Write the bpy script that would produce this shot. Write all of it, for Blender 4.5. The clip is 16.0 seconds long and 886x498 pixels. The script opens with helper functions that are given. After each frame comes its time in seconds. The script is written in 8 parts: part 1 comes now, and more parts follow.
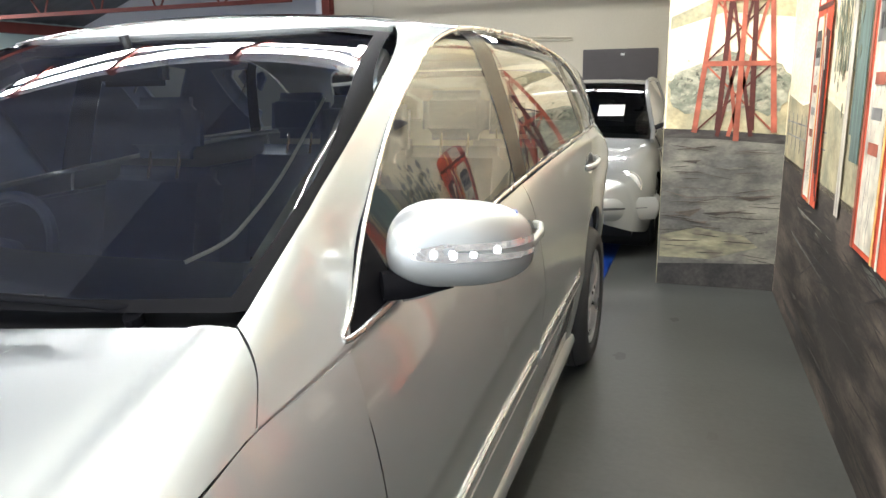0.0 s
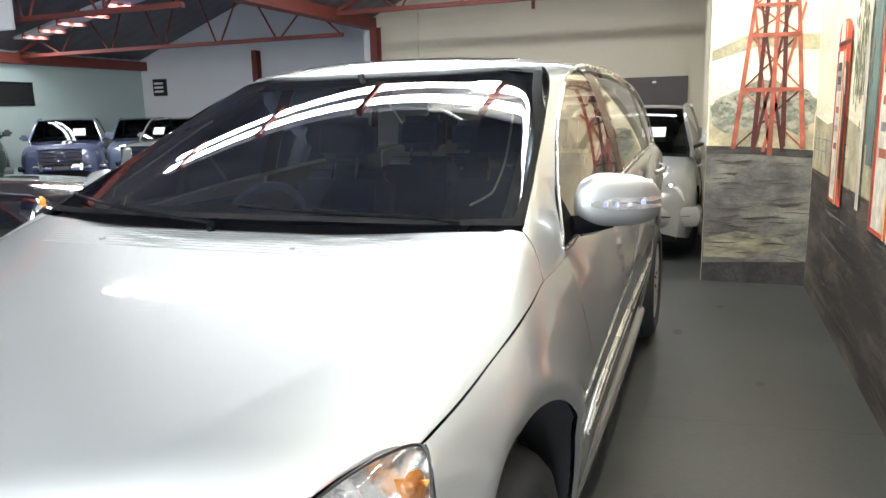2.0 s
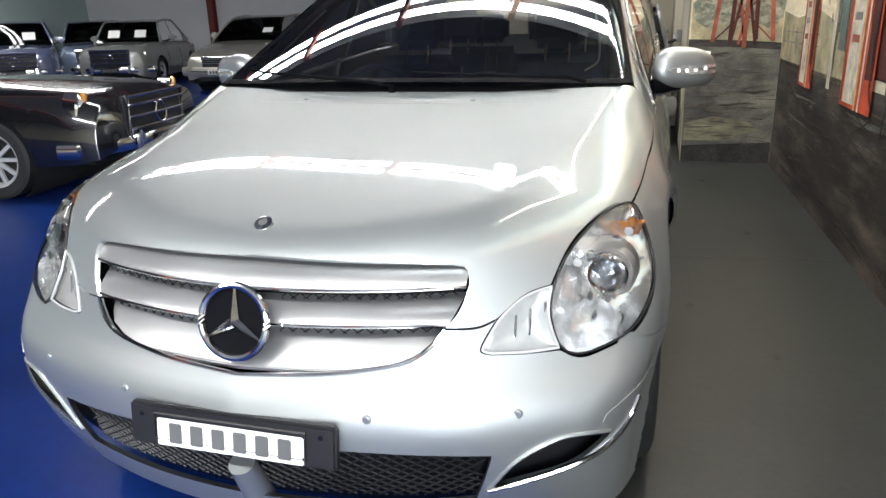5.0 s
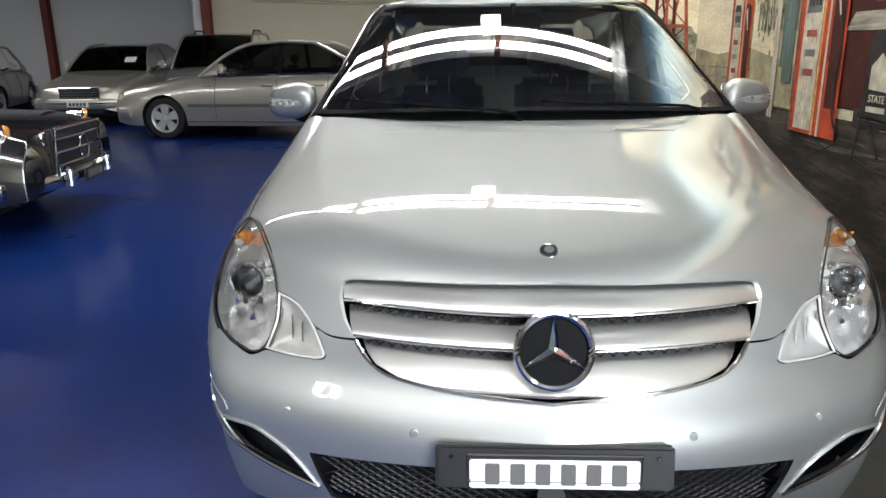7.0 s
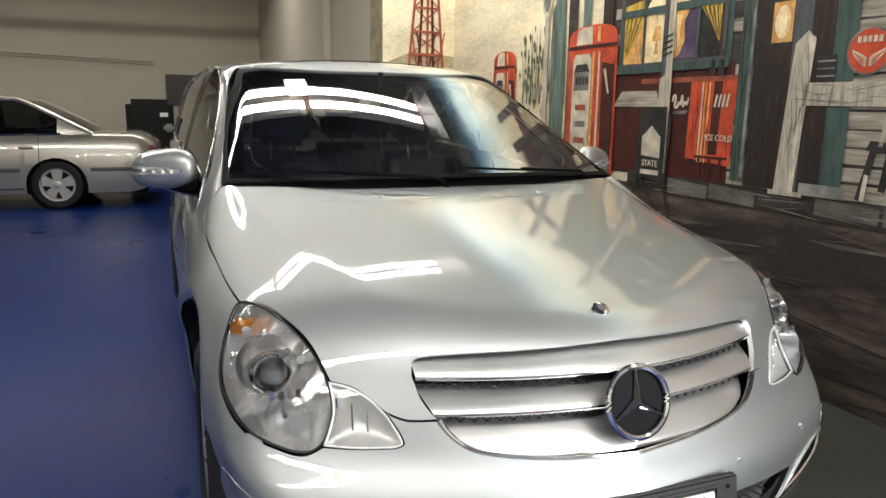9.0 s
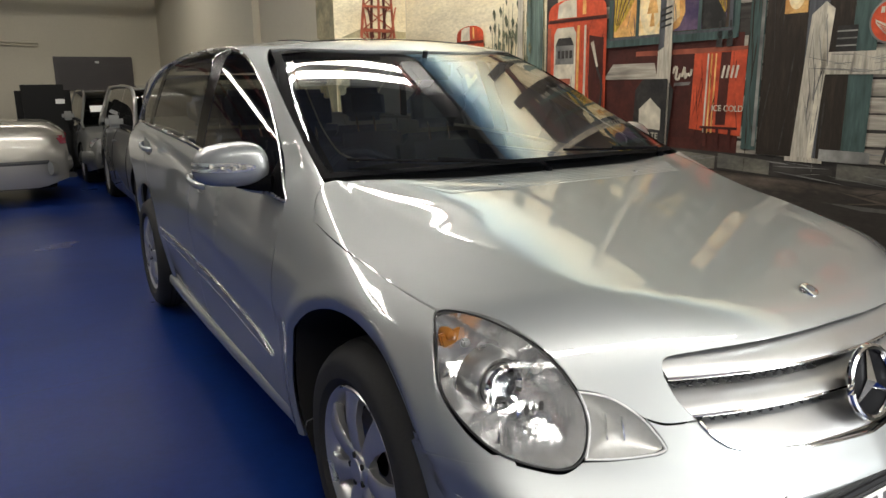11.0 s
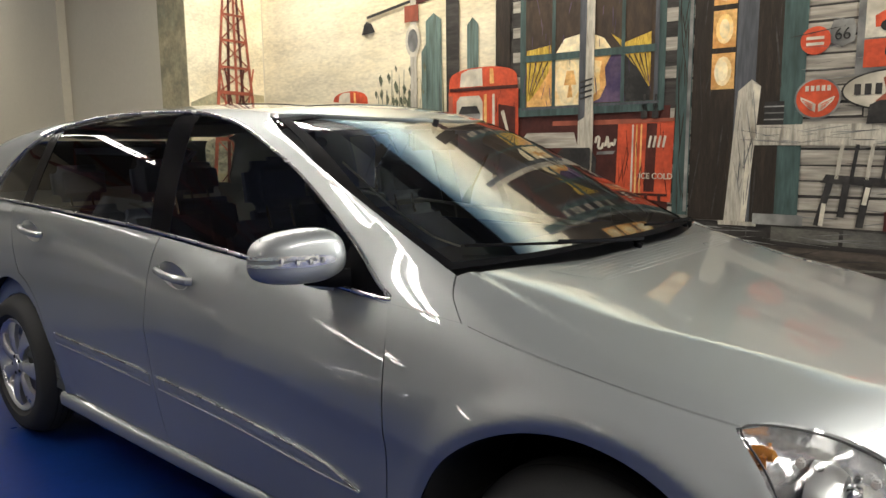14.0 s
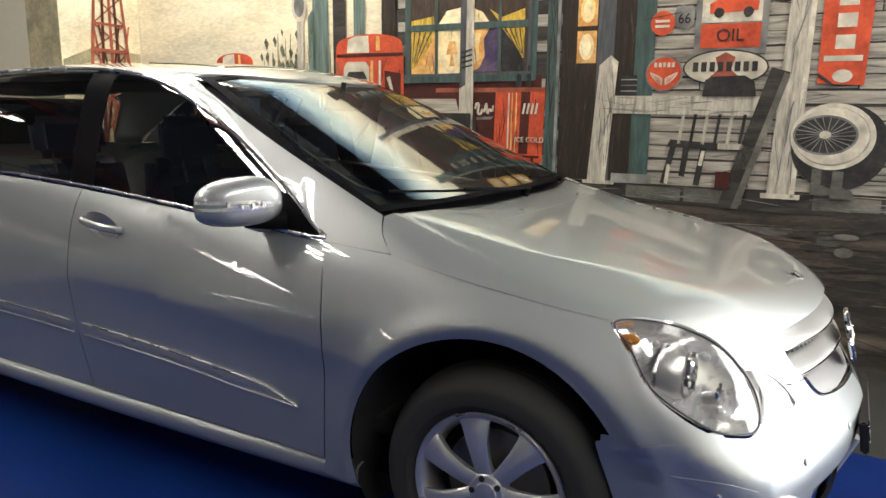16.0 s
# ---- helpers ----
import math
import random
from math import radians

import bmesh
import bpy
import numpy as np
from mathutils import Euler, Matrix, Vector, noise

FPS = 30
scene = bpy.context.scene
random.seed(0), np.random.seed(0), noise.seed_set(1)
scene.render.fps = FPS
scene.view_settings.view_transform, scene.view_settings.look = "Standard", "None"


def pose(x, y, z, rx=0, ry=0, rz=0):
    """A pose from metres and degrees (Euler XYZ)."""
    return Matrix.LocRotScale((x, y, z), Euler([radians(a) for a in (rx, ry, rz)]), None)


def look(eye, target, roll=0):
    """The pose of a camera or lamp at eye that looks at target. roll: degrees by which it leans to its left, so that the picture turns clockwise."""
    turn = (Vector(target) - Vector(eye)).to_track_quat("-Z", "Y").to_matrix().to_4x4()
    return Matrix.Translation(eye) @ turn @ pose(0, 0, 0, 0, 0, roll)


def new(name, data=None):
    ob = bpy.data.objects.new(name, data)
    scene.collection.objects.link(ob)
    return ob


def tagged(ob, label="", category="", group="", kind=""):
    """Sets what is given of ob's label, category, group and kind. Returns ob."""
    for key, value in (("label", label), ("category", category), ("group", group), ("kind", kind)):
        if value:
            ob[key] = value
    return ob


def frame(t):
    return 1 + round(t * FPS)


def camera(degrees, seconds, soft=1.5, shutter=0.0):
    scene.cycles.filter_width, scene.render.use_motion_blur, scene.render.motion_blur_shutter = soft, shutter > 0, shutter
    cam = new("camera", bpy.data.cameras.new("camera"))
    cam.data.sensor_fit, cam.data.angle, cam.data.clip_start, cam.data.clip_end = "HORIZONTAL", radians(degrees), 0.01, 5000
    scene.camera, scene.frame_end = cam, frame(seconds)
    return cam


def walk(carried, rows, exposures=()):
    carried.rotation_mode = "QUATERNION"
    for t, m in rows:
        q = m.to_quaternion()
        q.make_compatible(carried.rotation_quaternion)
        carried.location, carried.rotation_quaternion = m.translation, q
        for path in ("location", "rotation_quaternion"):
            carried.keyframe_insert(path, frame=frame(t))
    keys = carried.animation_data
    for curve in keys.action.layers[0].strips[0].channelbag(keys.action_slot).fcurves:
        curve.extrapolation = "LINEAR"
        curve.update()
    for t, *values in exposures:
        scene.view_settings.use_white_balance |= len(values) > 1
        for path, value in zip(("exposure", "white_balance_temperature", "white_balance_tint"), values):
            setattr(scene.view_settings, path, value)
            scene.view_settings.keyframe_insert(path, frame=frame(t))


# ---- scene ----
cam = camera(63.2, 16.0)
PATH = [
    (0, (1.366, 0.492, 1.43), (0.718, 2.33, 0.981), -1.0),
    (0.5, (1.342, 0.256, 1.463), (0.716, 2.12, 1.096), 1.6),
    (0.6, (1.338, 0.22, 1.459), (0.707, 2.079, 1.074), 2.0),
    (1, (1.377, 0.015, 1.432), (0.59, 1.801, 0.996), -0.7),
    (1.5, (1.356, -0.199, 1.435), (0.594, 1.611, 1.058), 1.1),
    (2, (1.251, -0.45, 1.415), (0.544, 1.384, 1.041), -1.4),
    (2.5, (1.276, -0.594, 1.406), (0.57, 1.236, 1.014), 2.7),
    (3, (1.351, -0.757, 1.38), (0.628, 1.037, 0.872), 1.6),
    (3.5, (1.35, -0.879, 1.383), (0.517, 0.876, 0.906), 1.0),
    (4, (1.246, -1.027, 1.365), (0.527, 0.755, 0.81), -0.4),
    (4.2, (1.187, -1.1, 1.349), (0.483, 0.672, 0.743), -0.8),
    (6.3, (0.213, -1.487, 1.432), (0.148, 0.417, 0.823), 1.9),
    (6.5, (0.115, -1.497, 1.435), (0.043, 0.41, 0.836), 4.3),
    (7, (-0.17, -1.497, 1.382), (-0.263, 0.424, 0.835), -0.7),
    (7.5, (-0.385, -1.48, 1.405), (-0.416, 0.421, 0.783), 1.8),
    (8, (-0.627, -1.493, 1.422), (-0.299, 0.424, 0.957), 1.2),
    (8.5, (-0.841, -1.453, 1.44), (-0.297, 0.421, 1.002), 2.0),
    (8.6, (-0.882, -1.43, 1.43), (-0.327, 0.446, 1.015), 2.6),
    (9, (-1.018, -1.33, 1.398), (-0.284, 0.491, 1.015), 0.9),
    (11.4, (-1.69, -0.74, 1.42), (-0.599, 0.879, 0.988), 0.4),
    (11.5, (-1.693, -0.707, 1.419), (-0.568, 0.898, 1.019), 0.6),
    (12, (-1.741, -0.498, 1.399), (-0.556, 1.055, 0.972), 1.8),
    (12.5, (-1.888, -0.342, 1.398), (-0.651, 1.176, 0.992), 1.2),
    (13, (-2.061, -0.198, 1.438), (-0.642, 1.124, 0.948), -1.6),
    (13.4, (-2.124, -0.088, 1.435), (-0.628, 1.169, 1.008), 2.0),
    (13.5, (-2.142, -0.069, 1.433), (-0.651, 1.197, 1.015), 1.5),
    (14, (-2.24, 0.099, 1.456), (-0.723, 1.37, 1.17), -0.5),
    (14.2, (-2.273, 0.161, 1.449), (-0.797, 1.478, 1.153), -1.0),
    (14.5, (-2.336, 0.206, 1.444), (-0.876, 1.543, 1.161), 0.8),
    (15, (-2.516, 0.208, 1.456), (-0.976, 1.446, 1.144), 0.4),
    (15.5, (-2.615, 0.166, 1.464), (-0.938, 1.209, 1.152), 0.7),
    (16, (-2.634, 0.03, 1.435), (-0.917, 0.985, 1.062), 0.6),
]
walk(cam, [(t, look(eye, target, roll)) for t, eye, target, roll in PATH],
     [(0, 1.32, 6000, 10), (2, 1.06, 6000, 10), (4.2, 0.46, 6050, 10), (6.3, 0.02, 6150, 10), (8, -0.1, 6400, 10), (9, -0.16, 6550, 10), (12, -0.3, 6600, 10), (16, 0.05, 6600, 10)])
# ---------------------------------------------------------------- light
world = bpy.data.worlds.new("world")
scene.world = world
world.use_nodes = True
sky = world.node_tree.nodes.new("ShaderNodeTexSky")
sky.sky_type, sky.sun_disc, sky.sun_elevation, sky.sun_rotation = "NISHITA", False, radians(40), radians(120)
world.node_tree.links.new(sky.outputs[0], world.node_tree.nodes["Background"].inputs[0])
world.node_tree.nodes["Background"].inputs[1].default_value = 0.1
LAMP_TINT = (1.0, 0.96, 0.89)
ROW_A, ROW_B, ROW_C, ROW_D, WALL_FILL, DOOR = 130, 65, 200, 78, 178, 1050
# ---------------------------------------------------------------- materials
def material(name, color, rough=0.5, metal=0.0, coat=0.0, vary=0.12, scale=6.0, bump=0.0, fine=60.0, spec=0.5, emit=0.0, emit_color=None,
             second=None, mix_scale=1.2, mix_at=(0.45, 0.65), rough_vary=0.08):
    """A painted or solid surface with variation at two scales, and relief."""
    m = bpy.data.materials.new(name)
    m.use_nodes = True
    nt = m.node_tree
    b = nt.nodes["Principled BSDF"]
    link = nt.links.new
    co = nt.nodes.new("ShaderNodeTexCoord")
    n1, n2 = nt.nodes.new("ShaderNodeTexNoise"), nt.nodes.new("ShaderNodeTexNoise")
    n1.inputs["Scale"].default_value, n2.inputs["Scale"].default_value = scale, fine
    n1.inputs["Detail"].default_value = n2.inputs["Detail"].default_value = 5
    for n in (n1, n2):
        link(co.outputs["Object"], n.inputs["Vector"])
    hs = nt.nodes.new("ShaderNodeHueSaturation")
    mr = nt.nodes.new("ShaderNodeMapRange")
    mr.inputs["From Min"].default_value, mr.inputs["From Max"].default_value = 0.3, 0.7
    mr.inputs["To Min"].default_value, mr.inputs["To Max"].default_value = 1 - vary, 1 + vary
    mm = nt.nodes.new("ShaderNodeMath")
    mm.operation = "MULTIPLY_ADD"
    mm.inputs[1].default_value, mm.inputs[2].default_value = 0.4, 0.0
    link(n2.outputs["Fac"], mm.inputs[0])
    ma = nt.nodes.new("ShaderNodeMath")
    ma.operation = "MULTIPLY_ADD"
    ma.inputs[1].default_value = 0.6
    link(n1.outputs["Fac"], ma.inputs[0])
    link(mm.outputs[0], ma.inputs[2])
    link(ma.outputs[0], mr.inputs["Value"])
    link(mr.outputs[0], hs.inputs["Value"])
    hs.inputs["Color"].default_value = (*color, 1)
    if second:
        n3 = nt.nodes.new("ShaderNodeTexNoise")
        n3.inputs["Scale"].default_value, n3.inputs["Detail"].default_value, n3.inputs["Roughness"].default_value = mix_scale, 8, 0.65
        link(co.outputs["Object"], n3.inputs["Vector"])
        r = nt.nodes.new("ShaderNodeMapRange")
        r.inputs["From Min"].default_value, r.inputs["From Max"].default_value = mix_at
        link(n3.outputs["Fac"], r.inputs["Value"])
        mx = nt.nodes.new("ShaderNodeMix")
        mx.data_type = "RGBA"
        mx.inputs["A"].default_value, mx.inputs["B"].default_value = (*color, 1), (*second, 1)
        link(r.outputs[0], mx.inputs["Factor"])
        link(mx.outputs["Result"], hs.inputs["Color"])
    link(hs.outputs[0], b.inputs["Base Color"])
    rr = nt.nodes.new("ShaderNodeMapRange")
    rr.inputs["To Min"].default_value, rr.inputs["To Max"].default_value = max(rough - rough_vary, 0.0), min(rough + rough_vary, 1.0)
    link(n1.outputs["Fac"], rr.inputs["Value"])
    link(rr.outputs[0], b.inputs["Roughness"])
    b.inputs["Metallic"].default_value = metal
    b.inputs["Coat Weight"].default_value = coat
    b.inputs["Coat Roughness"].default_value = 0.03
    b.inputs["Specular IOR Level"].default_value = spec
    if bump:
        bp = nt.nodes.new("ShaderNodeBump")
        bp.inputs["Strength"].default_value, bp.inputs["Distance"].default_value = 0.6, bump
        link(n2.outputs["Fac"], bp.inputs["Height"])
        link(bp.outputs[0], b.inputs["Normal"])
    if emit:
        b.inputs["Emission Color"].default_value = (*(emit_color or color), 1)
        b.inputs["Emission Strength"].default_value = emit
    return m


def car_paint(name, color, metal=0.75, rough=0.32):
    """Metallic paint with fine flake under a clear coat."""
    m = material(name, color, rough=rough, metal=metal, coat=1.0, vary=0.03, scale=3.0, fine=900.0, rough_vary=0.03)
    m.node_tree.nodes["Principled BSDF"].inputs["Coat IOR"].default_value = 1.85
    return m


def glass(name, tint, gloss=1.0, rough=0.0, ior=1.52):
    """A thin pane: tinted see-through, with the mirror image that the angle gives."""
    m = bpy.data.materials.new(name)
    m.use_nodes = True
    nt = m.node_tree
    nt.nodes.remove(nt.nodes["Principled BSDF"])
    out = nt.nodes["Material Output"]
    tr, gl, mx, fr = (nt.nodes.new("ShaderNode" + k) for k in ("BsdfTransparent", "BsdfGlossy", "MixShader", "Fresnel"))
    tr.inputs[0].default_value = (*tint, 1)
    gl.inputs["Roughness"].default_value = rough
    gl.inputs["Color"].default_value = (gloss, gloss, gloss, 1)
    fr.inputs[0].default_value = ior
    nt.links.new(fr.outputs[0], mx.inputs[0])
    nt.links.new(tr.outputs[0], mx.inputs[1])
    nt.links.new(gl.outputs[0], mx.inputs[2])
    nt.links.new(mx.outputs[0], out.inputs[0])
    return m


SILVER = car_paint("silver_paint", (0.40, 0.42, 0.415), 0.80, 0.50)
CHROME = material("chrome", (0.78, 0.78, 0.78), rough=0.08, metal=1.0, vary=0.02, rough_vary=0.03)
SATIN = material("satin_silver", (0.56, 0.56, 0.55), rough=0.36, metal=0.85, vary=0.03)
ALLOY = material("alloy", (0.6, 0.6, 0.6), rough=0.3, metal=0.8, vary=0.05, coat=0.4)
BRIGHTWORK = material("brushed_brightwork", (0.80, 0.79, 0.77), rough=0.27, metal=1.0, vary=0.03)
PILLARBLACK = material("pillar_film", (0.004, 0.004, 0.005), rough=0.22, vary=0.1, spec=0.2)
BLACK = material("black_plastic", (0.012, 0.012, 0.013), rough=0.45, vary=0.2, bump=0.0004, fine=300)
GLOSSBLACK = material("gloss_black", (0.006, 0.006, 0.007), rough=0.08, vary=0.1, coat=1.0)
RUBBER = material("tyre_rubber", (0.014, 0.014, 0.014), rough=0.75, vary=0.25, bump=0.0008, fine=120)
DARK = material("dark_underbody", (0.008, 0.008, 0.008), rough=0.9, vary=0.2)
LEATHER = material("navy_leather", (0.11, 0.14, 0.24), rough=0.5, vary=0.15, bump=0.0006, fine=200)
TRIMGREY = material("grey_trim", (0.10, 0.10, 0.10), rough=0.6, vary=0.1, bump=0.0004, fine=250)
WINDSCREEN = glass("windscreen_glass", (0.80, 0.85, 0.84), ior=2.5)
TINTED = glass("tinted_glass", (0.57, 0.58, 0.55), ior=1.6)
DASH = material("dark_dashboard", (0.075, 0.085, 0.10), rough=0.6, vary=0.12, bump=0.0005, fine=220)
WALLALLOY = material("pale_alloy", (0.55, 0.55, 0.54), rough=0.35, metal=0.3, vary=0.05, coat=0.4)
CLEAR = glass("clear_lens", (0.93, 0.94, 0.94), ior=1.45)
AMBER = material("amber", (0.62, 0.24, 0.04), rough=0.15, coat=1.0, vary=0.1)
REFLECTOR = material("lamp_reflector", (0.84, 0.84, 0.84), rough=0.13, metal=0.75, vary=0.2, scale=25, bump=0.006, fine=24)
LENSGREY = material("indicator_housing", (0.60, 0.60, 0.59), rough=0.35, metal=0.3, vary=0.15, scale=20)
BADGE = material("badge_black", (0.004, 0.004, 0.005), rough=0.5, vary=0.1, spec=0.08)
FRIT = material("screen_print", (0.004, 0.004, 0.005), rough=0.6, vary=0.1, spec=0.05)
WHITE = material("white_plastic", (0.75, 0.75, 0.73), rough=0.5, vary=0.05)

FLOOR_GREY = material("concrete_floor", (0.037, 0.039, 0.036), rough=0.42, vary=0.22, scale=1.3, fine=35, bump=0.0006, second=(0.028, 0.029, 0.027), mix_scale=0.7, spec=0.28)
FLOOR_BLUE = material("blue_floor_paint", (0.005, 0.022, 0.128), rough=0.3, vary=0.2, scale=1.1, fine=25, bump=0.0004, second=(0.0035, 0.0125, 0.075), mix_scale=0.5, spec=0.14)
CREAM = material("cream_wall_paint", (0.60, 0.555, 0.44), rough=0.7, vary=0.05, scale=0.8, fine=30, bump=0.0008)
WALLWHITE = material("white_wall_paint", (0.74, 0.75, 0.77), rough=0.7, vary=0.04, scale=0.7, fine=30, bump=0.0008)
WALLGREEN = material("pale_green_wall", (0.42, 0.52, 0.50), rough=0.7, vary=0.06, scale=0.7, fine=30, bump=0.0008)
ROOFIRON = material("roof_sheet", (0.14, 0.14, 0.15), rough=0.6, vary=0.25, scale=2)
OXIDE = material("red_oxide_steel", (0.16, 0.035, 0.025), rough=0.6, vary=0.25, scale=5, fine=90)
SHUTTER = material("grey_shutter", (0.085, 0.075, 0.075), rough=0.55, vary=0.12)
GLOW = material("lamp_diffuser", (0.9, 0.9, 0.88), rough=0.5, vary=0.02, emit=12.0, emit_color=(1.0, 0.96, 0.88))
# ---------------------------------------------------------------- mesh helpers
from mathutils.geometry import delaunay_2d_cdt


def mesh_object(name, verts, faces, mat, smooth=True):
    me = bpy.data.meshes.new(name)
    me.from_pydata([tuple(map(float, v)) for v in verts], [], [tuple(map(int, f)) for f in faces])
    me.validate()
    me.materials.append(mat)
    if smooth:
        me.polygons.foreach_set("use_smooth", [True] * len(me.polygons))
    me.update()
    return new(name, me)


def raw(name, verts, faces, mat, parent, label="", smooth=True):
    ob = mesh_object(name, verts, faces, mat, smooth)
    ob.parent = parent
    if label:
        tagged(ob, label)
    return ob


def part(name, bm, mat, parent=None, label="", smooth=30.0):
    """Links a bmesh as one mesh object under a thing or a part."""
    me = bpy.data.meshes.new(name)
    bmesh.ops.recalc_face_normals(bm, faces=bm.faces[:])
    if smooth:
        for f in bm.faces:
            f.smooth = True
        for e in bm.edges:
            if len(e.link_faces) == 2 and e.calc_face_angle(0) > radians(smooth):
                e.smooth = False
    bm.to_mesh(me)
    bm.free()
    me.materials.append(mat)
    ob = new(name, me)
    ob.parent = parent
    if label:
        tagged(ob, label)
    return ob


def thing(name, label, category, at=None, group="", kind=""):
    ob = new(name)
    ob.empty_display_size = 0.1
    if at is not None:
        ob.matrix_basis = at
    return tagged(ob, label, category, group, kind)


def box(lo, hi, bevel=0.0, bm=None):
    bm = bm or bmesh.new()
    lo, hi = Vector(lo), Vector(hi)
    made = bmesh.ops.create_cube(bm, size=1, matrix=Matrix.Translation((lo + hi) / 2) @ Matrix.Diagonal((*(hi - lo), 1)))
    if bevel:
        es = list({e for v in made["verts"] for e in v.link_edges})
        bmesh.ops.bevel(bm, geom=es, offset=bevel, segments=2, affect="EDGES")
    return bm


def rod(a, b, r, bm=None, seg=12, r2=None):
    bm = bm or bmesh.new()
    a, b = Vector(a), Vector(b)
    q = (b - a).to_track_quat("Z", "Y").to_matrix().to_4x4()
    bmesh.ops.create_cone(bm, cap_ends=True, segments=seg, radius1=r, radius2=r if r2 is None else r2, depth=(b - a).length,
                          matrix=Matrix.Translation((a + b) / 2) @ q)
    return bm


def tube(path, r, bm=None, seg=8, closed=False, squash=1.0):
    """A round bar along a path."""
    bm = bm or bmesh.new()
    path = [Vector(p) for p in path]
    rings, n = [], len(path)
    for i, p in enumerate(path):
        a, b = (path[i - 1], path[(i + 1) % n]) if closed else (path[max(i - 1, 0)], path[min(i + 1, n - 1)])
        q = (b - a).to_track_quat("Z", "Y")
        rings.append([bm.verts.new(p + q @ Vector((r * math.cos(t) * squash, r * math.sin(t), 0))) for t in (2 * math.pi * k / seg for k in range(seg))])
    for i in range(n if closed else n - 1):
        a, b = rings[i], rings[(i + 1) % n]
        for k in range(seg):
            bm.faces.new((a[k], a[(k + 1) % seg], b[(k + 1) % seg], b[k]))
    if not closed:
        bm.faces.new(rings[0][::-1]), bm.faces.new(rings[-1])
    return bm


def lathe(profile, axis="x", seg=48, bm=None, at=(0, 0, 0)):
    """Turns (along, radius) pairs round an axis."""
    bm = bm or bmesh.new()
    rings = []
    for s, r in profile:
        ring = []
        for k in range(seg):
            t = 2 * math.pi * k / seg
            c, d = r * math.cos(t), r * math.sin(t)
            p = {"x": (s, c, d), "y": (c, s, d), "z": (c, d, s)}[axis]
            ring.append(bm.verts.new(Vector(p) + Vector(at)))
        rings.append(ring)
    for a, b in zip(rings, rings[1:]):
        for k in range(seg):
            bm.faces.new((a[k], a[(k + 1) % seg], b[(k + 1) % seg], b[k]))
    return bm


def prism(poly, lo, hi, plane="xz", bm=None, bevel=0.0):
    """A polygon in a plane (two axes), thick from lo to hi along the third."""
    bm = bm or bmesh.new()
    third = ({"x", "y", "z"} - set(plane)).pop()

    def at(p, h):
        d = dict(zip(plane, p))
        d[third] = h
        return d["x"], d["y"], d["z"]
    a, b = [bm.verts.new(at(p, lo)) for p in poly], [bm.verts.new(at(p, hi)) for p in poly]
    n = len(poly)
    fs = [bm.faces.new(a), bm.faces.new(b[::-1])] + [bm.faces.new((a[i], b[i], b[(i + 1) % n], a[(i + 1) % n])) for i in range(n)]
    if bevel:
        es = list({e for f in fs[:2] for e in f.edges})
        bmesh.ops.bevel(bm, geom=es, offset=bevel, segments=2, affect="EDGES")
    return bm


def spline(pts, n=8, closed=False):
    """Catmull-Rom points through the given ones."""
    p = [np.array(q, float) for q in pts]
    m = len(p)
    out = []
    for i in range(m if closed else m - 1):
        a, b, c, d = (p[(i + k) % m] if closed else p[min(max(i + k, 0), m - 1)] for k in (-1, 0, 1, 2))
        for t in np.arange(n) / n:
            out.append(0.5 * (2 * b + (c - a) * t + (2 * a - 5 * b + 4 * c - d) * t * t + (3 * b - a - 3 * c + d) * t**3))
    return out if closed else out + [p[-1]]


def text_part(name, body, size, mat, matrix, parent, label="", squeeze=1.0):
    """Flat raised lettering as a mesh."""
    cu = bpy.data.curves.new(name, "FONT")
    cu.body, cu.size, cu.extrude, cu.align_x, cu.align_y = body, size, 0.0015, "CENTER", "CENTER"
    tmp = new(name + "_tmp", cu)
    me = bpy.data.meshes.new_from_object(tmp)
    bpy.data.objects.remove(tmp)
    me.materials.clear()
    me.materials.append(mat)
    ob = new(name, me)
    ob.parent = parent
    ob.matrix_basis = matrix @ Matrix.Diagonal((squeeze, 1, 1, 1))
    if label:
        tagged(ob, label)
    return ob
# ---------------------------------------------------------------- the hall
def slab(name, lo, hi, mat, label="", category="", kind="structure"):
    return tagged(part(name, box(lo, hi), mat, None, smooth=0), label, category, kind=kind)


slab("floor", (0.78, -9, -0.2), (2.6, 14.5, 0), FLOOR_GREY, "worn grey concrete floor strip along the mural", "floor")
slab("floor_painted", (-15.6, -9, -0.2), (0.777, 17.7, 0), FLOOR_BLUE, "glossy royal blue painted showroom floor", "floor")
STAIN = material("dark_floor_stain", (0.03, 0.03, 0.028), rough=0.6, vary=0.3, scale=9)
frng = random.Random(11)


def floor_mark(name, pts, mat, label):
    """A thin flat mark that lies on the floor."""
    bm = bmesh.new()
    vs = [bm.verts.new((x, y, 0.0012)) for x, y in pts]
    bm.faces.new(vs)
    return tagged(part(name, bm, mat, None, smooth=0), label, "floor mark", kind="structure")


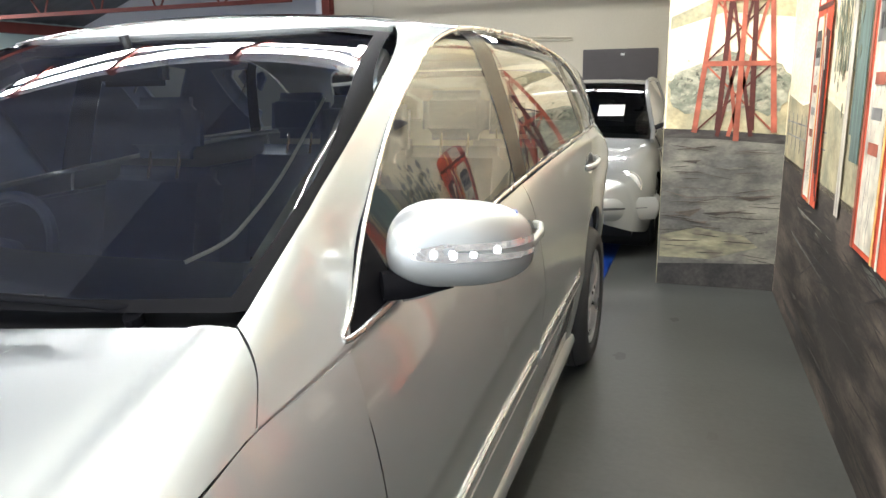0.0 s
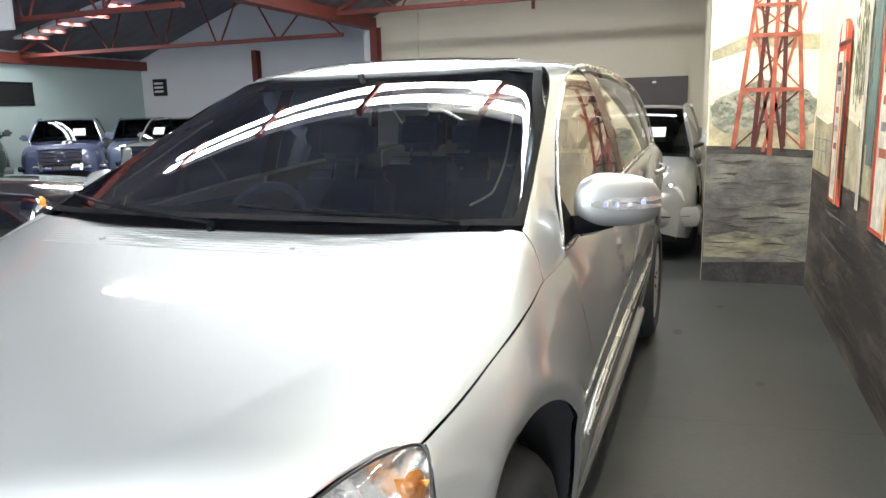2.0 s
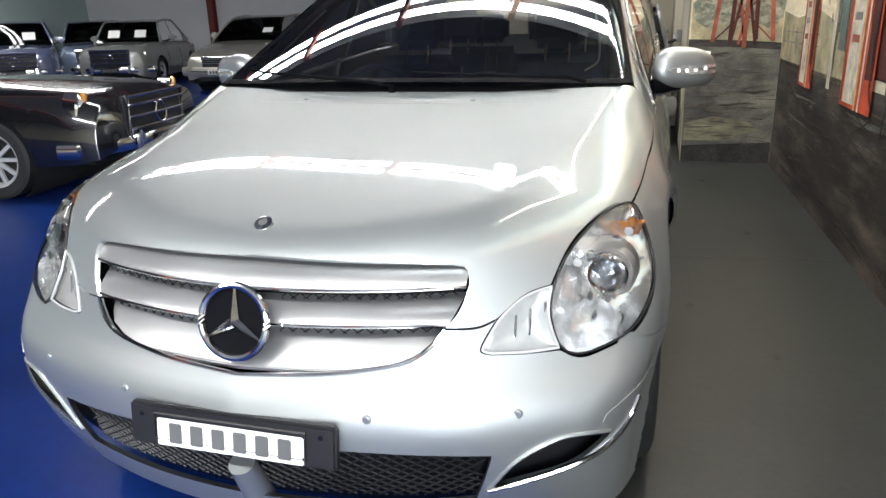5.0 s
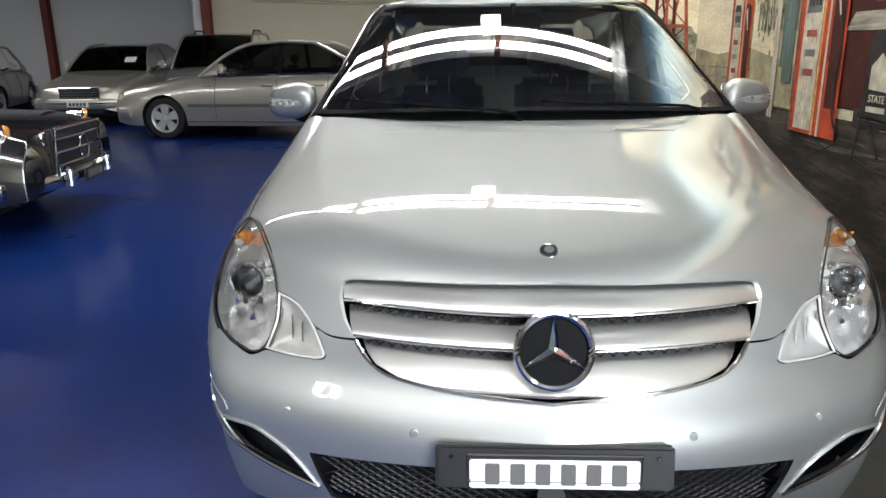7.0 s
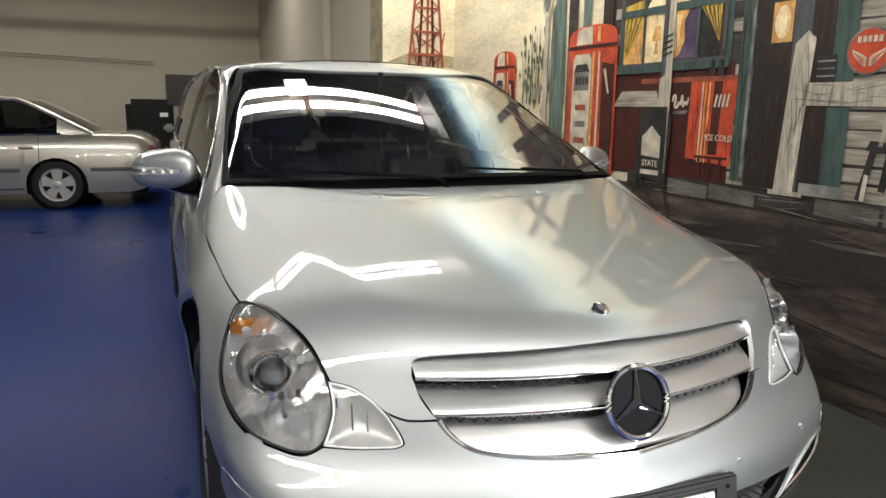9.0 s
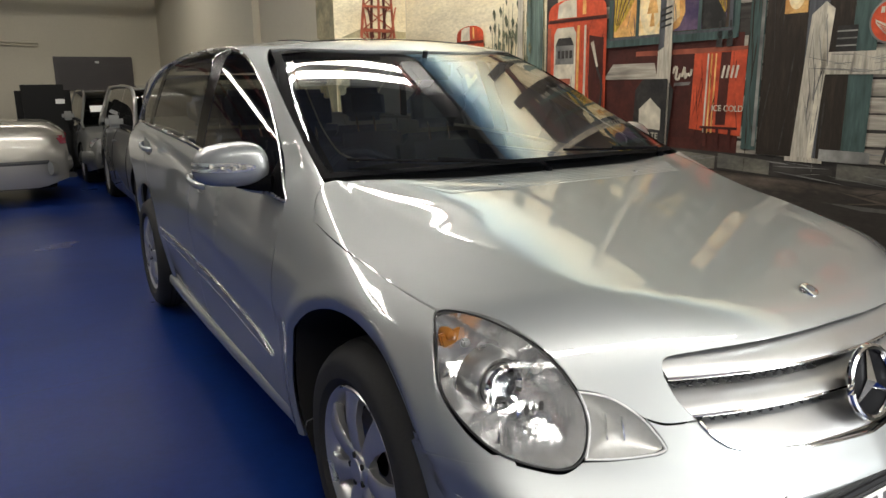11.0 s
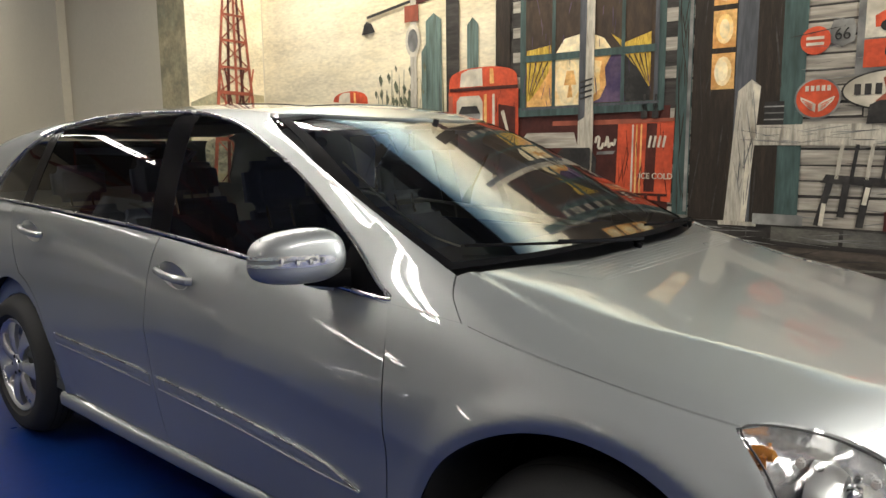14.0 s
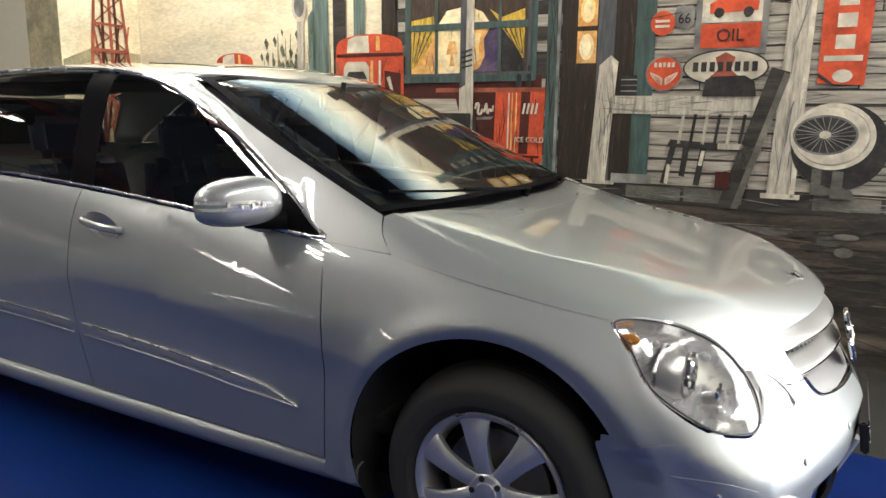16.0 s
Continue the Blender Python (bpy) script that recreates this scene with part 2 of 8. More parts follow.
line = [(0.80 + 0.06 * k, 2.80 + 0.012 * math.sin(1.7 * k) + 0.006 * k) for k in range(21)]
floor_mark("floor_crack", line + [(x, y + 0.007) for x, y in line[::-1]], STAIN, "dark joint crack across the concrete floor")
line = [(0.80 + 0.06 * k, -0.35 + 0.01 * math.sin(2.1 * k)) for k in range(21)]
floor_mark("floor_crack", line + [(x, y + 0.006) for x, y in line[::-1]], STAIN, "dark joint crack across the concrete floor")
for x, y, r in ((1.25, 0.55, 0.035), (1.33, 0.62, 0.02), (1.2, 0.75, 0.018), (1.5, 3.4, 0.03), (1.05, 4.2, 0.04), (1.42, 1.6, 0.02), (1.3, 4.9, 0.03), (1.1, 2.1, 0.022)):
    floor_mark("floor_stain", [(x + r * math.cos(a) * frng.uniform(0.6, 1.2), y + 1.4 * r * math.sin(a) * frng.uniform(0.6, 1.2)) for a in np.linspace(0, 2 * math.pi, 12, endpoint=False)], STAIN, "small dark oil spot on the concrete")
floor_mark("floor_seam", [(-3.2, 2.9), (0.7, 2.94), (0.7, 2.946), (-3.2, 2.906)], material("dark_blue_seam", (0.003, 0.010, 0.06), rough=0.5, vary=0.2), "dark seam in the blue floor paint")
SKEW = Matrix.Translation((2.025, 0, 0)) @ Matrix.Rotation(math.atan(0.019), 4, "Z")
slab("wall_east", (0, -3.0, 0), (0.2, 5.75, 6), CREAM, "plastered wall that carries the painted mural", "wall").matrix_basis = SKEW
# unseen walls round an assumed doorway that lets a daylight lamp in
slab("wall_east_far", (0, -9.2, 0), (0.2, -8.3, 6), CREAM, "plastered wall beside the assumed doorway", "wall").matrix_basis = SKEW
slab("wall_east_top", (0, -8.3, 3.6), (0.2, -3.0, 6), CREAM, "plastered wall over the assumed doorway", "wall").matrix_basis = SKEW
slab("wall_nib", (1.15, 5.72, 0), (2.3, 5.9, 6), CREAM, "end wall of the corner room, painted with a derrick", "wall")
slab("wall_return", (1.15, 5.9, 0), (1.35, 14.34, 6), CREAM, "cream painted side wall of the corner room", "wall")
slab("pilaster", (1.06, 7.95, 0), (1.148, 8.25, 6), CREAM, "cream pilaster on the side wall", "wall")
slab("wall_north", (-6, 14.34, 0), (1.35, 14.54, 6), CREAM, "cream painted back wall with a grey vent panel", "wall")
slab("wall_north_side", (-6.2, 14.34, 0), (-6.002, 17.5, 6), WALLWHITE, "white painted return of the back wall", "wall")
slab("wall_north_far", (-15.65, 17.5, 0), (-6.2, 17.7, 6), WALLWHITE, "white painted back wall under the gable", "wall")
slab("wall_west", (-15.65, -9.2, 0), (-15.45, 17.5, 6), WALLGREEN, "pale green painted wall", "wall")
# unseen wall and forecourt, added to close off the hall's front
slab("wall_south", (-15.65, -9.4, 0), (2.6, -9.2, 6), CREAM, "unseen cream wall that closes the front of the hall", "wall")
slab("forecourt", (2.6, -22, -0.22), (16, 6, -0.02), FLOOR_GREY, "concrete forecourt outside the assumed doorway", "ground")


def roof_sheet(name, a, b, y0, y1, label):
    """Corrugated sheet between two eaves (x, z)."""
    n = int(abs(b[0] - a[0]) / 0.09)
    verts, faces = [], []
    run = [(a[0] + (b[0] - a[0]) * k / n, a[1] + (b[1] - a[1]) * k / n) for k in range(n + 1)]
    m = 120
    for j in range(m + 1):
        y = y0 + (y1 - y0) * j / m
        for (x, z), _ in ((run[0], 0), (run[-1], 0)):
            verts.append((x, y, z + 0.02 * (j % 2)))
    faces = [(2 * j, 2 * j + 1, 2 * j + 3, 2 * j + 2) for j in range(m)]
    ob = mesh_object(name, verts, faces, ROOFIRON, smooth=False)
    return tagged(ob, label, "ceiling", kind="structure")


for k, (a, b) in enumerate((((-15.6, 3.12), (-10.6, 4.95)), ((-10.6, 4.95), (-6.0, 3.45)), ((-6.0, 3.45), (-1.9, 5.2)), ((-1.9, 5.2), (2.4, 4.0)))):
    roof_sheet("ceiling", a, b, -9.3, 17.6, "dark corrugated iron roof slope")
slab("gutter_beam", (-6.12, -9.2, 3.22), (-5.88, 17.5, 3.46), OXIDE, "red oxide steel valley beam", "beam")
slab("eaves_beam", (-15.45, -9.2, 2.86), (-15.2, 17.5, 3.12), OXIDE, "dark steel eaves beam", "beam")


def truss(y, xa, za, xr, zr, xb, zb):
    t = thing("roof_truss", "red oxide steel roof truss with lattice web", "truss", group="roof trusses")
    chord = min(za, zb) - 0.05
    part("bottom_chord", box((xa, y - 0.04, chord - 0.08), (xb, y + 0.04, chord)), OXIDE, t, smooth=0)
    for p, q in (((xa, za - 0.06), (xr, zr - 0.06)), ((xr, zr - 0.06), (xb, zb - 0.06))):
        part("top_chord", rod((p[0], y, p[1]), (q[0], y, q[1]), 0.05, seg=6), OXIDE, t, smooth=0)
    n = 12
    for k in range(n):
        x0, x1 = xa + (xb - xa) * (k + 0.1) / n, xa + (xb - xa) * (k + 0.9) / n
        top = lambda x: za + (zr - za) * (x - xa) / (xr - xa) if x < xr else zr + (zb - zr) * (x - xr) / (xb - xr)
        part("web", rod((x0, y, chord), (x1, y, top(x1) - 0.06) if k % 2 == 0 else (x0, y, chord + 0.02), 0.022, seg=6) if k % 2 == 0 else rod((x0, y, top(x0) - 0.06), (x1, y, chord), 0.022, seg=6), OXIDE, t, smooth=0)
    return t


for y in (-2.5, 3.0, 8.4, 13.2):
    truss(y, -15.4, 3.12, -10.6, 4.95, -6.1, 3.45)
for y in (-5.5, 7.6, 12.6):
    truss(y, -5.9, 3.45, -1.9, 5.2, 2.2, 4.05)
for x, y in ((-11.15, 17.36), (-5.85, 14.2), (-15.3, 12.2)):
    c = thing("steel_column", "dark red oxide steel column standing on the floor", "column", Matrix.Translation((x, y, 0)), group="steel columns")
    part("web_plate", box((-0.012, -0.09, 0), (0.012, 0.09, 3.25)), OXIDE, c, smooth=0)
    for s in (-1, 1):
        part("column_flange", box((-0.085, s * 0.098 - 0.008, 0), (0.085, s * 0.098 + 0.008, 3.25)), OXIDE, c, smooth=0)
    part("base_plate", box((-0.14, -0.14, 0), (0.14, 0.14, 0.015)), OXIDE, c, smooth=0)

# grey vent panel and conduits on the back wall
vent = thing("wall_vent", "dark grey louvred vent panel on the cream wall", "vent")
part("vent_frame", box((-0.70, 14.27, 1.37), (0.63, 14.34, 1.98), 0.01), SHUTTER, vent, smooth=0)
for k in range(9):
    part("louvre", box((-0.65, 14.245, 1.42 + 0.058 * k), (0.58, 14.268, 1.458 + 0.058 * k), 0.004), SHUTTER, vent, smooth=0)
part("vent_catch", box((-0.02, 14.235, 1.86), (0.05, 14.25, 1.90), 0.003), WHITE, vent)
pipe = thing("wall_conduit", "painted conduit run along the cream back wall", "pipe")
for z in (2.28, 2.33):
    part("conduit", rod((-4.9, 14.31, z + 0.02), (-0.9, 14.31, z - 0.12), 0.016, seg=8), CREAM, pipe)
part("conduit_drop", rod((-4.9, 14.31, 2.3), (-4.9, 14.31, 4.2), 0.02, seg=8), CREAM, pipe)
part("conduit_bracket", box((-2.4, 14.27, 3.4), (-2.34, 14.33, 3.9)), OXIDE, pipe)
# dark rectangle of unsettled use, built as a framed panel
bd = thing("dark_wall_panel", "dark framed rectangle on the pale green wall", "notice board")
part("panel_face", box((-15.45, 12.5, 1.85), (-15.42, 13.6, 2.4), 0.006), DARK, bd, smooth=0)
part("panel_frame", tube([(-15.42, y, z) for y, z in ((12.5, 1.85), (13.6, 1.85), (13.6, 2.4), (12.5, 2.4))], 0.025, seg=6, closed=True), BLACK, bd)
sg = thing("wall_sign", "small black sign on the white wall", "sign")
part("sign_board", box((-15.0, 17.44, 2.1), (-14.5, 17.5, 2.6), 0.01), BLACK, sg, smooth=0)
for k in range(3):
    part("sign_bar", box((-14.93, 17.43, 2.2 + 0.12 * k), (-14.6, 17.438, 2.26 + 0.12 * k)), WHITE, sg, smooth=0)


# lights
def batten_row(y, x0, x1, z, watts, turn=0.0, gaps=1.45):
    row = thing("fluorescent_fitting", "continuous row of twin white fluorescent tubes", "ceiling light", Matrix.Translation(((x0 + x1) / 2, y, z)) @ Matrix.Rotation(turn, 4, "Z"), group="fluorescent rows")
    half = (x1 - x0) / 2
    part("fitting_body", box((-half, -0.24, 0.05), (half, 0.24, 0.11), 0.01), WHITE, row, smooth=0)
    k = -half + gaps * 0.7
    while k < half:
        # added strap covers the long area lamps to make a break between tubes
        part("gap_strap", box((k - 0.035, -0.27, -0.03), (k + 0.035, 0.27, 0.12)), OXIDE, row, smooth=0)
        k += gaps
    for s in (-1, 1):
        lp = bpy.data.lights.new("fluorescent_tube", "AREA")
        lp.shape, lp.size, lp.size_y, lp.energy, lp.color = "RECTANGLE", x1 - x0, 0.12, watts, LAMP_TINT
        lo = new("fluorescent_tube", lp)
        lo.matrix_basis = Matrix.Translation(((x0 + x1) / 2, y, z)) @ Matrix.Rotation(turn, 4, "Z") @ Matrix.Translation((0, s * 0.115, 0.03))
    part("wire", rod((-half + 0.3, 0, 0.11), (-half + 0.3, 0, 0.6), 0.006, seg=6), TRIMGREY, row)
    return row


batten_row(4.30, -5.4, 1.55, 3.95, ROW_A, radians(-5))
batten_row(10.6, -5.4, 0.9, 3.95, ROW_B)
batten_row(-2.5, -5.4, 1.6, 3.95, ROW_C)
batten_row(10.95, -14.83, -7.27, 3.3, ROW_D, radians(-27.6))
batten_row(3.6, -14.5, -7.2, 3.7, ROW_D)
hb = thing("hanging_lamp", "square white hanging lamp box", "ceiling light", Matrix.Translation((-0.12, 4.05, 3.62)))
part("lamp_box", box((-0.11, -0.11, 0.0), (0.11, 0.11, 0.12), 0.01), GLOW, hb, smooth=0)
part("lamp_rod", rod((0, 0, 0.12), (0, 0, 1.1), 0.01, seg=8), TRIMGREY, hb)
hs = thing("hanging_sign", "plain white sign board hanging on wires", "sign", Matrix.Translation((-9.3, 8.0, 2.82)))
part("sign_panel", box((-0.55, -0.03, 0), (0.3, 0.03, 0.55), 0.008), WHITE, hs, smooth=0)
for x in (-0.45, 0.2):
    part("sign_wire", rod((x, 0, 0.55), (x, 0, 1.78), 0.004, seg=6), TRIMGREY, hs)
# unseen lamp: corner glow suggests it, the length is added to brighten the mural
cl = bpy.data.lights.new("mural_fill", "AREA")
cl.shape, cl.size, cl.size_y, cl.energy, cl.color = "RECTANGLE", 6.8, 0.12, WALL_FILL, (1.0, 0.91, 0.75)
new("mural_fill", cl).matrix_basis = look((1.38, 2.2, 3.62), (1.95, 2.2, 3.22))
cf = thing("fill_fitting", "added black lamp fitting along the mural, out of view", "ceiling light", Matrix.Translation((1.34, 2.2, 3.62)))
part("fill_case", box((-0.07, -3.42, -0.06), (0.02, 3.42, 0.1), 0.01), BLACK, cf, smooth=0)
# added lip keeps this lamp's light and image off the bonnet
part("fill_blocker", box((-0.07, -3.42, -0.32), (-0.045, 3.42, -0.055), 0.004), BLACK, cf, smooth=0)
for y in (-2.9, -0.9, 0.9, 2.9):
    part("fill_rod", rod((-0.02, y, 0.1), (-0.02, y, 0.72), 0.01, seg=8), TRIMGREY, cf)
# assumed unseen doorway past the end of the mural; its lamp brightens the wagon
day = bpy.data.lights.new("assumed_daylight", "AREA")
day.shape, day.size, day.size_y, day.energy, day.color = "RECTANGLE", 5.1, 3.4, DOOR, (0.94, 0.97, 1.0)
new("assumed_daylight", day).matrix_basis = look((2.28, -5.65, 1.8), (0.0, -5.65, 1.8))
import functools
# ---------------------------------------------------------------- the body's surface: rounded maxima of side, top, front and back
def curve(xs, ys):
    """A natural cubic spline through a few knots, straight beyond them."""
    xs, ys = np.array(xs, float), np.array(ys, float)
    n, h = len(xs), np.diff(xs)
    a, r = np.eye(n), np.zeros(n)
    for i in range(1, n - 1):
        a[i, i - 1 : i + 2] = h[i - 1], 2 * (h[i - 1] + h[i]), h[i]
        r[i] = 6 * ((ys[i + 1] - ys[i]) / h[i] - (ys[i] - ys[i - 1]) / h[i - 1])
    m = np.linalg.solve(a, r)
    first = (ys[1] - ys[0]) / h[0] - h[0] * (2 * m[0] + m[1]) / 6
    last = (ys[-1] - ys[-2]) / h[-1] + h[-1] * (2 * m[-1] + m[-2]) / 6

    def at(x):
        x = np.asarray(x, float)
        i = np.clip(np.searchsorted(xs, x) - 1, 0, n - 2)
        hi, s, e = h[i], xs[i + 1] - x, x - xs[i]
        y = (m[i] * s**3 + m[i + 1] * e**3) / (6 * hi) + (ys[i] / hi - m[i] * hi / 6) * s + (ys[i + 1] / hi - m[i + 1] * hi / 6) * e
        return np.where(x < xs[0], ys[0] + first * (x - xs[0]), np.where(x > xs[-1], ys[-1] + last * (x - xs[-1]), y))
    return at


def soft_max(a, b, k):
    h = np.maximum(k - np.abs(a - b), 0) / k
    return np.maximum(a, b) + h * h * k / 4


WIDTH = curve([0.0, 0.17, 0.39, 0.62, 0.84, 1.4, 2.5, 3.6, 4.2, 4.7, 5.02], [0.80, 0.874, 0.922, 0.943, 0.955, 0.957, 0.96, 0.96, 0.945, 0.895, 0.80])
SHOULDER = curve([0.0, 0.52, 1.19, 1.43, 2.54, 3.6, 4.33, 5.0], [0.80, 0.905, 1.008, 1.03, 1.125, 1.175, 1.195, 1.19])
BULGE = curve([0.0, 0.8, 1.5, 2.5, 3.6, 4.4, 5.0], [0.60, 0.66, 0.73, 0.84, 0.95, 0.98, 0.95])
NOSE = curve([0.20, 0.34, 0.45, 0.56, 0.62, 0.70, 0.78, 0.86, 0.95], [-0.005, -0.065, -0.092, -0.085, -0.045, -0.02, 0.008, 0.045, 0.13])
SWEEP = curve([0.2, 0.5, 0.65, 0.78, 0.9], [0.34, 0.34, 0.38, 0.46, 0.52])
HOOD = functools.partial(np.polyval, (0.04071, -0.14710, 0.33381, 0.86751))
RIDGE = curve([0.0, 0.13, 0.5, 1.2], [0.46, 0.485, 0.60, 0.745])
FRONT_WHEEL, REAR_WHEEL, TYRE = 0.837, 4.052, 0.365


def side_x(y, z):
    """Half the width at a place along the car and a height."""
    w, zs, zm = WIDTH(y), SHOULDER(y), BULGE(y)
    up = np.clip((z - zm) / np.maximum(zs - zm, 0.05), 0, 3)
    down = np.clip(zm - z, 0, 1)
    d = 0.088 * up**2.3 + 0.020 * (1 - np.exp(-((down / 0.07) ** 1.6))) + 0.064 * (down / 0.6) ** 2.0
    near = np.minimum(np.hypot(y - FRONT_WHEEL, z - TYRE), np.hypot(y - REAR_WHEEL, z - TYRE))
    u = (0.494 - near) / 0.046
    lip = 0.013 * np.exp(-(((near - 0.495) / 0.05) ** 2)) - 0.020 * np.clip(0.5 * (u + np.sqrt(u * u + 0.012)), 0, 1.1)
    return w - d + lip * (z > 0.2)


def hood_z(x, y):
    ax = np.abs(x)
    zc, ze = HOOD(y), SHOULDER(y) - 0.004
    back = np.clip((y - 0.75) / 0.5, 0, 1) ** 2
    xe = 0.86 + 0.03 * back
    r = RIDGE(y)
    share = 0.46 - 0.28 * np.clip((y - 0.3) / 0.8, 0, 1)
    u = (ax - r) / (xe - r)
    crease = 0.5 * (u + np.sqrt(u * u + 0.0010))
    return zc - (zc - ze) * ((1 - share) * np.clip(ax / xe, 0, 1.3) ** (3.4 + 10 * back) + share * np.clip(crease, 0, 1.6)) + 0.003 * np.exp(-np.sqrt(((ax - r) / 0.13) ** 2 + 0.02))


def prow(ax, z):
    """The faint keel down the middle of the nose."""
    return 0.085 * np.sqrt(ax * ax + 4e-5) * np.exp(-ax / 0.22) * np.exp(-(((z - 0.60) / 0.17) ** 4))


def lower_body(x, y, z):
    """Below 0 inside the body under the windows."""
    ax = np.abs(x)
    front = NOSE(z) + SWEEP(z) * ax**2 + prow(ax, z) - y
    back = y - (5.06 - 0.10 * ax**2 - 0.18 * np.clip(z - 0.75, 0, 1) ** 1.5)
    side = ax - side_x(y, z)
    f = soft_max(soft_max(side, 1.05 * front, 0.07), z - hood_z(x, y), 0.05)
    return soft_max(f, back, 0.12)


ROOF = curve([1.9, 2.2, 2.7, 3.2, 3.9, 4.4, 4.8], [1.555, 1.61, 1.648, 1.655, 1.625, 1.575, 1.52])


def glass_x(y, z):
    h = np.clip(z - SHOULDER(y), -0.3, 1)
    return 0.872 - 0.20 * h - 0.27 * h * np.abs(h) - 0.13 * h * np.clip((2.75 - y) / 0.58, 0, 2) - 0.10 * np.clip(y - 3.9, 0, 2) ** 1.8


def screen_y(x, z):
    return 1.045 + 0.36 * x**2 + 2.12 * (z - 1.13) + 0.35 * np.clip(z - 1.13, 0, 1) ** 2


def greenhouse(x, y, z):
    """Below 0 inside the cabin above the belt."""
    ax = np.abs(x)
    side = ax - glass_x(y, z)
    top = z - (ROOF(y) - 0.09 * x**2 - 0.05 * ax**4)
    front = (screen_y(x, z) - y) * 0.42
    back = (y - (4.86 - 0.08 * x**2 - 0.62 * (z - 1.2))) * 0.8
    return soft_max(soft_max(soft_max(side, top, 0.07), front, 0.036) - 0.0015, back, 0.08)
# ---------------------------------------------------------------- panels cut out of that surface
EYE = np.array([0, 2.0, 0.25])


def flat(fam, p):
    p = np.asarray(p, float).reshape(-1, 3)
    if fam == "nose":
        d = p - EYE
        return 1.7 * np.stack([np.arctan2(d[:, 0], -d[:, 1]), np.arctan2(d[:, 2], np.hypot(d[:, 0], d[:, 1]))], 1)
    if fam == "side":
        return p[:, 1:]
    if fam == "top":
        return p[:, :2]
    return np.stack([p[:, 0], 2 * p[:, 2]], 1)


def raise_to(fam, q, f, level=0.0):
    """Points of a family's plane, moved out along their rays until f is level."""
    n = len(q)
    if fam == "nose":
        a, e = q[:, 0] / 1.7, q[:, 1] / 1.7
        o, d = np.tile(EYE, (n, 1)), np.stack([np.sin(a) * np.cos(e), -np.cos(a) * np.cos(e), np.sin(e)], 1)
    elif fam == "side":
        o, d = np.stack([0 * q[:, 0], q[:, 0], q[:, 1]], 1), np.tile([-1.0, 0, 0], (n, 1))
    elif fam == "top":
        o, d = np.stack([q[:, 0], q[:, 1], 0 * q[:, 0] + 0.9], 1), np.tile([0, 0, 1.0], (n, 1))
    elif fam == "screen":
        o, d = np.stack([q[:, 0], 0 * q[:, 0] + 2.8, q[:, 1] / 2], 1), np.tile([0, -1.0, 0], (n, 1))
    else:
        o, d = np.stack([q[:, 0], 0 * q[:, 0] + 3.2, q[:, 1] / 2], 1), np.tile([0, 1.0, 0], (n, 1))
    lo, hi = np.zeros(n), np.full(n, 2.6)
    for _ in range(30):
        mid = (lo + hi) / 2
        p = o + mid[:, None] * d
        within = f(p[:, 0], p[:, 1], p[:, 2]) < level
        lo, hi = np.where(within, mid, lo), np.where(within, hi, mid)
    return o + lo[:, None] * d


def normals(f, p, e=2e-3):
    g = np.stack([f(*(p + e * k).T) - f(*(p - e * k).T) for k in np.eye(3)], 1)
    return g / np.maximum(np.linalg.norm(g, axis=1, keepdims=True), 1e-9)


def within_poly(poly, q):
    x, y, hit = q[:, 0], q[:, 1], np.zeros(len(q), bool)
    for a, b in zip(poly, np.roll(poly, -1, 0)):
        if a[1] != b[1]:
            hit ^= ((a[1] > y) != (b[1] > y)) & (x < (b[0] - a[0]) * (y - a[1]) / (b[1] - a[1]) + a[0])
    return hit


def to_edge(poly, q):
    best = np.full(len(q), 9.0)
    for a, b in zip(poly, np.roll(poly, -1, 0)):
        ab = b - a
        t = np.clip(((q - a) @ ab) / max(ab @ ab, 1e-12), 0, 1)
        best = np.minimum(best, np.linalg.norm(q - a - t[:, None] * ab, axis=1))
    return best


def resample(pts, step):
    out = []
    for a, b in zip(pts, np.roll(pts, -1, 0)):
        n = max(1, int(math.ceil(np.linalg.norm(b - a) / step)))
        out += [a + (b - a) * k / n for k in range(n)]
    return np.array(out)


def outline_2d(fam, outline, step, gap):
    loop = []
    for run in outline:
        pts = spline(run, 8, closed=len(outline) == 1) if len(run) > 2 else [np.array(p, float) for p in run]
        for p in pts:
            if not loop or np.linalg.norm(loop[-1] - p) > 1e-4:
                loop.append(p)
    if np.linalg.norm(loop[0] - loop[-1]) < 1e-3:
        loop.pop()
    q = resample(flat(fam, loop), step)
    area = 0.5 * np.sum(q[:, 0] * np.roll(q[:, 1], -1) - np.roll(q[:, 0], -1) * q[:, 1])
    if area < 0:
        q = q[::-1]
    t = np.roll(q, -1, 0) - np.roll(q, 1, 0)
    t /= np.maximum(np.linalg.norm(t, axis=1, keepdims=True), 1e-9)
    return q + gap * np.stack([-t[:, 1], t[:, 0]], 1)


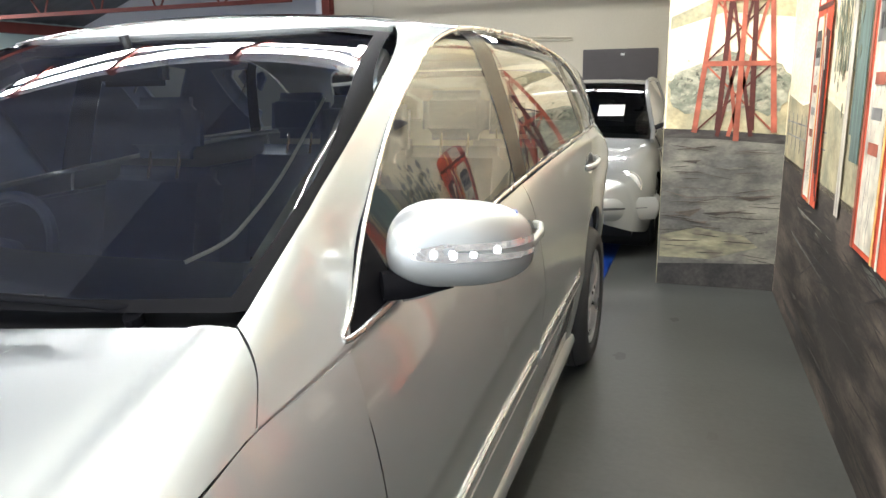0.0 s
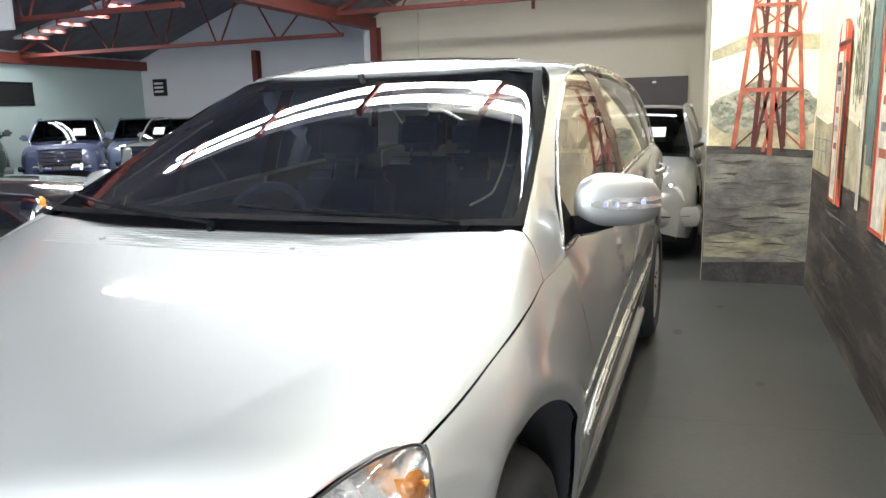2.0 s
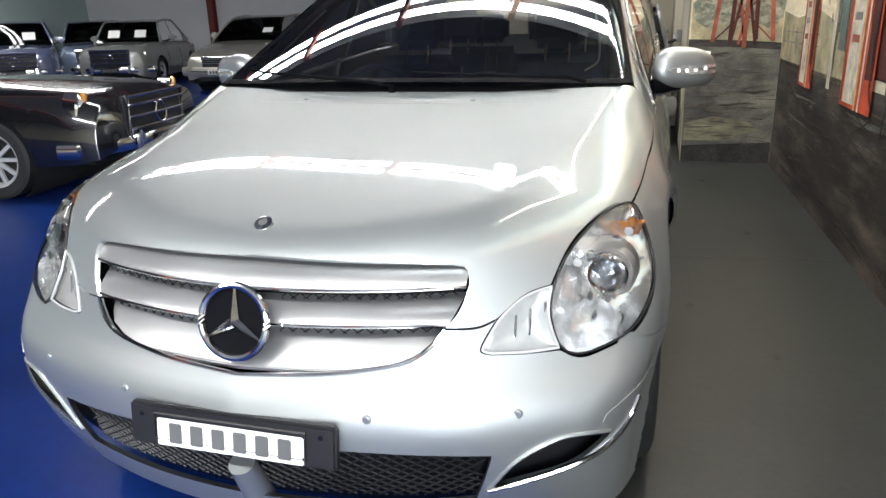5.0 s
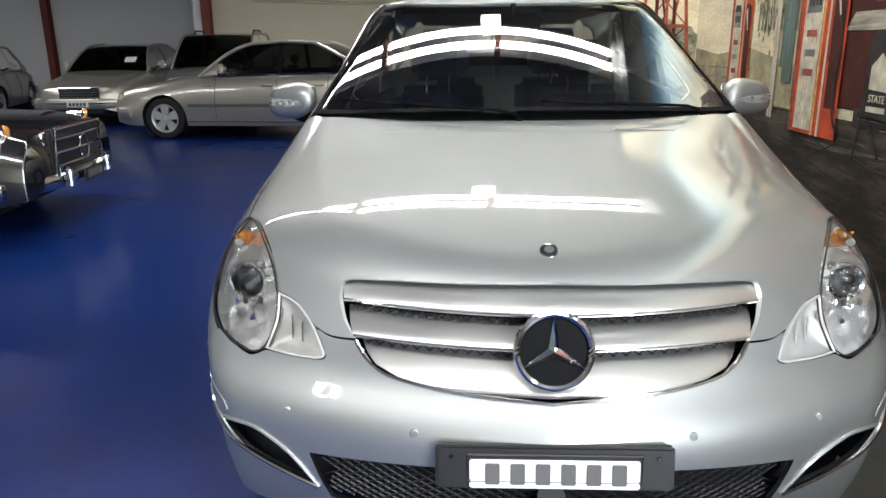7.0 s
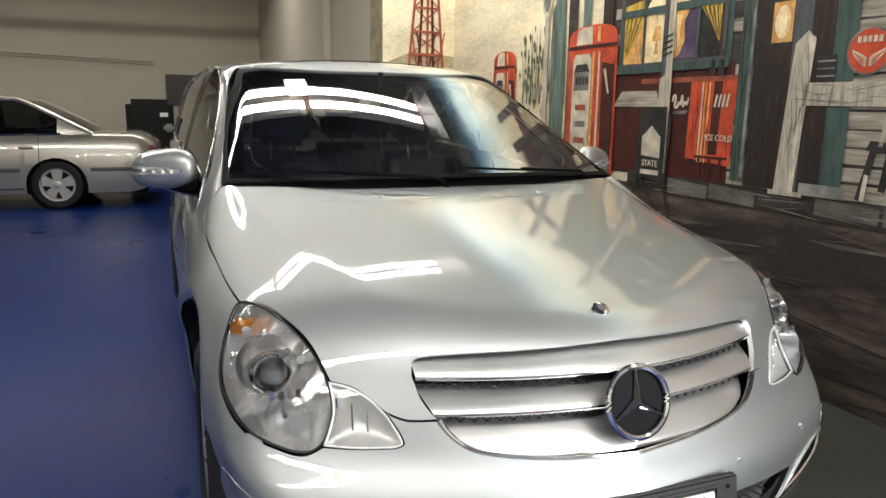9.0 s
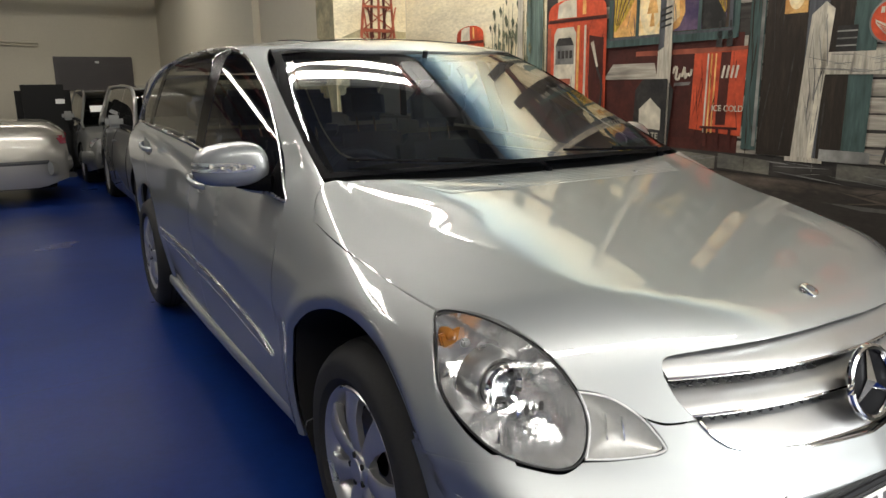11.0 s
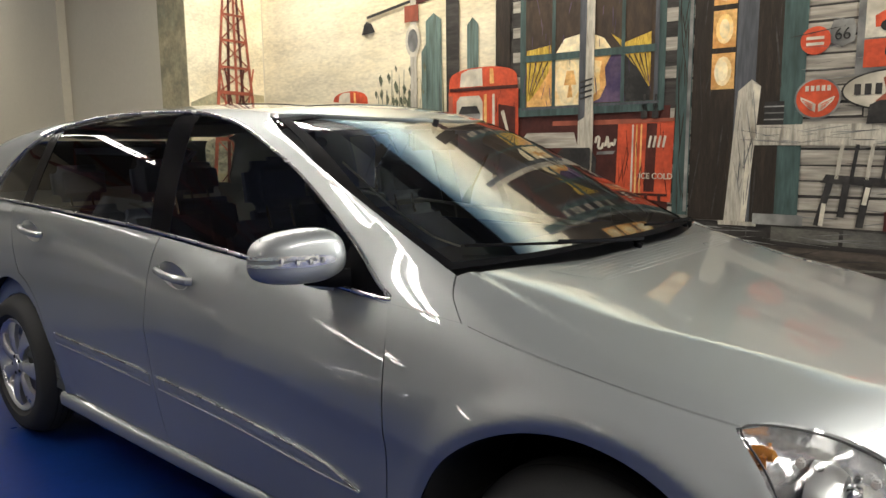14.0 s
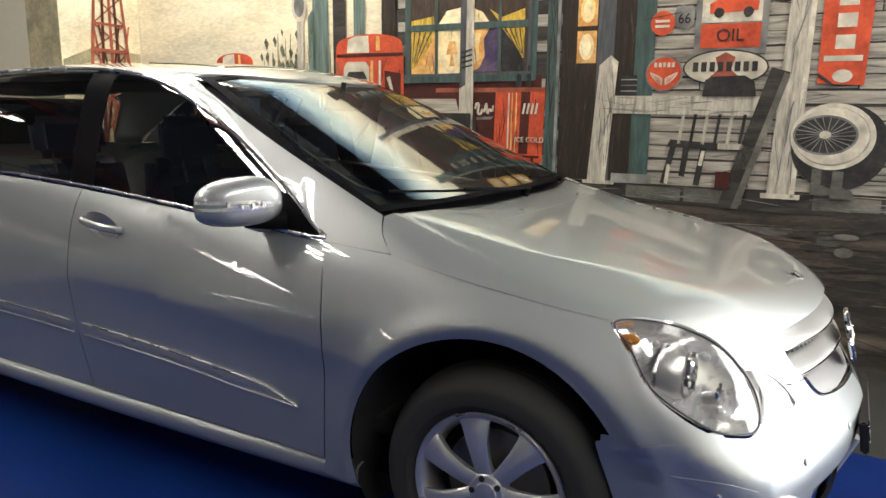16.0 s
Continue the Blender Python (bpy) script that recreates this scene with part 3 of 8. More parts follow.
def panel(name, outline, fam, mat, parent, f=lower_body, step=0.02, gap=0.0019, flange=0.014, holes=(), level=0.0, dish=0.0, swell=0.0, mirror=True, label="", twice=False):
    """A sheet of the surface inside an outline, with turned-in edges. mirror: its twin on the other side too. twice: outline holds one half of a symmetric sheet."""
    if twice:
        half = [p for run in outline for p in (spline(run, 8) if len(run) > 2 else run)]
        other = [np.array([-p[0], p[1], p[2]]) for p in half[::-1]]
        loop = [[a, b] for a, b in zip(half, half[1:])] + [[half[-1], other[0]]] + [[a, b] for a, b in zip(other, other[1:])] + [[other[-1], half[0]]]
        outline, mirror = loop, False
    rim = outline_2d(fam, outline, step, gap)
    cuts = [outline_2d(fam, h, step, -gap) for h in holes]
    lo, hi = rim.min(0), rim.max(0)
    gx, gy = np.meshgrid(np.arange(lo[0], hi[0], step), np.arange(lo[1], hi[1], step))
    grid = np.stack([gx.ravel() + 0.31 * step * (np.arange(gx.size) // gx.shape[1] % 2), gy.ravel()], 1)
    keep = within_poly(rim, grid) & (to_edge(rim, grid) > 0.45 * step)
    for c in cuts:
        keep &= ~within_poly(c, grid) & (to_edge(c, grid) > 0.45 * step)
    loops, pts = [], []
    for c in (rim, *cuts):
        loops.append(list(range(len(pts), len(pts) + len(c))))
        pts += list(c)
    edges = [(l[i], l[(i + 1) % len(l)]) for l in loops for i in range(len(l))]
    pts = np.array(pts + list(grid[keep]))
    v2, _, tris, _, _, _ = delaunay_2d_cdt([Vector(p) for p in pts], edges, [], 0, 1e-6)
    v2 = np.array([tuple(v) for v in v2])
    tris = np.array([t[:3] for t in tris])
    mid = v2[tris].mean(1)
    ok = within_poly(rim, mid)
    for c in cuts:
        ok &= ~within_poly(c, mid)
    tris = tris[ok]
    v = raise_to(fam, v2, f, level)
    n = normals(f, v)
    if dish or swell:
        e = to_edge(rim, v2)
        v = v - n * (dish * (1 - np.exp(-e / 0.035)))[:, None] + n * (swell * (1 - np.exp(-e / 0.02)))[:, None]
    verts, faces = list(v), [tuple(t) for t in tris]
    a, b, c = (v[tris[:, k]] for k in range(3))
    turned = (np.cross(b - a, c - a) * n[tris[:, 0]]).sum(1)
    faces = [t if k > 0 else t[::-1] for t, k in zip(faces, turned)]
    flange_n = []
    if flange:
        for l in loops:
            idx = [int(np.argmin(((v2 - pts[i]) ** 2).sum(1))) for i in l]
            base = len(verts)
            verts += [v[i] - n[i] * flange for i in idx]
            flange_n += [n[i] for i in idx]
            m = len(idx)
            hole = l is not loops[0]
            for k in range(m):
                q = (idx[k], base + k, base + (k + 1) % m, idx[(k + 1) % m])
                faces.append(q)
    ob = raw(name, verts, faces, mat, parent, label)
    true = None if dish or swell else np.array([n[i] for i in range(len(v))] + flange_n)
    if true is not None:
        ob.data.normals_split_custom_set_from_vertices([tuple(map(float, k)) for k in true])
    elif flange:
        sharp_rim(ob)
    if mirror:
        flip = [(-p[0], p[1], p[2]) for p in verts]
        ob2 = raw(name, flip, [t[::-1] for t in faces], mat, parent, label)
        if true is not None:
            ob2.data.normals_split_custom_set_from_vertices([(-float(k[0]), float(k[1]), float(k[2])) for k in true])
        elif flange:
            sharp_rim(ob2)
        return ob, ob2
    return ob


def sharp_rim(ob):
    bm = bmesh.new()
    bm.from_mesh(ob.data)
    for e in bm.edges:
        if len(e.link_faces) == 2 and e.calc_face_angle(0) > radians(40):
            e.smooth = False
    bm.to_mesh(ob.data)
    bm.free()


def arc(c, r, a0, a1, n=14, x=-0.95):
    return [(x, c[0] + r * math.cos(radians(a0 + (a1 - a0) * k / n)), c[1] + r * math.sin(radians(a0 + (a1 - a0) * k / n))) for k in range(n + 1)]


def yz(*pts):
    return [(-0.9, y, z) for y, z in pts]


def shell_grid(name, us, vs, place, mat, parent, label="", closed=False):
    verts = [place(u, v) for v in vs for u in us]
    nu, nv = len(us), len(vs)
    faces = [(j * nu + i, j * nu + (i + 1) % nu, (j + 1) * nu + (i + 1) % nu, (j + 1) * nu + i) for j in range(nv - 1) for i in range(nu if closed else nu - 1)]
    return raw(name, verts, faces, mat, parent, label)


# ---------------------------------------------------------------- the silver wagon
car = thing("car", "silver metallic six-seat luxury wagon parked on the showroom floor", "car")

def side_surface(x, y, z, inward=1.0):
    """Door skins below the shoulder, running into the cabin's flank above it."""
    w = np.clip((1.85 - y) / 0.4, 0, 1)
    w = w * w * (3 - 2 * w)
    j = np.clip((z - SHOULDER(y)) / (0.15 + 0.06 * w), 0, 1)
    v = SHOULDER(y) - 0.06 - z
    off = (0.022 - 0.008 * w) * (1 - j * j * (3 - 2 * j)) + 0.4 * (v + np.sqrt(v * v + 0.0025))
    return -soft_max(-lower_body(x, y, z), -greenhouse(x, y, z) - 0.25 * (1 - inward) - off, 0.04 + 0.04 * w)

def hood_surface(x, y, z):
    """The bonnet, which climbs to the screen pillars at its rear corners."""
    k = np.clip((np.abs(x) - 0.67) / 0.11, 0, 1)
    return side_surface(x, y, z, k * k * (3 - 2 * k))


seam_y = [(-0.828, 0.525, 0.9), (-0.848, 0.68, 0.922), (-0.858, 0.903, 0.952), (-0.863, 1.076, 0.981), (-0.862, 1.196, 1.006)]
seam_y = [tuple(p) for p in raise_to("nose", flat("nose", seam_y), hood_surface)]
corner = [seam_y[-1]] + [tuple(p) for p in raise_to("nose", flat("nose", [(-0.845, 1.235, 1.07), (-0.80, 1.262, 1.112)]), hood_surface)]
lamp = [(-0.834, 0.525, 0.899), (-0.872, 0.467, 0.847), (-0.898, 0.405, 0.767), (-0.884, 0.325, 0.707), (-0.84, 0.25, 0.66), (-0.752, 0.178, 0.635),
        (-0.70, 0.162, 0.655), (-0.672, 0.182, 0.719), (-0.674, 0.218, 0.778), (-0.70, 0.28, 0.842), (-0.742, 0.366, 0.886), (-0.79, 0.46, 0.907)]
turn = [[(-0.672, 0.215, 0.778), (-0.617, 0.179, 0.764), (-0.572, 0.134, 0.728), (-0.545, 0.10, 0.685)], [(-0.545, 0.10, 0.685), (-0.537, 0.089, 0.662), (-0.555, 0.10, 0.652)],
        [(-0.555, 0.10, 0.652), (-0.63, 0.125, 0.65), (-0.697, 0.16, 0.652)], [(-0.697, 0.16, 0.652), (-0.670, 0.182, 0.719), (-0.672, 0.215, 0.778)]]
grille_right = [[(0, 0.06, 0.857), (-0.2, 0.07, 0.852), (-0.44, 0.12, 0.842)], [(-0.44, 0.12, 0.842), (-0.487, 0.14, 0.832), (-0.494, 0.14, 0.80)],
                [(-0.494, 0.14, 0.80), (-0.482, 0.105, 0.752), (-0.455, 0.075, 0.71)]]
grille_low = [(-0.455, 0.075, 0.71), (-0.42, 0.045, 0.668), (-0.36, 0.015, 0.642), (-0.2, -0.025, 0.622), (0, -0.045, 0.612)]
hood_half = [[(0, 0.06, 0.859), (-0.2, 0.07, 0.854), (-0.44, 0.12, 0.845)], [(-0.44, 0.12, 0.845), (-0.49, 0.14, 0.835), (-0.498, 0.14, 0.80)],
             [(-0.498, 0.14, 0.80), (-0.485, 0.105, 0.752), (-0.456, 0.0765, 0.7108)], [(-0.456, 0.0765, 0.7108), (-0.52, 0.105, 0.7085), (-0.564, 0.128, 0.7235)],
             [(-0.564, 0.128, 0.7235), (-0.617, 0.179, 0.7655), (-0.670, 0.215, 0.7795)], [(-0.670, 0.215, 0.7795), (-0.70, 0.285, 0.85), (-0.742, 0.37, 0.893), (-0.79, 0.46, 0.911), seam_y[0]],
             seam_y, corner, [corner[-1], (-0.6, 1.18, 1.125), (-0.3, 1.115, 1.125), (0, 1.095, 1.125)]]
panel("hood", hood_half, "nose", SILVER, car, f=hood_surface, twice=True, step=0.018)
panel("hood_underlay", [[(0, 0.08, 0.88), (-0.44, 0.14, 0.86), (-0.62, 0.24, 0.83), (-0.69, 0.36, 0.90), (-0.76, 0.48, 0.925), (-0.82, 0.56, 0.92)], [(-0.82, 0.56, 0.92), (-0.87, 0.7, 0.91), (-0.87, 1.3, 0.99)], [(-0.87, 1.3, 0.99), (-0.8, 1.34, 1.1), (0, 1.2, 1.12)]],
      "nose", DARK, car, twice=True, step=0.05, level=-0.03, flange=0)

fog = [[(-0.82, 0.14, 0.46), (-0.76, 0.1, 0.468), (-0.70, 0.08, 0.46), (-0.62, 0.045, 0.41), (-0.565, 0.04, 0.345)], [(-0.565, 0.04, 0.345), (-0.64, 0.06, 0.365), (-0.74, 0.1, 0.395), (-0.82, 0.14, 0.46)]]
intake_half = [[(0, -0.08, 0.462), (-0.27, -0.068, 0.458), (-0.4, -0.035, 0.45), (-0.57, 0.02, 0.438)], [(-0.57, 0.02, 0.438), (-0.55, 0.02, 0.36), (-0.53, 0.035, 0.305)],
               [(-0.53, 0.035, 0.305), (-0.3, -0.03, 0.295), (0, -0.04, 0.29)]]
intake = intake_half + [[(-p[0], p[1], p[2]) for p in run[::-1]] for run in intake_half[::-1]]
bumper_half = [grille_low[::-1], [(-0.455, 0.075, 0.71), (-0.52, 0.105, 0.707), (-0.562, 0.127, 0.722)], [(-0.562, 0.127, 0.722), (-0.541, 0.10, 0.685)],
               [(-0.541, 0.10, 0.685), (-0.534, 0.087, 0.661), (-0.552, 0.1, 0.6505)], [(-0.552, 0.1, 0.6505), (-0.63, 0.125, 0.6485), (-0.70, 0.158, 0.649)],
               [(-0.70, 0.158, 0.649), (-0.752, 0.175, 0.630), (-0.842, 0.248, 0.652)], [(-0.842, 0.248, 0.652), (-0.88, 0.29, 0.642), (-0.918, 0.39, 0.627), (-0.935, 0.44, 0.614), (-0.94, 0.479, 0.603)],
               [(-0.94, 0.479, 0.603), (-0.93, 0.434, 0.5), (-0.90, 0.417, 0.36), (-0.87, 0.43, 0.24)], [(-0.87, 0.43, 0.24), (-0.8, 0.22, 0.2), (-0.6, 0.12, 0.2), (-0.3, 0.04, 0.2), (0, 0.02, 0.2)]]
mirror_run = lambda runs: [[(-p[0], p[1], p[2]) for p in run] for run in runs]
bumper = panel("front_bumper", bumper_half, "nose", SILVER, car, twice=True, step=0.02, holes=[fog, mirror_run(fog), intake], flange=0.012)
panel("bumper_recess", [[(0, -0.09, 0.5), (-0.5, 0, 0.5), (-0.9, 0.2, 0.5)], [(-0.9, 0.2, 0.5), (-0.9, 0.3, 0.26)], [(-0.9, 0.3, 0.26), (-0.5, 0.05, 0.25), (0, 0, 0.25)]], "nose", BLACK, car, twice=True, step=0.05, level=-0.06, flange=0)

# added silver sheet so the wedge at the bumper seam shows no black
panel("seam_filler", [[(-0.82, 0.24, 0.665), (-0.90, 0.30, 0.66), (-0.945, 0.46, 0.635)], [(-0.945, 0.46, 0.635), (-0.935, 0.46, 0.58)], [(-0.935, 0.46, 0.58), (-0.89, 0.28, 0.60), (-0.82, 0.22, 0.625)], [(-0.82, 0.22, 0.625), (-0.82, 0.24, 0.665)]], "nose", SILVER, car, level=-0.004, flange=0, step=0.03)
arch_f = arc((0.862, 0.372), 0.447, -14, 148.5)
fender = [seam_y + [(-0.86, 1.3, 1.022), (-0.862, 1.434, 1.03)], yz((1.434, 1.03), (1.405, 0.9), (1.388, 0.72), (1.404, 0.51), (1.424, 0.31)), yz((1.424, 0.31), (1.43, 0.262), (1.296, 0.262)), arch_f,
          [arch_f[-1], (-0.935, 0.44, 0.617), (-0.918, 0.39, 0.630), (-0.88, 0.29, 0.645), (-0.852, 0.255, 0.66)],
          [(-0.852, 0.255, 0.66), (-0.89, 0.325, 0.704), (-0.905, 0.407, 0.767), (-0.878, 0.47, 0.848), (-0.828, 0.525, 0.9)]]
panel("front_fender", fender, "side", SILVER, car, f=side_surface, flange=0.008, step=0.013)

belt = [(y, float(SHOULDER(y))) for y in (1.434, 1.7, 2.1, 2.615)]
panel("front_door", [yz(*belt), yz((2.615, belt[-1][1]), (2.645, 0.95), (2.65, 0.7), (2.62, 0.318)), yz((2.62, 0.318), (1.424, 0.318)), yz((1.424, 0.318), (1.404, 0.51), (1.388, 0.72), (1.405, 0.9), (1.434, 1.03))],
      "side", SILVER, car)
belt2 = [(y, float(SHOULDER(y))) for y in (2.615, 3.0, 3.5, 3.98)]
rear_cut = [(3.98, 1.187), (4.0, 1.0), (3.93, 0.86)]
panel("rear_door", [yz(*belt2), yz(*rear_cut), [(-0.9, 3.93, 0.86)] + arc((4.052, 0.37), 0.50, 104, 187, 10), yz((3.56, 0.318), (2.62, 0.318)), yz((2.62, 0.318), (2.65, 0.7), (2.645, 0.95), (2.615, belt[-1][1]))],
      "side", SILVER, car)
arch_r = arc((4.052, 0.372), 0.445, -14, 196)
panel("rear_quarter", [yz((3.98, 1.187), (4.4, 1.2), (4.8, 1.19)), yz((4.8, 1.19), (4.88, 0.9), (4.86, 0.6), (4.8, 0.24)), yz((4.8, 0.24), (4.484, 0.262)), arch_r,
                       [arch_r[-1], (-0.9, 3.56, 0.262)], [(-0.9, 3.56, 0.262), (-0.9, 3.556, 0.312)], arc((4.052, 0.37), 0.50, 187, 104, 10) , yz((3.93, 0.86), (4.0, 1.0), (3.98, 1.187))], "side", SILVER, car, flange=0.008)
for nm, lo, hi, mt in (("tailgate", 0.72, 1.2, SILVER), ("rear_bumper", 0.24, 0.715, SILVER)):
    panel(nm, [[(-0.86, 5, hi), (0.86, 5, hi)], [(0.86, 5, hi), (0.88, 5, lo)], [(0.88, 5, lo), (-0.88, 5, lo)], [(-0.88, 5, lo), (-0.86, 5, hi)]], "tail", mt, car, mirror=False, step=0.05)

# side skirts and mouldings
for s in (-1, 1):
    prof = [(-0.86, 0.225), (-0.890, 0.235), (-0.906, 0.262), (-0.907, 0.292), (-0.900, 0.312), (-0.87, 0.318)]
    ys = np.linspace(1.30, 3.60, 24)
    shell_grid("side_skirt", list(ys), prof, lambda y, p: (-s * (p[0] + 0.012 * ((y - 2.4) / 1.2) ** 2), y, p[1]), SILVER, car)
mould = lambda y: 0.487 + 0.118 * (1 - math.exp(-(y - 1.5) / 0.75))
for y0, y1 in ((1.515, 2.60), (2.665, 3.52)):
    ya = np.linspace(y0, y1, 9)
    tip = 0.002 if y0 < 2 else 0.024
    up = yz(*[(y, mould(y) + (tip + (0.026 - tip) * min(1, (y - y0) / 0.12))) for y in ya])
    lo = yz(*[(y, mould(y) - (tip + (0.022 - tip) * min(1, (y - y0) / 0.2))) for y in ya])[::-1]
    panel("side_moulding", [up, [up[-1], lo[0]], lo, [lo[-1], up[0]]], "side", SILVER, car, gap=0, flange=0.012, level=0.002, swell=0.008, step=0.014)
    rim = [(-float(side_x(y, z)) - 0.006, y, z) for _, y, z in up]
    for s in (1, -1):
        part("moulding_strip", tube([(s * p[0], p[1], p[2]) for p in rim], 0.0028, seg=6), BRIGHTWORK, car, "thin bright strip on the moulding")
        part("moulding_edge", tube([(s * (-float(side_x(y, z)) - 0.006), y, z) for _, y, z in lo], 0.0022, seg=6), SATIN, car)

# cabin frame, glass, trims
dlo_top = [(4.42, 1.205), (4.29, 1.29), (4.122, 1.383), (3.863, 1.503), (3.551, 1.571), (3.207, 1.597), (2.689, 1.592), (2.368, 1.545), (2.13, 1.452), (1.922, 1.352), (1.67, 1.203), (1.50, 1.085), (1.447, 1.042)]
dlo_low = [(1.447, 1.042)] + [(y, float(SHOULDER(y)) + 0.012) for y in (1.8, 2.2, 2.6, 3.0, 3.4, 3.8, 4.2)] + [(4.42, 1.205)]
frame_out = [[corner[0], (-0.86, 1.3, 1.025), (-0.862, 1.437, 1.034)], yz(*[(y, float(SHOULDER(y)) + 0.003) for y in (1.437, 1.8, 2.2, 2.6, 3.0, 3.5, 4.0, 4.4, 4.66)]),
             yz((4.66, 1.196), (4.57, 1.38), (4.45, 1.52)), yz((4.45, 1.52), (4.1, 1.572), (3.6, 1.607), (3.1, 1.621), (2.7, 1.618), (2.4, 1.596), (2.26, 1.575)),
             yz((2.26, 1.575), (2.16, 1.527), (1.80, 1.352), (1.48, 1.214), (1.29, 1.134)), yz((1.29, 1.134), (corner[2][1] + 0.002, corner[2][2] + 0.003)), yz((corner[2][1] + 0.002, corner[2][2] + 0.003), corner[1][1:], corner[0][1:])]
panel("side_frame", frame_out, "side", SILVER, car, f=side_surface, step=0.010, holes=[[yz(*dlo_top), yz(*dlo_low)]], gap=0.001)
panel("cowl_corner", [yz((1.13, 0.985), (1.45, 1.025)), yz((1.45, 1.025), (1.44, 1.12)), yz((1.44, 1.12), (1.30, 1.105)), yz((1.30, 1.105), (1.13, 0.985))], "side", SILVER, car, f=side_surface, level=-0.005, flange=0)
roof_half = [[(0, 2.02, 1.60), (-0.3, 2.06, 1.59), (-0.62, 2.22, 1.56)], [(-0.62, 2.22, 1.56), (-0.632, 2.4, 1.6), (-0.64, 2.8, 1.61), (-0.64, 3.4, 1.6), (-0.62, 4.0, 1.58), (-0.58, 4.45, 1.52)], [(-0.58, 4.45, 1.52), (-0.3, 4.62, 1.52), (0, 4.64, 1.52)]]
panel("roof", roof_half, "top", SILVER, car, f=greenhouse, twice=True, step=0.03)
panel("sunroof", [[(-0.42, 2.3, 1.6), (0.42, 2.3, 1.6)], [(0.42, 2.3, 1.6), (0.42, 2.75, 1.6)], [(0.42, 2.75, 1.6), (-0.42, 2.75, 1.6)], [(-0.42, 2.75, 1.6), (-0.42, 2.3, 1.6)]], "top", GLOSSBLACK, car, f=greenhouse, mirror=False, level=0.003, step=0.06, label="black glass sunroof panel")
ws_half = [[(0, 1.1, 1.152), (-0.3, 1.12, 1.149), (-0.61, 1.2, 1.138), (-0.80, 1.28, 1.13)], [(-0.80, 1.28, 1.13), (-0.79, 1.48, 1.21), (-0.743, 1.80, 1.343), (-0.634, 2.2, 1.556)], [(-0.634, 2.2, 1.556), (-0.3, 2.05, 1.59), (0, 2.0, 1.598)]]
panel("windscreen", ws_half, "screen", WINDSCREEN, car, f=greenhouse, twice=True, step=0.014, gap=0.001, flange=0, level=-0.009)
ws_in = [[(0, 1.1, 1.164), (-0.3, 1.12, 1.161), (-0.58, 1.2, 1.151), (-0.768, 1.28, 1.146)], [(-0.768, 1.28, 1.146), (-0.760, 1.48, 1.213), (-0.716, 1.80, 1.343), (-0.612, 2.2, 1.545)], [(-0.612, 2.2, 1.545), (-0.3, 2.05, 1.582), (0, 2.0, 1.59)]]
ws_hole = ws_in + [[(-p[0], p[1], p[2]) for p in run[::-1]] for run in ws_in[::-1]]
panel("screen_border", ws_half, "screen", FRIT, car, f=greenhouse, twice=True, step=0.014, gap=0.001, flange=0, level=-0.005, holes=[ws_hole], label="black printed border of the windscreen")
panel("rear_window", [[(-0.6, 4.8, 1.5), (0.6, 4.8, 1.5)], [(0.6, 4.8, 1.5), (0.72, 4.9, 1.2)], [(0.72, 4.9, 1.2), (-0.72, 4.9, 1.2)], [(-0.72, 4.9, 1.2), (-0.6, 4.8, 1.5)]], "tail", TINTED, car, f=greenhouse, mirror=False, step=0.05, flange=0)


def pane_between(name, ya, yb, mat, level, slant=(0, 0), **kw):
    """A stretch of the side glass between two upright cuts."""
    top, low = np.array(dlo_top)[::-1], np.array(dlo_low)
    zt = lambda y: float(np.interp(y, top[:, 0], top[:, 1]))
    zl = lambda y: float(np.interp(y, low[:, 0], low[:, 1]))
    ta, tb = ya + slant[0], yb + slant[1]
    up = [(y, zt(y)) for y in np.linspace(ta, tb, 12)]
    dn = [(y, zl(y)) for y in np.linspace(yb, ya, 12)]
    return panel(name, [yz(*up), yz(up[-1], dn[0]), yz(*dn), yz(dn[-1], up[0])], "side", mat, car, f=greenhouse, level=level, gap=kw.pop("gap", 0.0), flange=0, step=0.03, **kw)


pane_between("mirror_triangle", 1.45, 1.66, FRIT, 0.0, (0.0, -0.02), label="black mirror base panel")
pane_between("front_side_window", 1.66, 2.56, TINTED, -0.004, (-0.02, 0.03))
pane_between("door_pillar", 2.56, 2.70, PILLARBLACK, -0.002, (0.03, 0.02), label="gloss black door pillar")
pane_between("rear_side_window", 2.70, 3.80, TINTED, -0.004, (0.02, -0.16))
pane_between("rear_pillar", 3.80, 3.90, PILLARBLACK, -0.002, (-0.16, -0.16), label="gloss black rear pillar")
pane_between("quarter_window", 3.90, 4.40, TINTED, -0.004, (-0.16, 0.0))
trim = raise_to("side", np.array([(y, z) for y, z in dlo_top + dlo_low[1:-1]]), greenhouse, 0.004)
for s in (1, -1):
    part("window_trim", tube([(s * p[0], p[1], p[2]) for p in spline(trim, 5, closed=True)], 0.0065, seg=8, closed=True, squash=0.7), BRIGHTWORK, car, "polished bright window surround")

# black tray under the screen, wipers, bonnet vent
shell_grid("scuttle", list(np.linspace(-0.82, 0.82, 40)), [0, 0.35, 0.7, 1.0], lambda x, t: (x, (1.10 + 0.26 * x * x) + t * 0.10, 1.103 - 0.006 * t * 4 * (1 - t) + 0.02 * t), BLACK, car, "black plastic scuttle panel")


def screen_point(x, up, out=0.012):
    z = 1.15 + up
    p = raise_to("screen", np.array([[x, 2 * z]]), greenhouse)[0]
    return Vector(p) + Vector(normals(greenhouse, p[None])[0]) * out


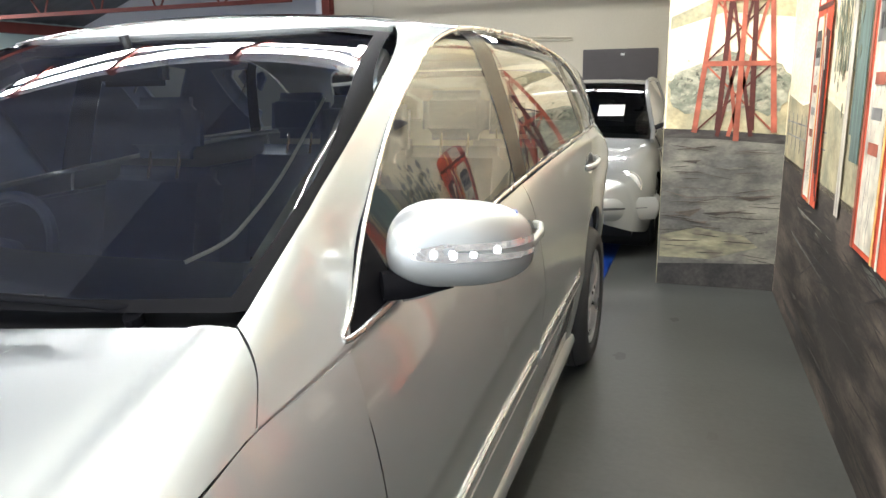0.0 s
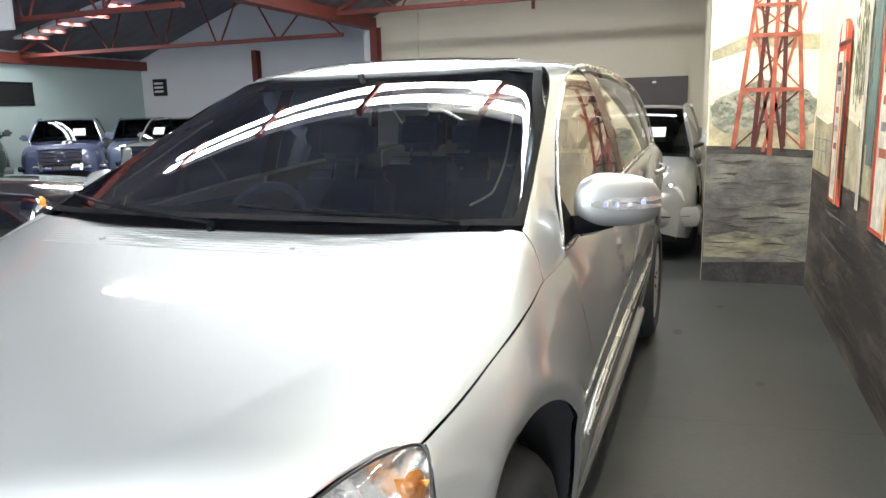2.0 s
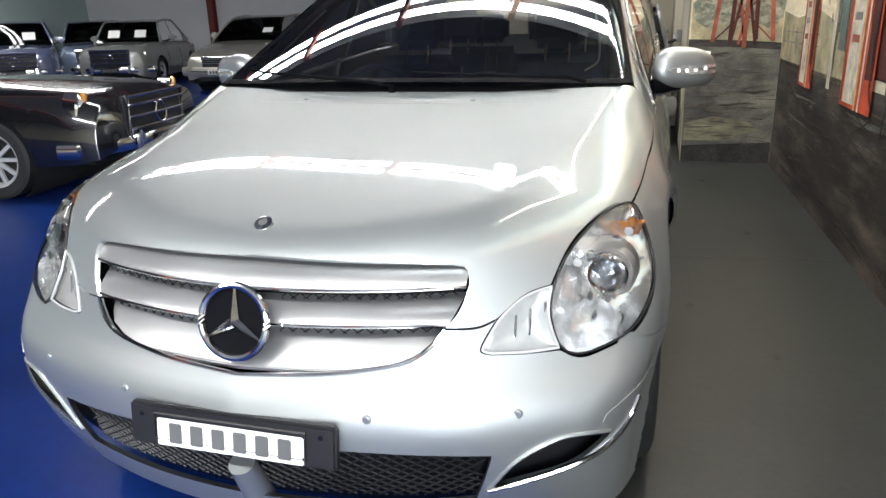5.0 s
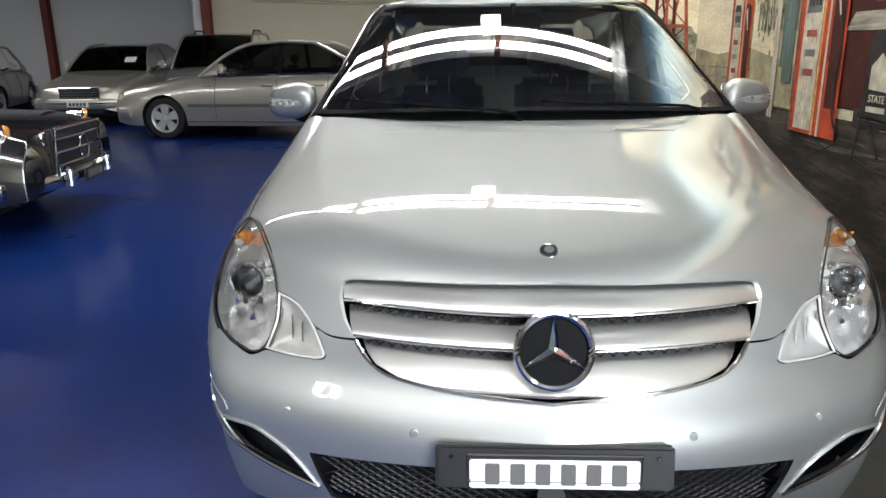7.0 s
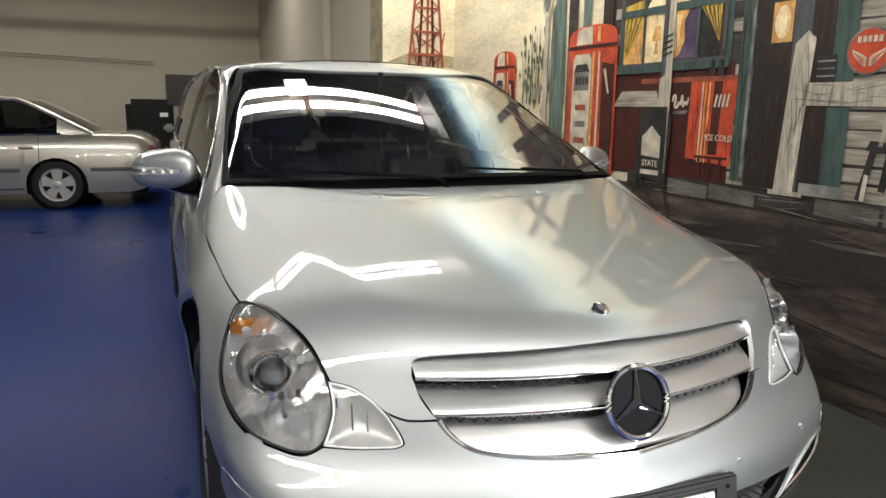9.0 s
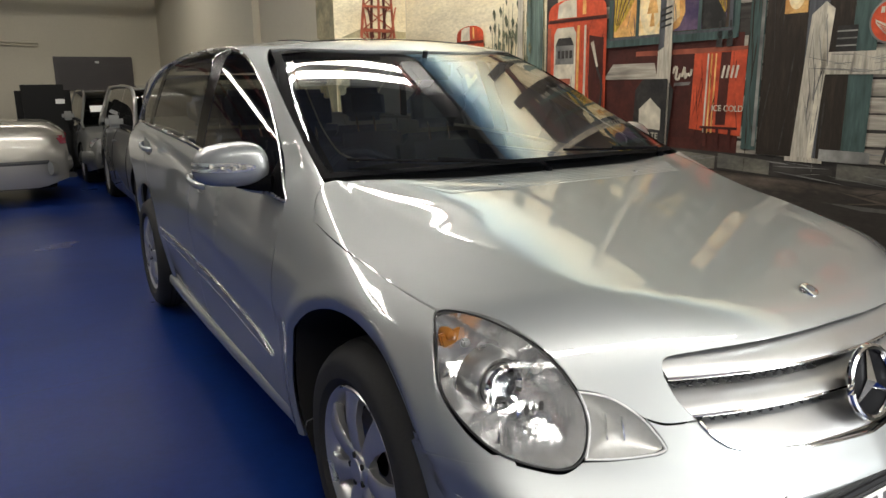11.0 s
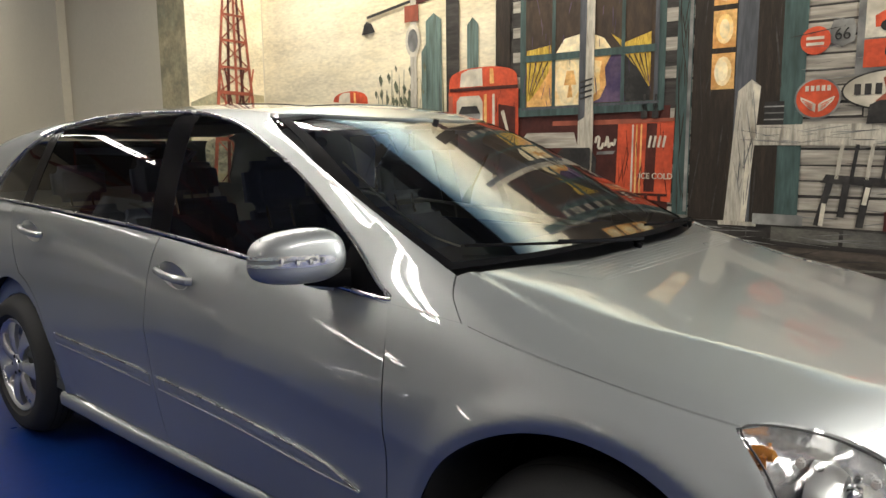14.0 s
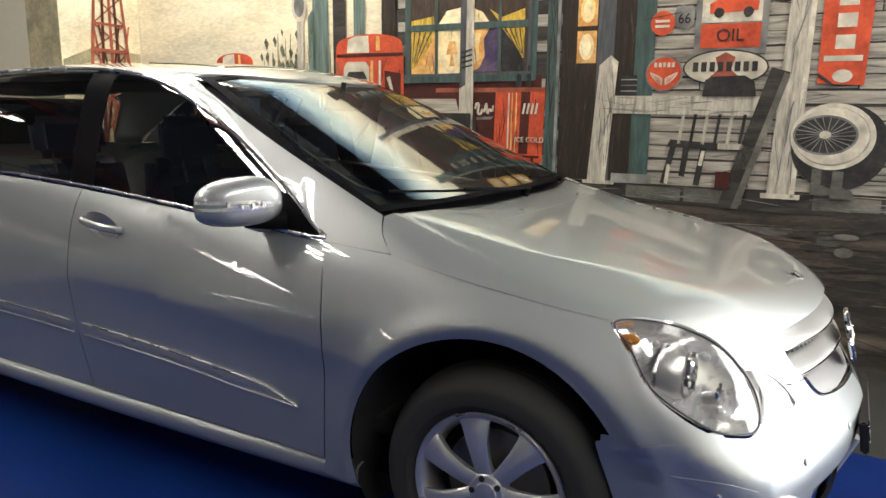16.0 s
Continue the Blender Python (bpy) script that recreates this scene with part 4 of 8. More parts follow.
for pivot, tipx, bend in ((-0.02, -0.70, 0.05), (0.66, 0.06, 0.045)):
    wiper = part("wiper", tube([Vector((pivot, 1.13 + 0.26 * pivot**2, 1.135)), screen_point(pivot + (tipx - pivot) * 0.12, -0.008, 0.018), screen_point(pivot + (tipx - pivot) * 0.5, 0.004, 0.02), screen_point(pivot + (tipx - pivot) * 0.62, 0.01, 0.02)], 0.0055, seg=8, squash=0.6), FRIT, car, "black windscreen wiper")
    part("wiper_blade", tube([screen_point(pivot + (tipx - pivot) * k, -0.006 + 0.03 * k, 0.010) for k in np.linspace(0.18, 1.0, 10)], 0.0045, seg=6), FRIT, wiper)
    part("wiper_cap", rod((pivot, 1.12 + 0.26 * pivot**2, 1.118), (pivot, 1.115 + 0.26 * pivot**2, 1.132), 0.014), FRIT, wiper)
hz = lambda x, y: float(raise_to("top", np.array([[x, y]]), lower_body)[0][2])
vent_edge = [[(-0.57, 1.125, 1.1), (0.57, 1.125, 1.1)], [(0.57, 1.125, 1.1), (0.56, 1.09, 1.1), (0.50, 0.99, 1.09)], [(0.50, 0.99, 1.09), (0.25, 0.98, 1.09), (-0.25, 0.98, 1.09), (-0.50, 0.99, 1.09)], [(-0.50, 0.99, 1.09), (-0.56, 1.09, 1.1), (-0.57, 1.125, 1.1)]]
bonnet_vent = panel("bonnet_vent", vent_edge, "top", SILVER, car, mirror=False, level=0.002, step=0.03, flange=0.004, label="slatted silver air vent on the bonnet")
for k in range(7):
    y0 = 1.0 + 0.0175 * k
    half = 0.495 + 0.010 * k
    pts = [(x, y0, hz(x, y0) + 0.0014) for x in np.linspace(-half, half, 21)]
    part("vent_slat", tube(pts, 0.0015, seg=6), SILVER, bonnet_vent)
for s in (-1, 1):
    part("washer_nozzle", box((s * 0.3 - 0.009, 1.005, hz(0.3, 1.01)), (s * 0.3 + 0.009, 1.022, hz(0.3, 1.01) + 0.007), 0.003), SILVER, car)

# grille
grille_loop = grille_right + [grille_low] + [[(-p[0], p[1], p[2]) for p in run[::-1]] for run in (grille_right + [grille_low])[::-1]]
grille = panel("grille", [[p for p in run] for run in grille_loop], "nose", DARK, car, mirror=False, level=-0.075, step=0.03, flange=0.02, label="satin silver three-bar radiator grille")
face = lambda x, z: float(NOSE(z) + SWEEP(z) * x * x + prow(abs(x), z))
width_at = curve([0.60, 0.622, 0.642, 0.668, 0.71, 0.752, 0.80, 0.86], [0.10, 0.25, 0.37, 0.43, 0.462, 0.484, 0.497, 0.497])
for z_hi, z_lo in ((0.855, 0.790), (0.768, 0.716), (0.696, 0.616)):
    def slat_point(u, v, z_hi=z_hi, z_lo=z_lo):
        z = z_hi + (z_lo - z_hi) * v
        top_drop = 0.0
        x = u * max(0.05, float(width_at(z)) - 0.006)
        if z_lo < 0.65:
            z = max(z, 0.609 + 0.028 * (abs(x) / 0.36) ** 2 if abs(x) < 0.37 else z)
        deep = 0.058 * (1 - v) ** 1.5 + (0.02 * max(0, v - 0.9) / 0.1)
        return x, face(x, z) + 0.002 + deep - 0.004 * math.sin(math.pi * min(v / 0.9, 1)), z - 0.012 * (z_lo > 0.65) * (abs(u) ** 2) * 0.2
    shell_grid("grille_bar", list(np.linspace(-1, 1, 49)), [0, 0.15, 0.3, 0.5, 0.7, 0.82, 0.9, 0.95, 1.0], slat_point, SATIN, grille)
    part("bar_edge", tube([Vector(slat_point(u, 0.93)) + Vector((0, -0.002, 0)) for u in np.linspace(-1, 1, 41)], 0.0045, seg=6), CHROME, grille, "bright edge of the bar")
low_edge = [raise_to("nose", flat("nose", [p]), lower_body, 0.002)[0] for p in spline(grille_low, 6)]
part("grille_lip", tube([tuple(p) for p in low_edge] + [(-p[0], p[1], p[2]) for p in low_edge[::-1][1:]], 0.005, seg=6), CHROME, grille, "polished lower lip")


def lattice(name, lo, hi, keep, depth, parent, pitch=0.03, r=0.0022):
    """Crossing wires behind an opening."""
    bm = bmesh.new()
    z0, z1 = lo[1], hi[1]
    for sgn in (1, -1):
        x = lo[0] - (z1 - z0)
        while x < hi[0] + (z1 - z0):
            run = []
            for t in np.linspace(0, 1, 10):
                px, pz = x + sgn * (t - 0.5) * (z1 - z0) * 1.6, z0 + t * (z1 - z0)
                if keep(px, pz):
                    run.append((px, face(px, pz) + depth, pz))
            if len(run) > 1:
                tube(run, r, bm, seg=4)
            x += pitch
    return part(name, bm, BLACK, parent, smooth=0)


for band in ((0.694, 0.718), (0.766, 0.792)):
    lattice("grille_mesh", (-0.45, band[0]), (0.45, band[1]), lambda x, z: abs(x) < float(width_at(z)) - 0.02 and abs(x) > 0.08, 0.034, grille, r=0.0018)
lattice("intake_mesh", (-0.55, 0.29), (0.55, 0.46), lambda x, z: abs(x) < 0.55 and abs(x) > 0.02, 0.04, car, pitch=0.036, r=0.003)
part("tow_cover", rod((0, -0.075, 0.395), (0, -0.012, 0.26), 0.032, r2=0.036, seg=20), SILVER, car, "rounded silver post below the plate")

# badge on the grille: ring, dark disc, three chrome arms
badge = part("grille_badge", lathe([(0.0, 0.0001), (0.0, 0.078)], "y", 40), BADGE, car, "round dark badge with a chrome ring")
badge.matrix_basis = Matrix.Translation((0, -0.032, 0.733)) @ Matrix.Rotation(radians(-14), 4, "X")
part("badge_ring", tube([(0.082 * math.cos(a), -0.004, 0.082 * math.sin(a)) for a in np.linspace(0, 2 * math.pi, 48, endpoint=False)], 0.0085, closed=True), CHROME, badge)
bm = bmesh.new()
for k in range(3):
    a = math.pi / 2 + k * 2 * math.pi / 3
    c, s = math.cos(a), math.sin(a)
    base = [(-0.013, 0), (0.013, 0), (0.0025, 0.076), (-0.0025, 0.076)]
    q = [bm.verts.new((c * v - s * u, -0.004, s * v + c * u)) for u, v in base]
    r0, r1 = bm.verts.new((0, -0.017, 0)), bm.verts.new((c * 0.076, -0.007, s * 0.076))
    for f in ((q[0], r0, r1, q[3]), (r0, q[1], q[2], r1), (q[3], r1, q[2]), (q[0], q[1], r0)):
        bm.faces.new(f)
part("badge_star", bm, CHROME, badge, smooth=0)
sm = part("bonnet_badge", lathe([(-0.002, 0.024), (0.004, 0.022), (0.006, 0.017), (0.0065, 0.0001)], "z", 28), CHROME, car, "small round chrome bonnet badge")
sm.matrix_basis = Matrix.Translation((0, 0.135, hz(0, 0.135) + 0.002)) @ Matrix.Rotation(radians(30), 4, "X")
part("badge_inlay", lathe([(0.0068, 0.0115), (0.0072, 0.0001)], "z", 24), TRIMGREY, sm)

# number plate
holder = part("plate_holder", box((-0.26, -0.012, -0.05), (0.26, 0.012, 0.05), 0.006), BLACK, car, "black plastic number plate holder")
holder.matrix_basis = Matrix.Translation((0, -0.098, 0.488)) @ Matrix.Rotation(radians(-8), 4, "X")
part("plate_rim", tube([(x, -0.013, z) for x, z in ((-0.19, -0.03), (-0.19, 0.03), (0.19, 0.03), (0.19, -0.03))], 0.004, seg=6, closed=True), BLACK, holder)
pl = part("number_plate", box((-0.185, -0.0165, -0.046), (0.185, -0.011, 0.02), 0.003), WHITE, holder, "white registration plate with dark bars")
for k in range(6):
    x = -0.135 + 0.055 * k
    part("plate_bar", box((x - 0.016, -0.0185, -0.036), (x + 0.016, -0.016, 0.012), 0.002), TRIMGREY, pl, smooth=0)
for s in (-1, 1):
    part("plate_screw", lathe([(-0.013, 0.006), (-0.016, 0.005), (-0.016, 0.0001)], "y", 12, at=(s * 0.225, 0, 0.025)), GLOSSBLACK, holder)
for x in (-0.625, -0.31, 0.31, 0.625):
    y = face(x, 0.538)
    o = part("parking_sensor", lathe([(0.002, 0.011), (-0.004, 0.0105), (-0.006, 0.008), (-0.006, 0.0001)], "y", 16), SILVER, car)
    o.matrix_basis = Matrix.Translation((x, y + 0.004, 0.538))

for s in (-1, 1):
    rim = [(-0.885, 0.21, 0.52), (-0.86, 0.18, 0.47), (-0.80, 0.13, 0.418), (-0.72, 0.09, 0.383), (-0.64, 0.06, 0.358), (-0.558, 0.04, 0.335)]
    edge = raise_to("nose", flat("nose", spline(rim, 5)), lower_body, 0.002)
    part("intake_blade", tube([(-s * p[0], p[1], p[2]) for p in edge], 0.007, seg=8), CHROME, car, "bright edge of the side intake")
    rim = [(-0.82, 0.14, 0.468), (-0.76, 0.1, 0.476), (-0.70, 0.08, 0.467), (-0.62, 0.045, 0.418), (-0.558, 0.04, 0.335)]
    edge = raise_to("nose", flat("nose", spline(rim, 5)), lower_body, 0.001)
    part("intake_edge", tube([(-s * p[0], p[1], p[2]) for p in edge], 0.005, seg=8), SILVER, car)

# small painted cover at each corner of the bumper
cover = [[(-0.925, 0.30, 0.556), (-0.87, 0.20, 0.545), (-0.81, 0.145, 0.515)], [(-0.81, 0.145, 0.515), (-0.80, 0.14, 0.492), (-0.83, 0.16, 0.484)], [(-0.83, 0.16, 0.484), (-0.88, 0.22, 0.505), (-0.925, 0.30, 0.556)]]
panel("bumper_cover", cover, "nose", SILVER, car, level=0.0015, swell=0.003, flange=0.004, step=0.014, gap=0.0)

# head lamps
for s in (-1, 1):
    m = lambda p: (-s * p[0], p[1], p[2])
    unit = panel("headlamp", [[m(p) for p in lamp]], "nose", REFLECTOR, car, mirror=False, level=-0.012, dish=0.05, gap=0.0015, step=0.014, flange=0, label="clear oval headlamp with projector lens")
    panel("lamp_cover", [[m(p) for p in lamp]], "nose", CLEAR, unit, mirror=False, level=0.0, swell=0.008, gap=0.001, step=0.02, flange=0)
    edge = raise_to("nose", outline_2d("nose", [[m(p) for p in lamp]], 0.02, 0.002), lower_body, 0.0015)
    part("lamp_seal", tube([tuple(p) for p in edge], 0.0025, seg=6, closed=True), BLACK, unit)
    c = Vector(m((-0.787, 0.352, 0.775)))
    part("projector_ring", lathe([(0.03, 0.046), (-0.03, 0.05), (-0.036, 0.046), (-0.026, 0.037)], "y", 32, at=c), CHROME, unit)
    part("projector_lens", lathe([(-0.012, 0.038), (-0.026, 0.033), (-0.038, 0.022), (-0.043, 0.0001)], "y", 28, at=c), glass("projector_glass", (0.85, 0.88, 0.92)) if s < 0 else bpy.data.materials["projector_glass"], unit)
    d = Vector(m((-0.765, 0.268, 0.688)))
    part("lower_reflector", lathe([(0.06, 0.012), (0.045, 0.03), (0.02, 0.045), (-0.012, 0.052), (-0.02, 0.056)], "y", 28, at=d), REFLECTOR, unit)
    part("bulb", rod(d + Vector((0, 0.05, 0)), d + Vector((0, 0.0, 0)), 0.010, r2=0.007), CHROME, unit)
    e = Vector(m((-0.836, 0.475, 0.862)))
    part("side_bulb", lathe([(0.02, 0.012), (0.0, 0.016), (-0.02, 0.012), (-0.028, 0.0001)], "y", 16, at=e), AMBER, unit, "amber indicator bulb")
    part("amber_flap", prism([(e.x - 0.028, e.z + 0.004), (e.x + 0.03, e.z + 0.012), (e.x + 0.018, e.z - 0.03), (e.x - 0.018, e.z - 0.032)], e.y - 0.012, e.y + 0.0, "xz", bevel=0.004), AMBER, unit)
    part("projector_shroud", lathe([(0.045, 0.075), (0.0, 0.070), (-0.014, 0.060), (-0.010, 0.050)], "y", 32, at=c), SATIN, unit)
    for k in range(9):
        t0 = k / 8
        foot = Vector(m((-0.872 + 0.10 * t0, 0.42 - 0.15 * t0, 0.79 - 0.13 * t0)))
        part("bezel_rib", tube([foot, foot + Vector(m((0.022, 0.012, -0.002))), foot + Vector(m((0.04, 0.03, 0.004)))], 0.0028, seg=5), CHROME, unit)
    for k in range(5):
        t0 = k / 4
        foot = Vector(m((-0.83 + 0.11 * t0, 0.405 - 0.11 * t0, 0.858 - 0.05 * t0)))
        part("upper_flute", box(foot - Vector((0.010, 0.004, 0.008)), foot + Vector((0.010, 0.012, 0.010)), 0.004), CHROME if k % 2 else LENSGREY, unit)
    dish_rim = [Vector(d) + Vector((0.066 * math.cos(a), 0.012 * math.cos(a) * s, 0.056 * math.sin(a))) for a in np.linspace(math.pi * 0.95, math.pi * 2.05, 14)]
    part("dish_rim", tube(dish_rim, 0.0035, seg=6), CHROME, unit)
    for k in range(4):
        foot = Vector(d) + Vector((-0.03 + 0.02 * k, -0.01, 0.052 + 0.004 * (k % 2)))
        part("bulb_louvre", box(foot - Vector((0.006, 0.004, 0.012)), foot + Vector((0.006, 0.004, 0.010)), 0.003), TRIMGREY if k % 2 else CHROME, unit)
    ind = panel("indicator", [[m(p) for p in run] for run in turn], "nose", LENSGREY, car, mirror=False, level=-0.012, dish=0.03, gap=0.001, step=0.012, flange=0, label="clear front indicator lens")
    panel("indicator_cover", [[m(p) for p in run] for run in turn], "nose", CLEAR, ind, mirror=False, level=0.0, gap=0.001, step=0.02, flange=0, swell=0.004)
    rim_line = raise_to("nose", outline_2d("nose", [[m(p) for p in run] for run in turn], 0.02, 0.001), lower_body, 0.0005)
    part("indicator_rim", tube([tuple(p) for p in rim_line], 0.0032, seg=6, closed=True), LENSGREY, ind)
    for k in range(3):
        part("indicator_rib", tube([Vector(m((-0.66 + 0.03 * k, 0.195 - 0.02 * k, 0.745 - 0.01 * k))), Vector(m((-0.66 + 0.03 * k, 0.185 - 0.02 * k, 0.675)))], 0.003, seg=5), CHROME, ind)

# mirrors
for s in (-1, 1):
    us, vs = np.linspace(0, 2 * math.pi, 40, endpoint=False), np.linspace(-math.pi / 2, math.pi / 2, 22)
    sp = lambda a, p: math.copysign(abs(a) ** p, a)

    def shape(u, v):
        x, z = sp(math.cos(v), 0.55) * sp(math.cos(u), 0.72), sp(math.cos(v), 0.55) * sp(math.sin(u), 0.72)
        y = sp(math.sin(v), 0.9)
        px = 0.118 * x * (1 - 0.06 * z)
        pz = 0.078 * z * (1 - 0.16 * x) - 0.012 * x * (z < 0)
        py = 0.078 * y if y < 0 else 0.03 * y
        return s * (0.977 + px), 1.700 + py + 0.055 * x, 1.150 + pz
    mir = shell_grid("door_mirror", list(us), list(vs), shape, SILVER, car, "silver door mirror with indicator strip", closed=True)
    part("mirror_arm", tube([(s * 0.86, 1.60, 1.085), (s * 0.90, 1.63, 1.085), (s * 0.96, 1.68, 1.095)], 0.028, seg=12, squash=0.7), FRIT, mir)
    part("mirror_foot", tube([(s * 0.875, 1.655, 1.062), (s * 0.905, 1.675, 1.066), (s * 0.945, 1.69, 1.082)], 0.020, seg=10, squash=0.7), SILVER, mir)
    uu, vv = np.linspace(0, 2 * math.pi, 200), np.linspace(-math.pi / 2 + 0.01, 0.12, 110)
    pts = [[shape(u, v) for u in uu] for v in vv]
    verts, faces, cells = [], [], []
    for j in range(len(vv) - 1):
        for i in range(len(uu) - 1):
            q = [pts[j][i], pts[j][i + 1], pts[j + 1][i + 1], pts[j + 1][i]]
            cx, cz = abs(sum(p[0] for p in q)) / 4 - 0.977, sum(p[2] for p in q) / 4 - 1.146
            tall = 0.0165 * math.sqrt(max(0.0, 1 - (max(0.0, 0.02 - cx) / 0.085) ** 2))
            if cx > -0.062 and abs(cz) < tall:
                faces.append(tuple(range(len(verts), len(verts) + 4)))
                verts += [(p[0] + s * 0.002 , p[1] - 0.003, p[2]) for p in q]
                cells.append((cx, q[0]))
    raw("mirror_indicator", verts, faces, REFLECTOR, mir, "clear indicator strip")
    for k in range(4):
        want = -0.025 + 0.033 * k
        p = Vector(min(cells, key=lambda c: (c[0] - want) ** 2 + (c[1][2] - 1.146) ** 2)[1]) + Vector((s * 0.002, -0.005, 0))
        part("indicator_cell", box(p - Vector((0.008, 0.003, 0.008)), p + Vector((0.008, 0.003, 0.008)), 0.003), CHROME, mir)
    glass_pane = part("mirror_glass", box((s * 0.977 - 0.095, 1.728, 1.095), (s * 0.977 + 0.095, 1.733, 1.208), 0.002), CHROME, mir, "mirror glass")

# door handles
for y, z in ((2.44, 1.008), (3.66, 1.082)):
    for s in (-1, 1):
        x = float(side_x(y, z))
        cup = part("door_handle", lathe([(0.0, 0.056), (-0.004, 0.05), (-0.012, 0.03), (-0.014, 0.0001)], "x", 28), SATIN, car, "silver door handle with chrome strip")
        cup.matrix_basis = Matrix.Translation((s * (x + 0.001), y, z)) @ Matrix.Diagonal((s, 1.75, 0.78, 1)) @ Matrix.Rotation(radians(-8 * s), 4, "X")
        bar = part("handle_bar", tube([(s * (x + 0.0), y + 0.105, z + 0.012), (s * (x + 0.02), y + 0.085, z + 0.012), (s * (x + 0.034), y + 0.02, z + 0.006), (s * (x + 0.03), y - 0.06, z - 0.004), (s * (x + 0.012), y - 0.10, z - 0.01), (s * (x - 0.004), y - 0.11, z - 0.012)], 0.014, seg=10, squash=0.8), SILVER, cup)
        bar.matrix_parent_inverse = cup.matrix_basis.inverted()

# wheels
def wheel_at(pos, s):
    w = new("wheel")
    w.parent = car
    w.matrix_basis = Matrix.Translation(pos) @ Matrix.Diagonal((s, 1, 1, 1))
    R, r0 = TYRE, 0.232
    tyre = part("tyre", lathe([(0.20, r0), (0.205, 0.26), (0.20, 0.31), (0.18, 0.347), (0.14, 0.362), (0.115, 0.365), (0.085, 0.362), (0.045, 0.347), (0.018, 0.325), (0.008, 0.30), (0.012, 0.262), (0.03, 0.242), (0.035, 0.232)], "x", 72), RUBBER, w, "black rubber tyre")
    for gx in (0.075, 0.105, 0.135):
        part("tread_groove", lathe([(gx - 0.004, 0.3635 + 0.001), (gx + 0.004, 0.3635 + 0.001)], "x", 48), DARK, tyre)
    rim = part("rim", lathe([(0.2, 0.225), (0.1, 0.2), (0.06, 0.205), (0.04, 0.214), (0.026, 0.226), (0.022, 0.236), (0.028, 0.24)], "x", 72), ALLOY, w, "seven-spoke silver alloy rim")
    bm = bmesh.new()
    for k in range(7):
        a = 2 * math.pi * (k + 0.5) / 7
        rings = []
        for rr, hw, dx, th in ((0.045, 0.026, 0.030, 0.03), (0.09, 0.027, 0.020, 0.028), (0.15, 0.033, 0.018, 0.026), (0.195, 0.043, 0.026, 0.03), (0.222, 0.056, 0.034, 0.03)):
            rings.append([bm.verts.new((px, rr * math.cos(a) - q * math.sin(a), rr * math.sin(a) + q * math.cos(a))) for px, q in ((dx + 0.006, -hw), (dx, -hw * 0.7), (dx - 0.001, hw * 0.7), (dx + 0.006, hw), (dx + th, hw * 0.85), (dx + th, -hw * 0.85))])
        for u, v in zip(rings, rings[1:]):
            for j in range(6):
                bm.faces.new((u[j], u[(j + 1) % 6], v[(j + 1) % 6], v[j]))
    part("spokes", bm, ALLOY, rim, smooth=50)
    part("hub_cap", lathe([(0.06, 0.062), (0.03, 0.06), (0.022, 0.05), (0.021, 0.034), (0.016, 0.032), (0.014, 0.0001)], "x", 32), ALLOY, rim)
    for k in range(5):
        a = 2 * math.pi * k / 5
        part("wheel_bolt", lathe([(0.03, 0.010), (0.018, 0.009), (0.018, 0.0001)], "x", 10, at=(0, 0.044 * math.cos(a), 0.044 * math.sin(a))), DARK, rim)
    part("brake_disc", lathe([(0.10, 0.04), (0.10, 0.165), (0.118, 0.165)], "x", 40), material("brake_steel", (0.2, 0.19, 0.18), rough=0.4, metal=0.8) if "brake_steel" not in bpy.data.materials else bpy.data.materials["brake_steel"], w)
    part("wheel_back", lathe([(0.13, 0.0001), (0.13, 0.225)], "x", 32), DARK, w)
    return w


def liner_point(s, yc, a, x):
    """The wheel arch liner, which starts just behind the edge of the skin."""
    y, z = yc + 0.452 * math.cos(a), 0.372 + 0.452 * math.sin(a)
    return s * (x or abs(float(raise_to("side", np.array([[y, max(z, 0.26)]]), lower_body, -0.014)[0][0]))), y, z


for y in (FRONT_WHEEL, REAR_WHEEL):
    for s in (-1, 1):
        wheel_at((s * 0.938, y, TYRE), -s)
        shell_grid("arch_liner", list(np.linspace(-0.45, math.pi + 0.45, 34)), [0, 0.75, 0.55, 0.50], lambda a, x: liner_point(s, 0.862 if y < 2 else 4.052, a, x), DARK, car)
part("underbody", box((-0.80, 0.45, 0.20), (0.80, 4.55, 0.26)), DARK, car)
# ---------------------------------------------------------------- cabin
def cushion(name, lo, hi, mat, parent, bev=0.04, matrix=None):
    bm = box(lo, hi, 0)
    bmesh.ops.bevel(bm, geom=bm.edges[:], offset=bev, segments=3, affect="EDGES")
    ob = part(name, bm, mat, parent, smooth=60)
    if matrix is not None:
        ob.matrix_basis = matrix
    return ob


part("cabin_floor", box((-0.80, 1.2, 0.40), (0.80, 4.8, 0.45)), DARK, car)
for s in (-1, 1):
    part("door_lining", box((s * 0.84 - 0.02, 1.45, 0.45), (s * 0.84 + 0.02, 4.4, 1.06), 0.01), LEATHER, car)
dash = shell_grid("dashboard", list(np.linspace(-0.80, 0.80, 24)), [0, 0.2, 0.45, 0.7, 0.85, 1.0], lambda x, t: (x, 1.16 + 0.26 * x * x + 0.62 * t * (1 - 0.25 * x * x) , 1.10 - 0.02 * (2 * t - 1) ** 2 - 0.25 * max(0, t - 0.84) / 0.16 + (0.03 * math.exp(-((x + 0.38) / 0.17) ** 2 - ((t - 0.75) / 0.12) ** 2))), DASH, car, "dark dashboard")
part("dash_face", box((-0.8, 1.66, 0.45), (0.8, 1.76, 0.9), 0.03), DASH, dash)
wheel_m = Matrix.Translation((-0.38, 1.86, 0.985)) @ Matrix.Rotation(radians(62), 4, "X")
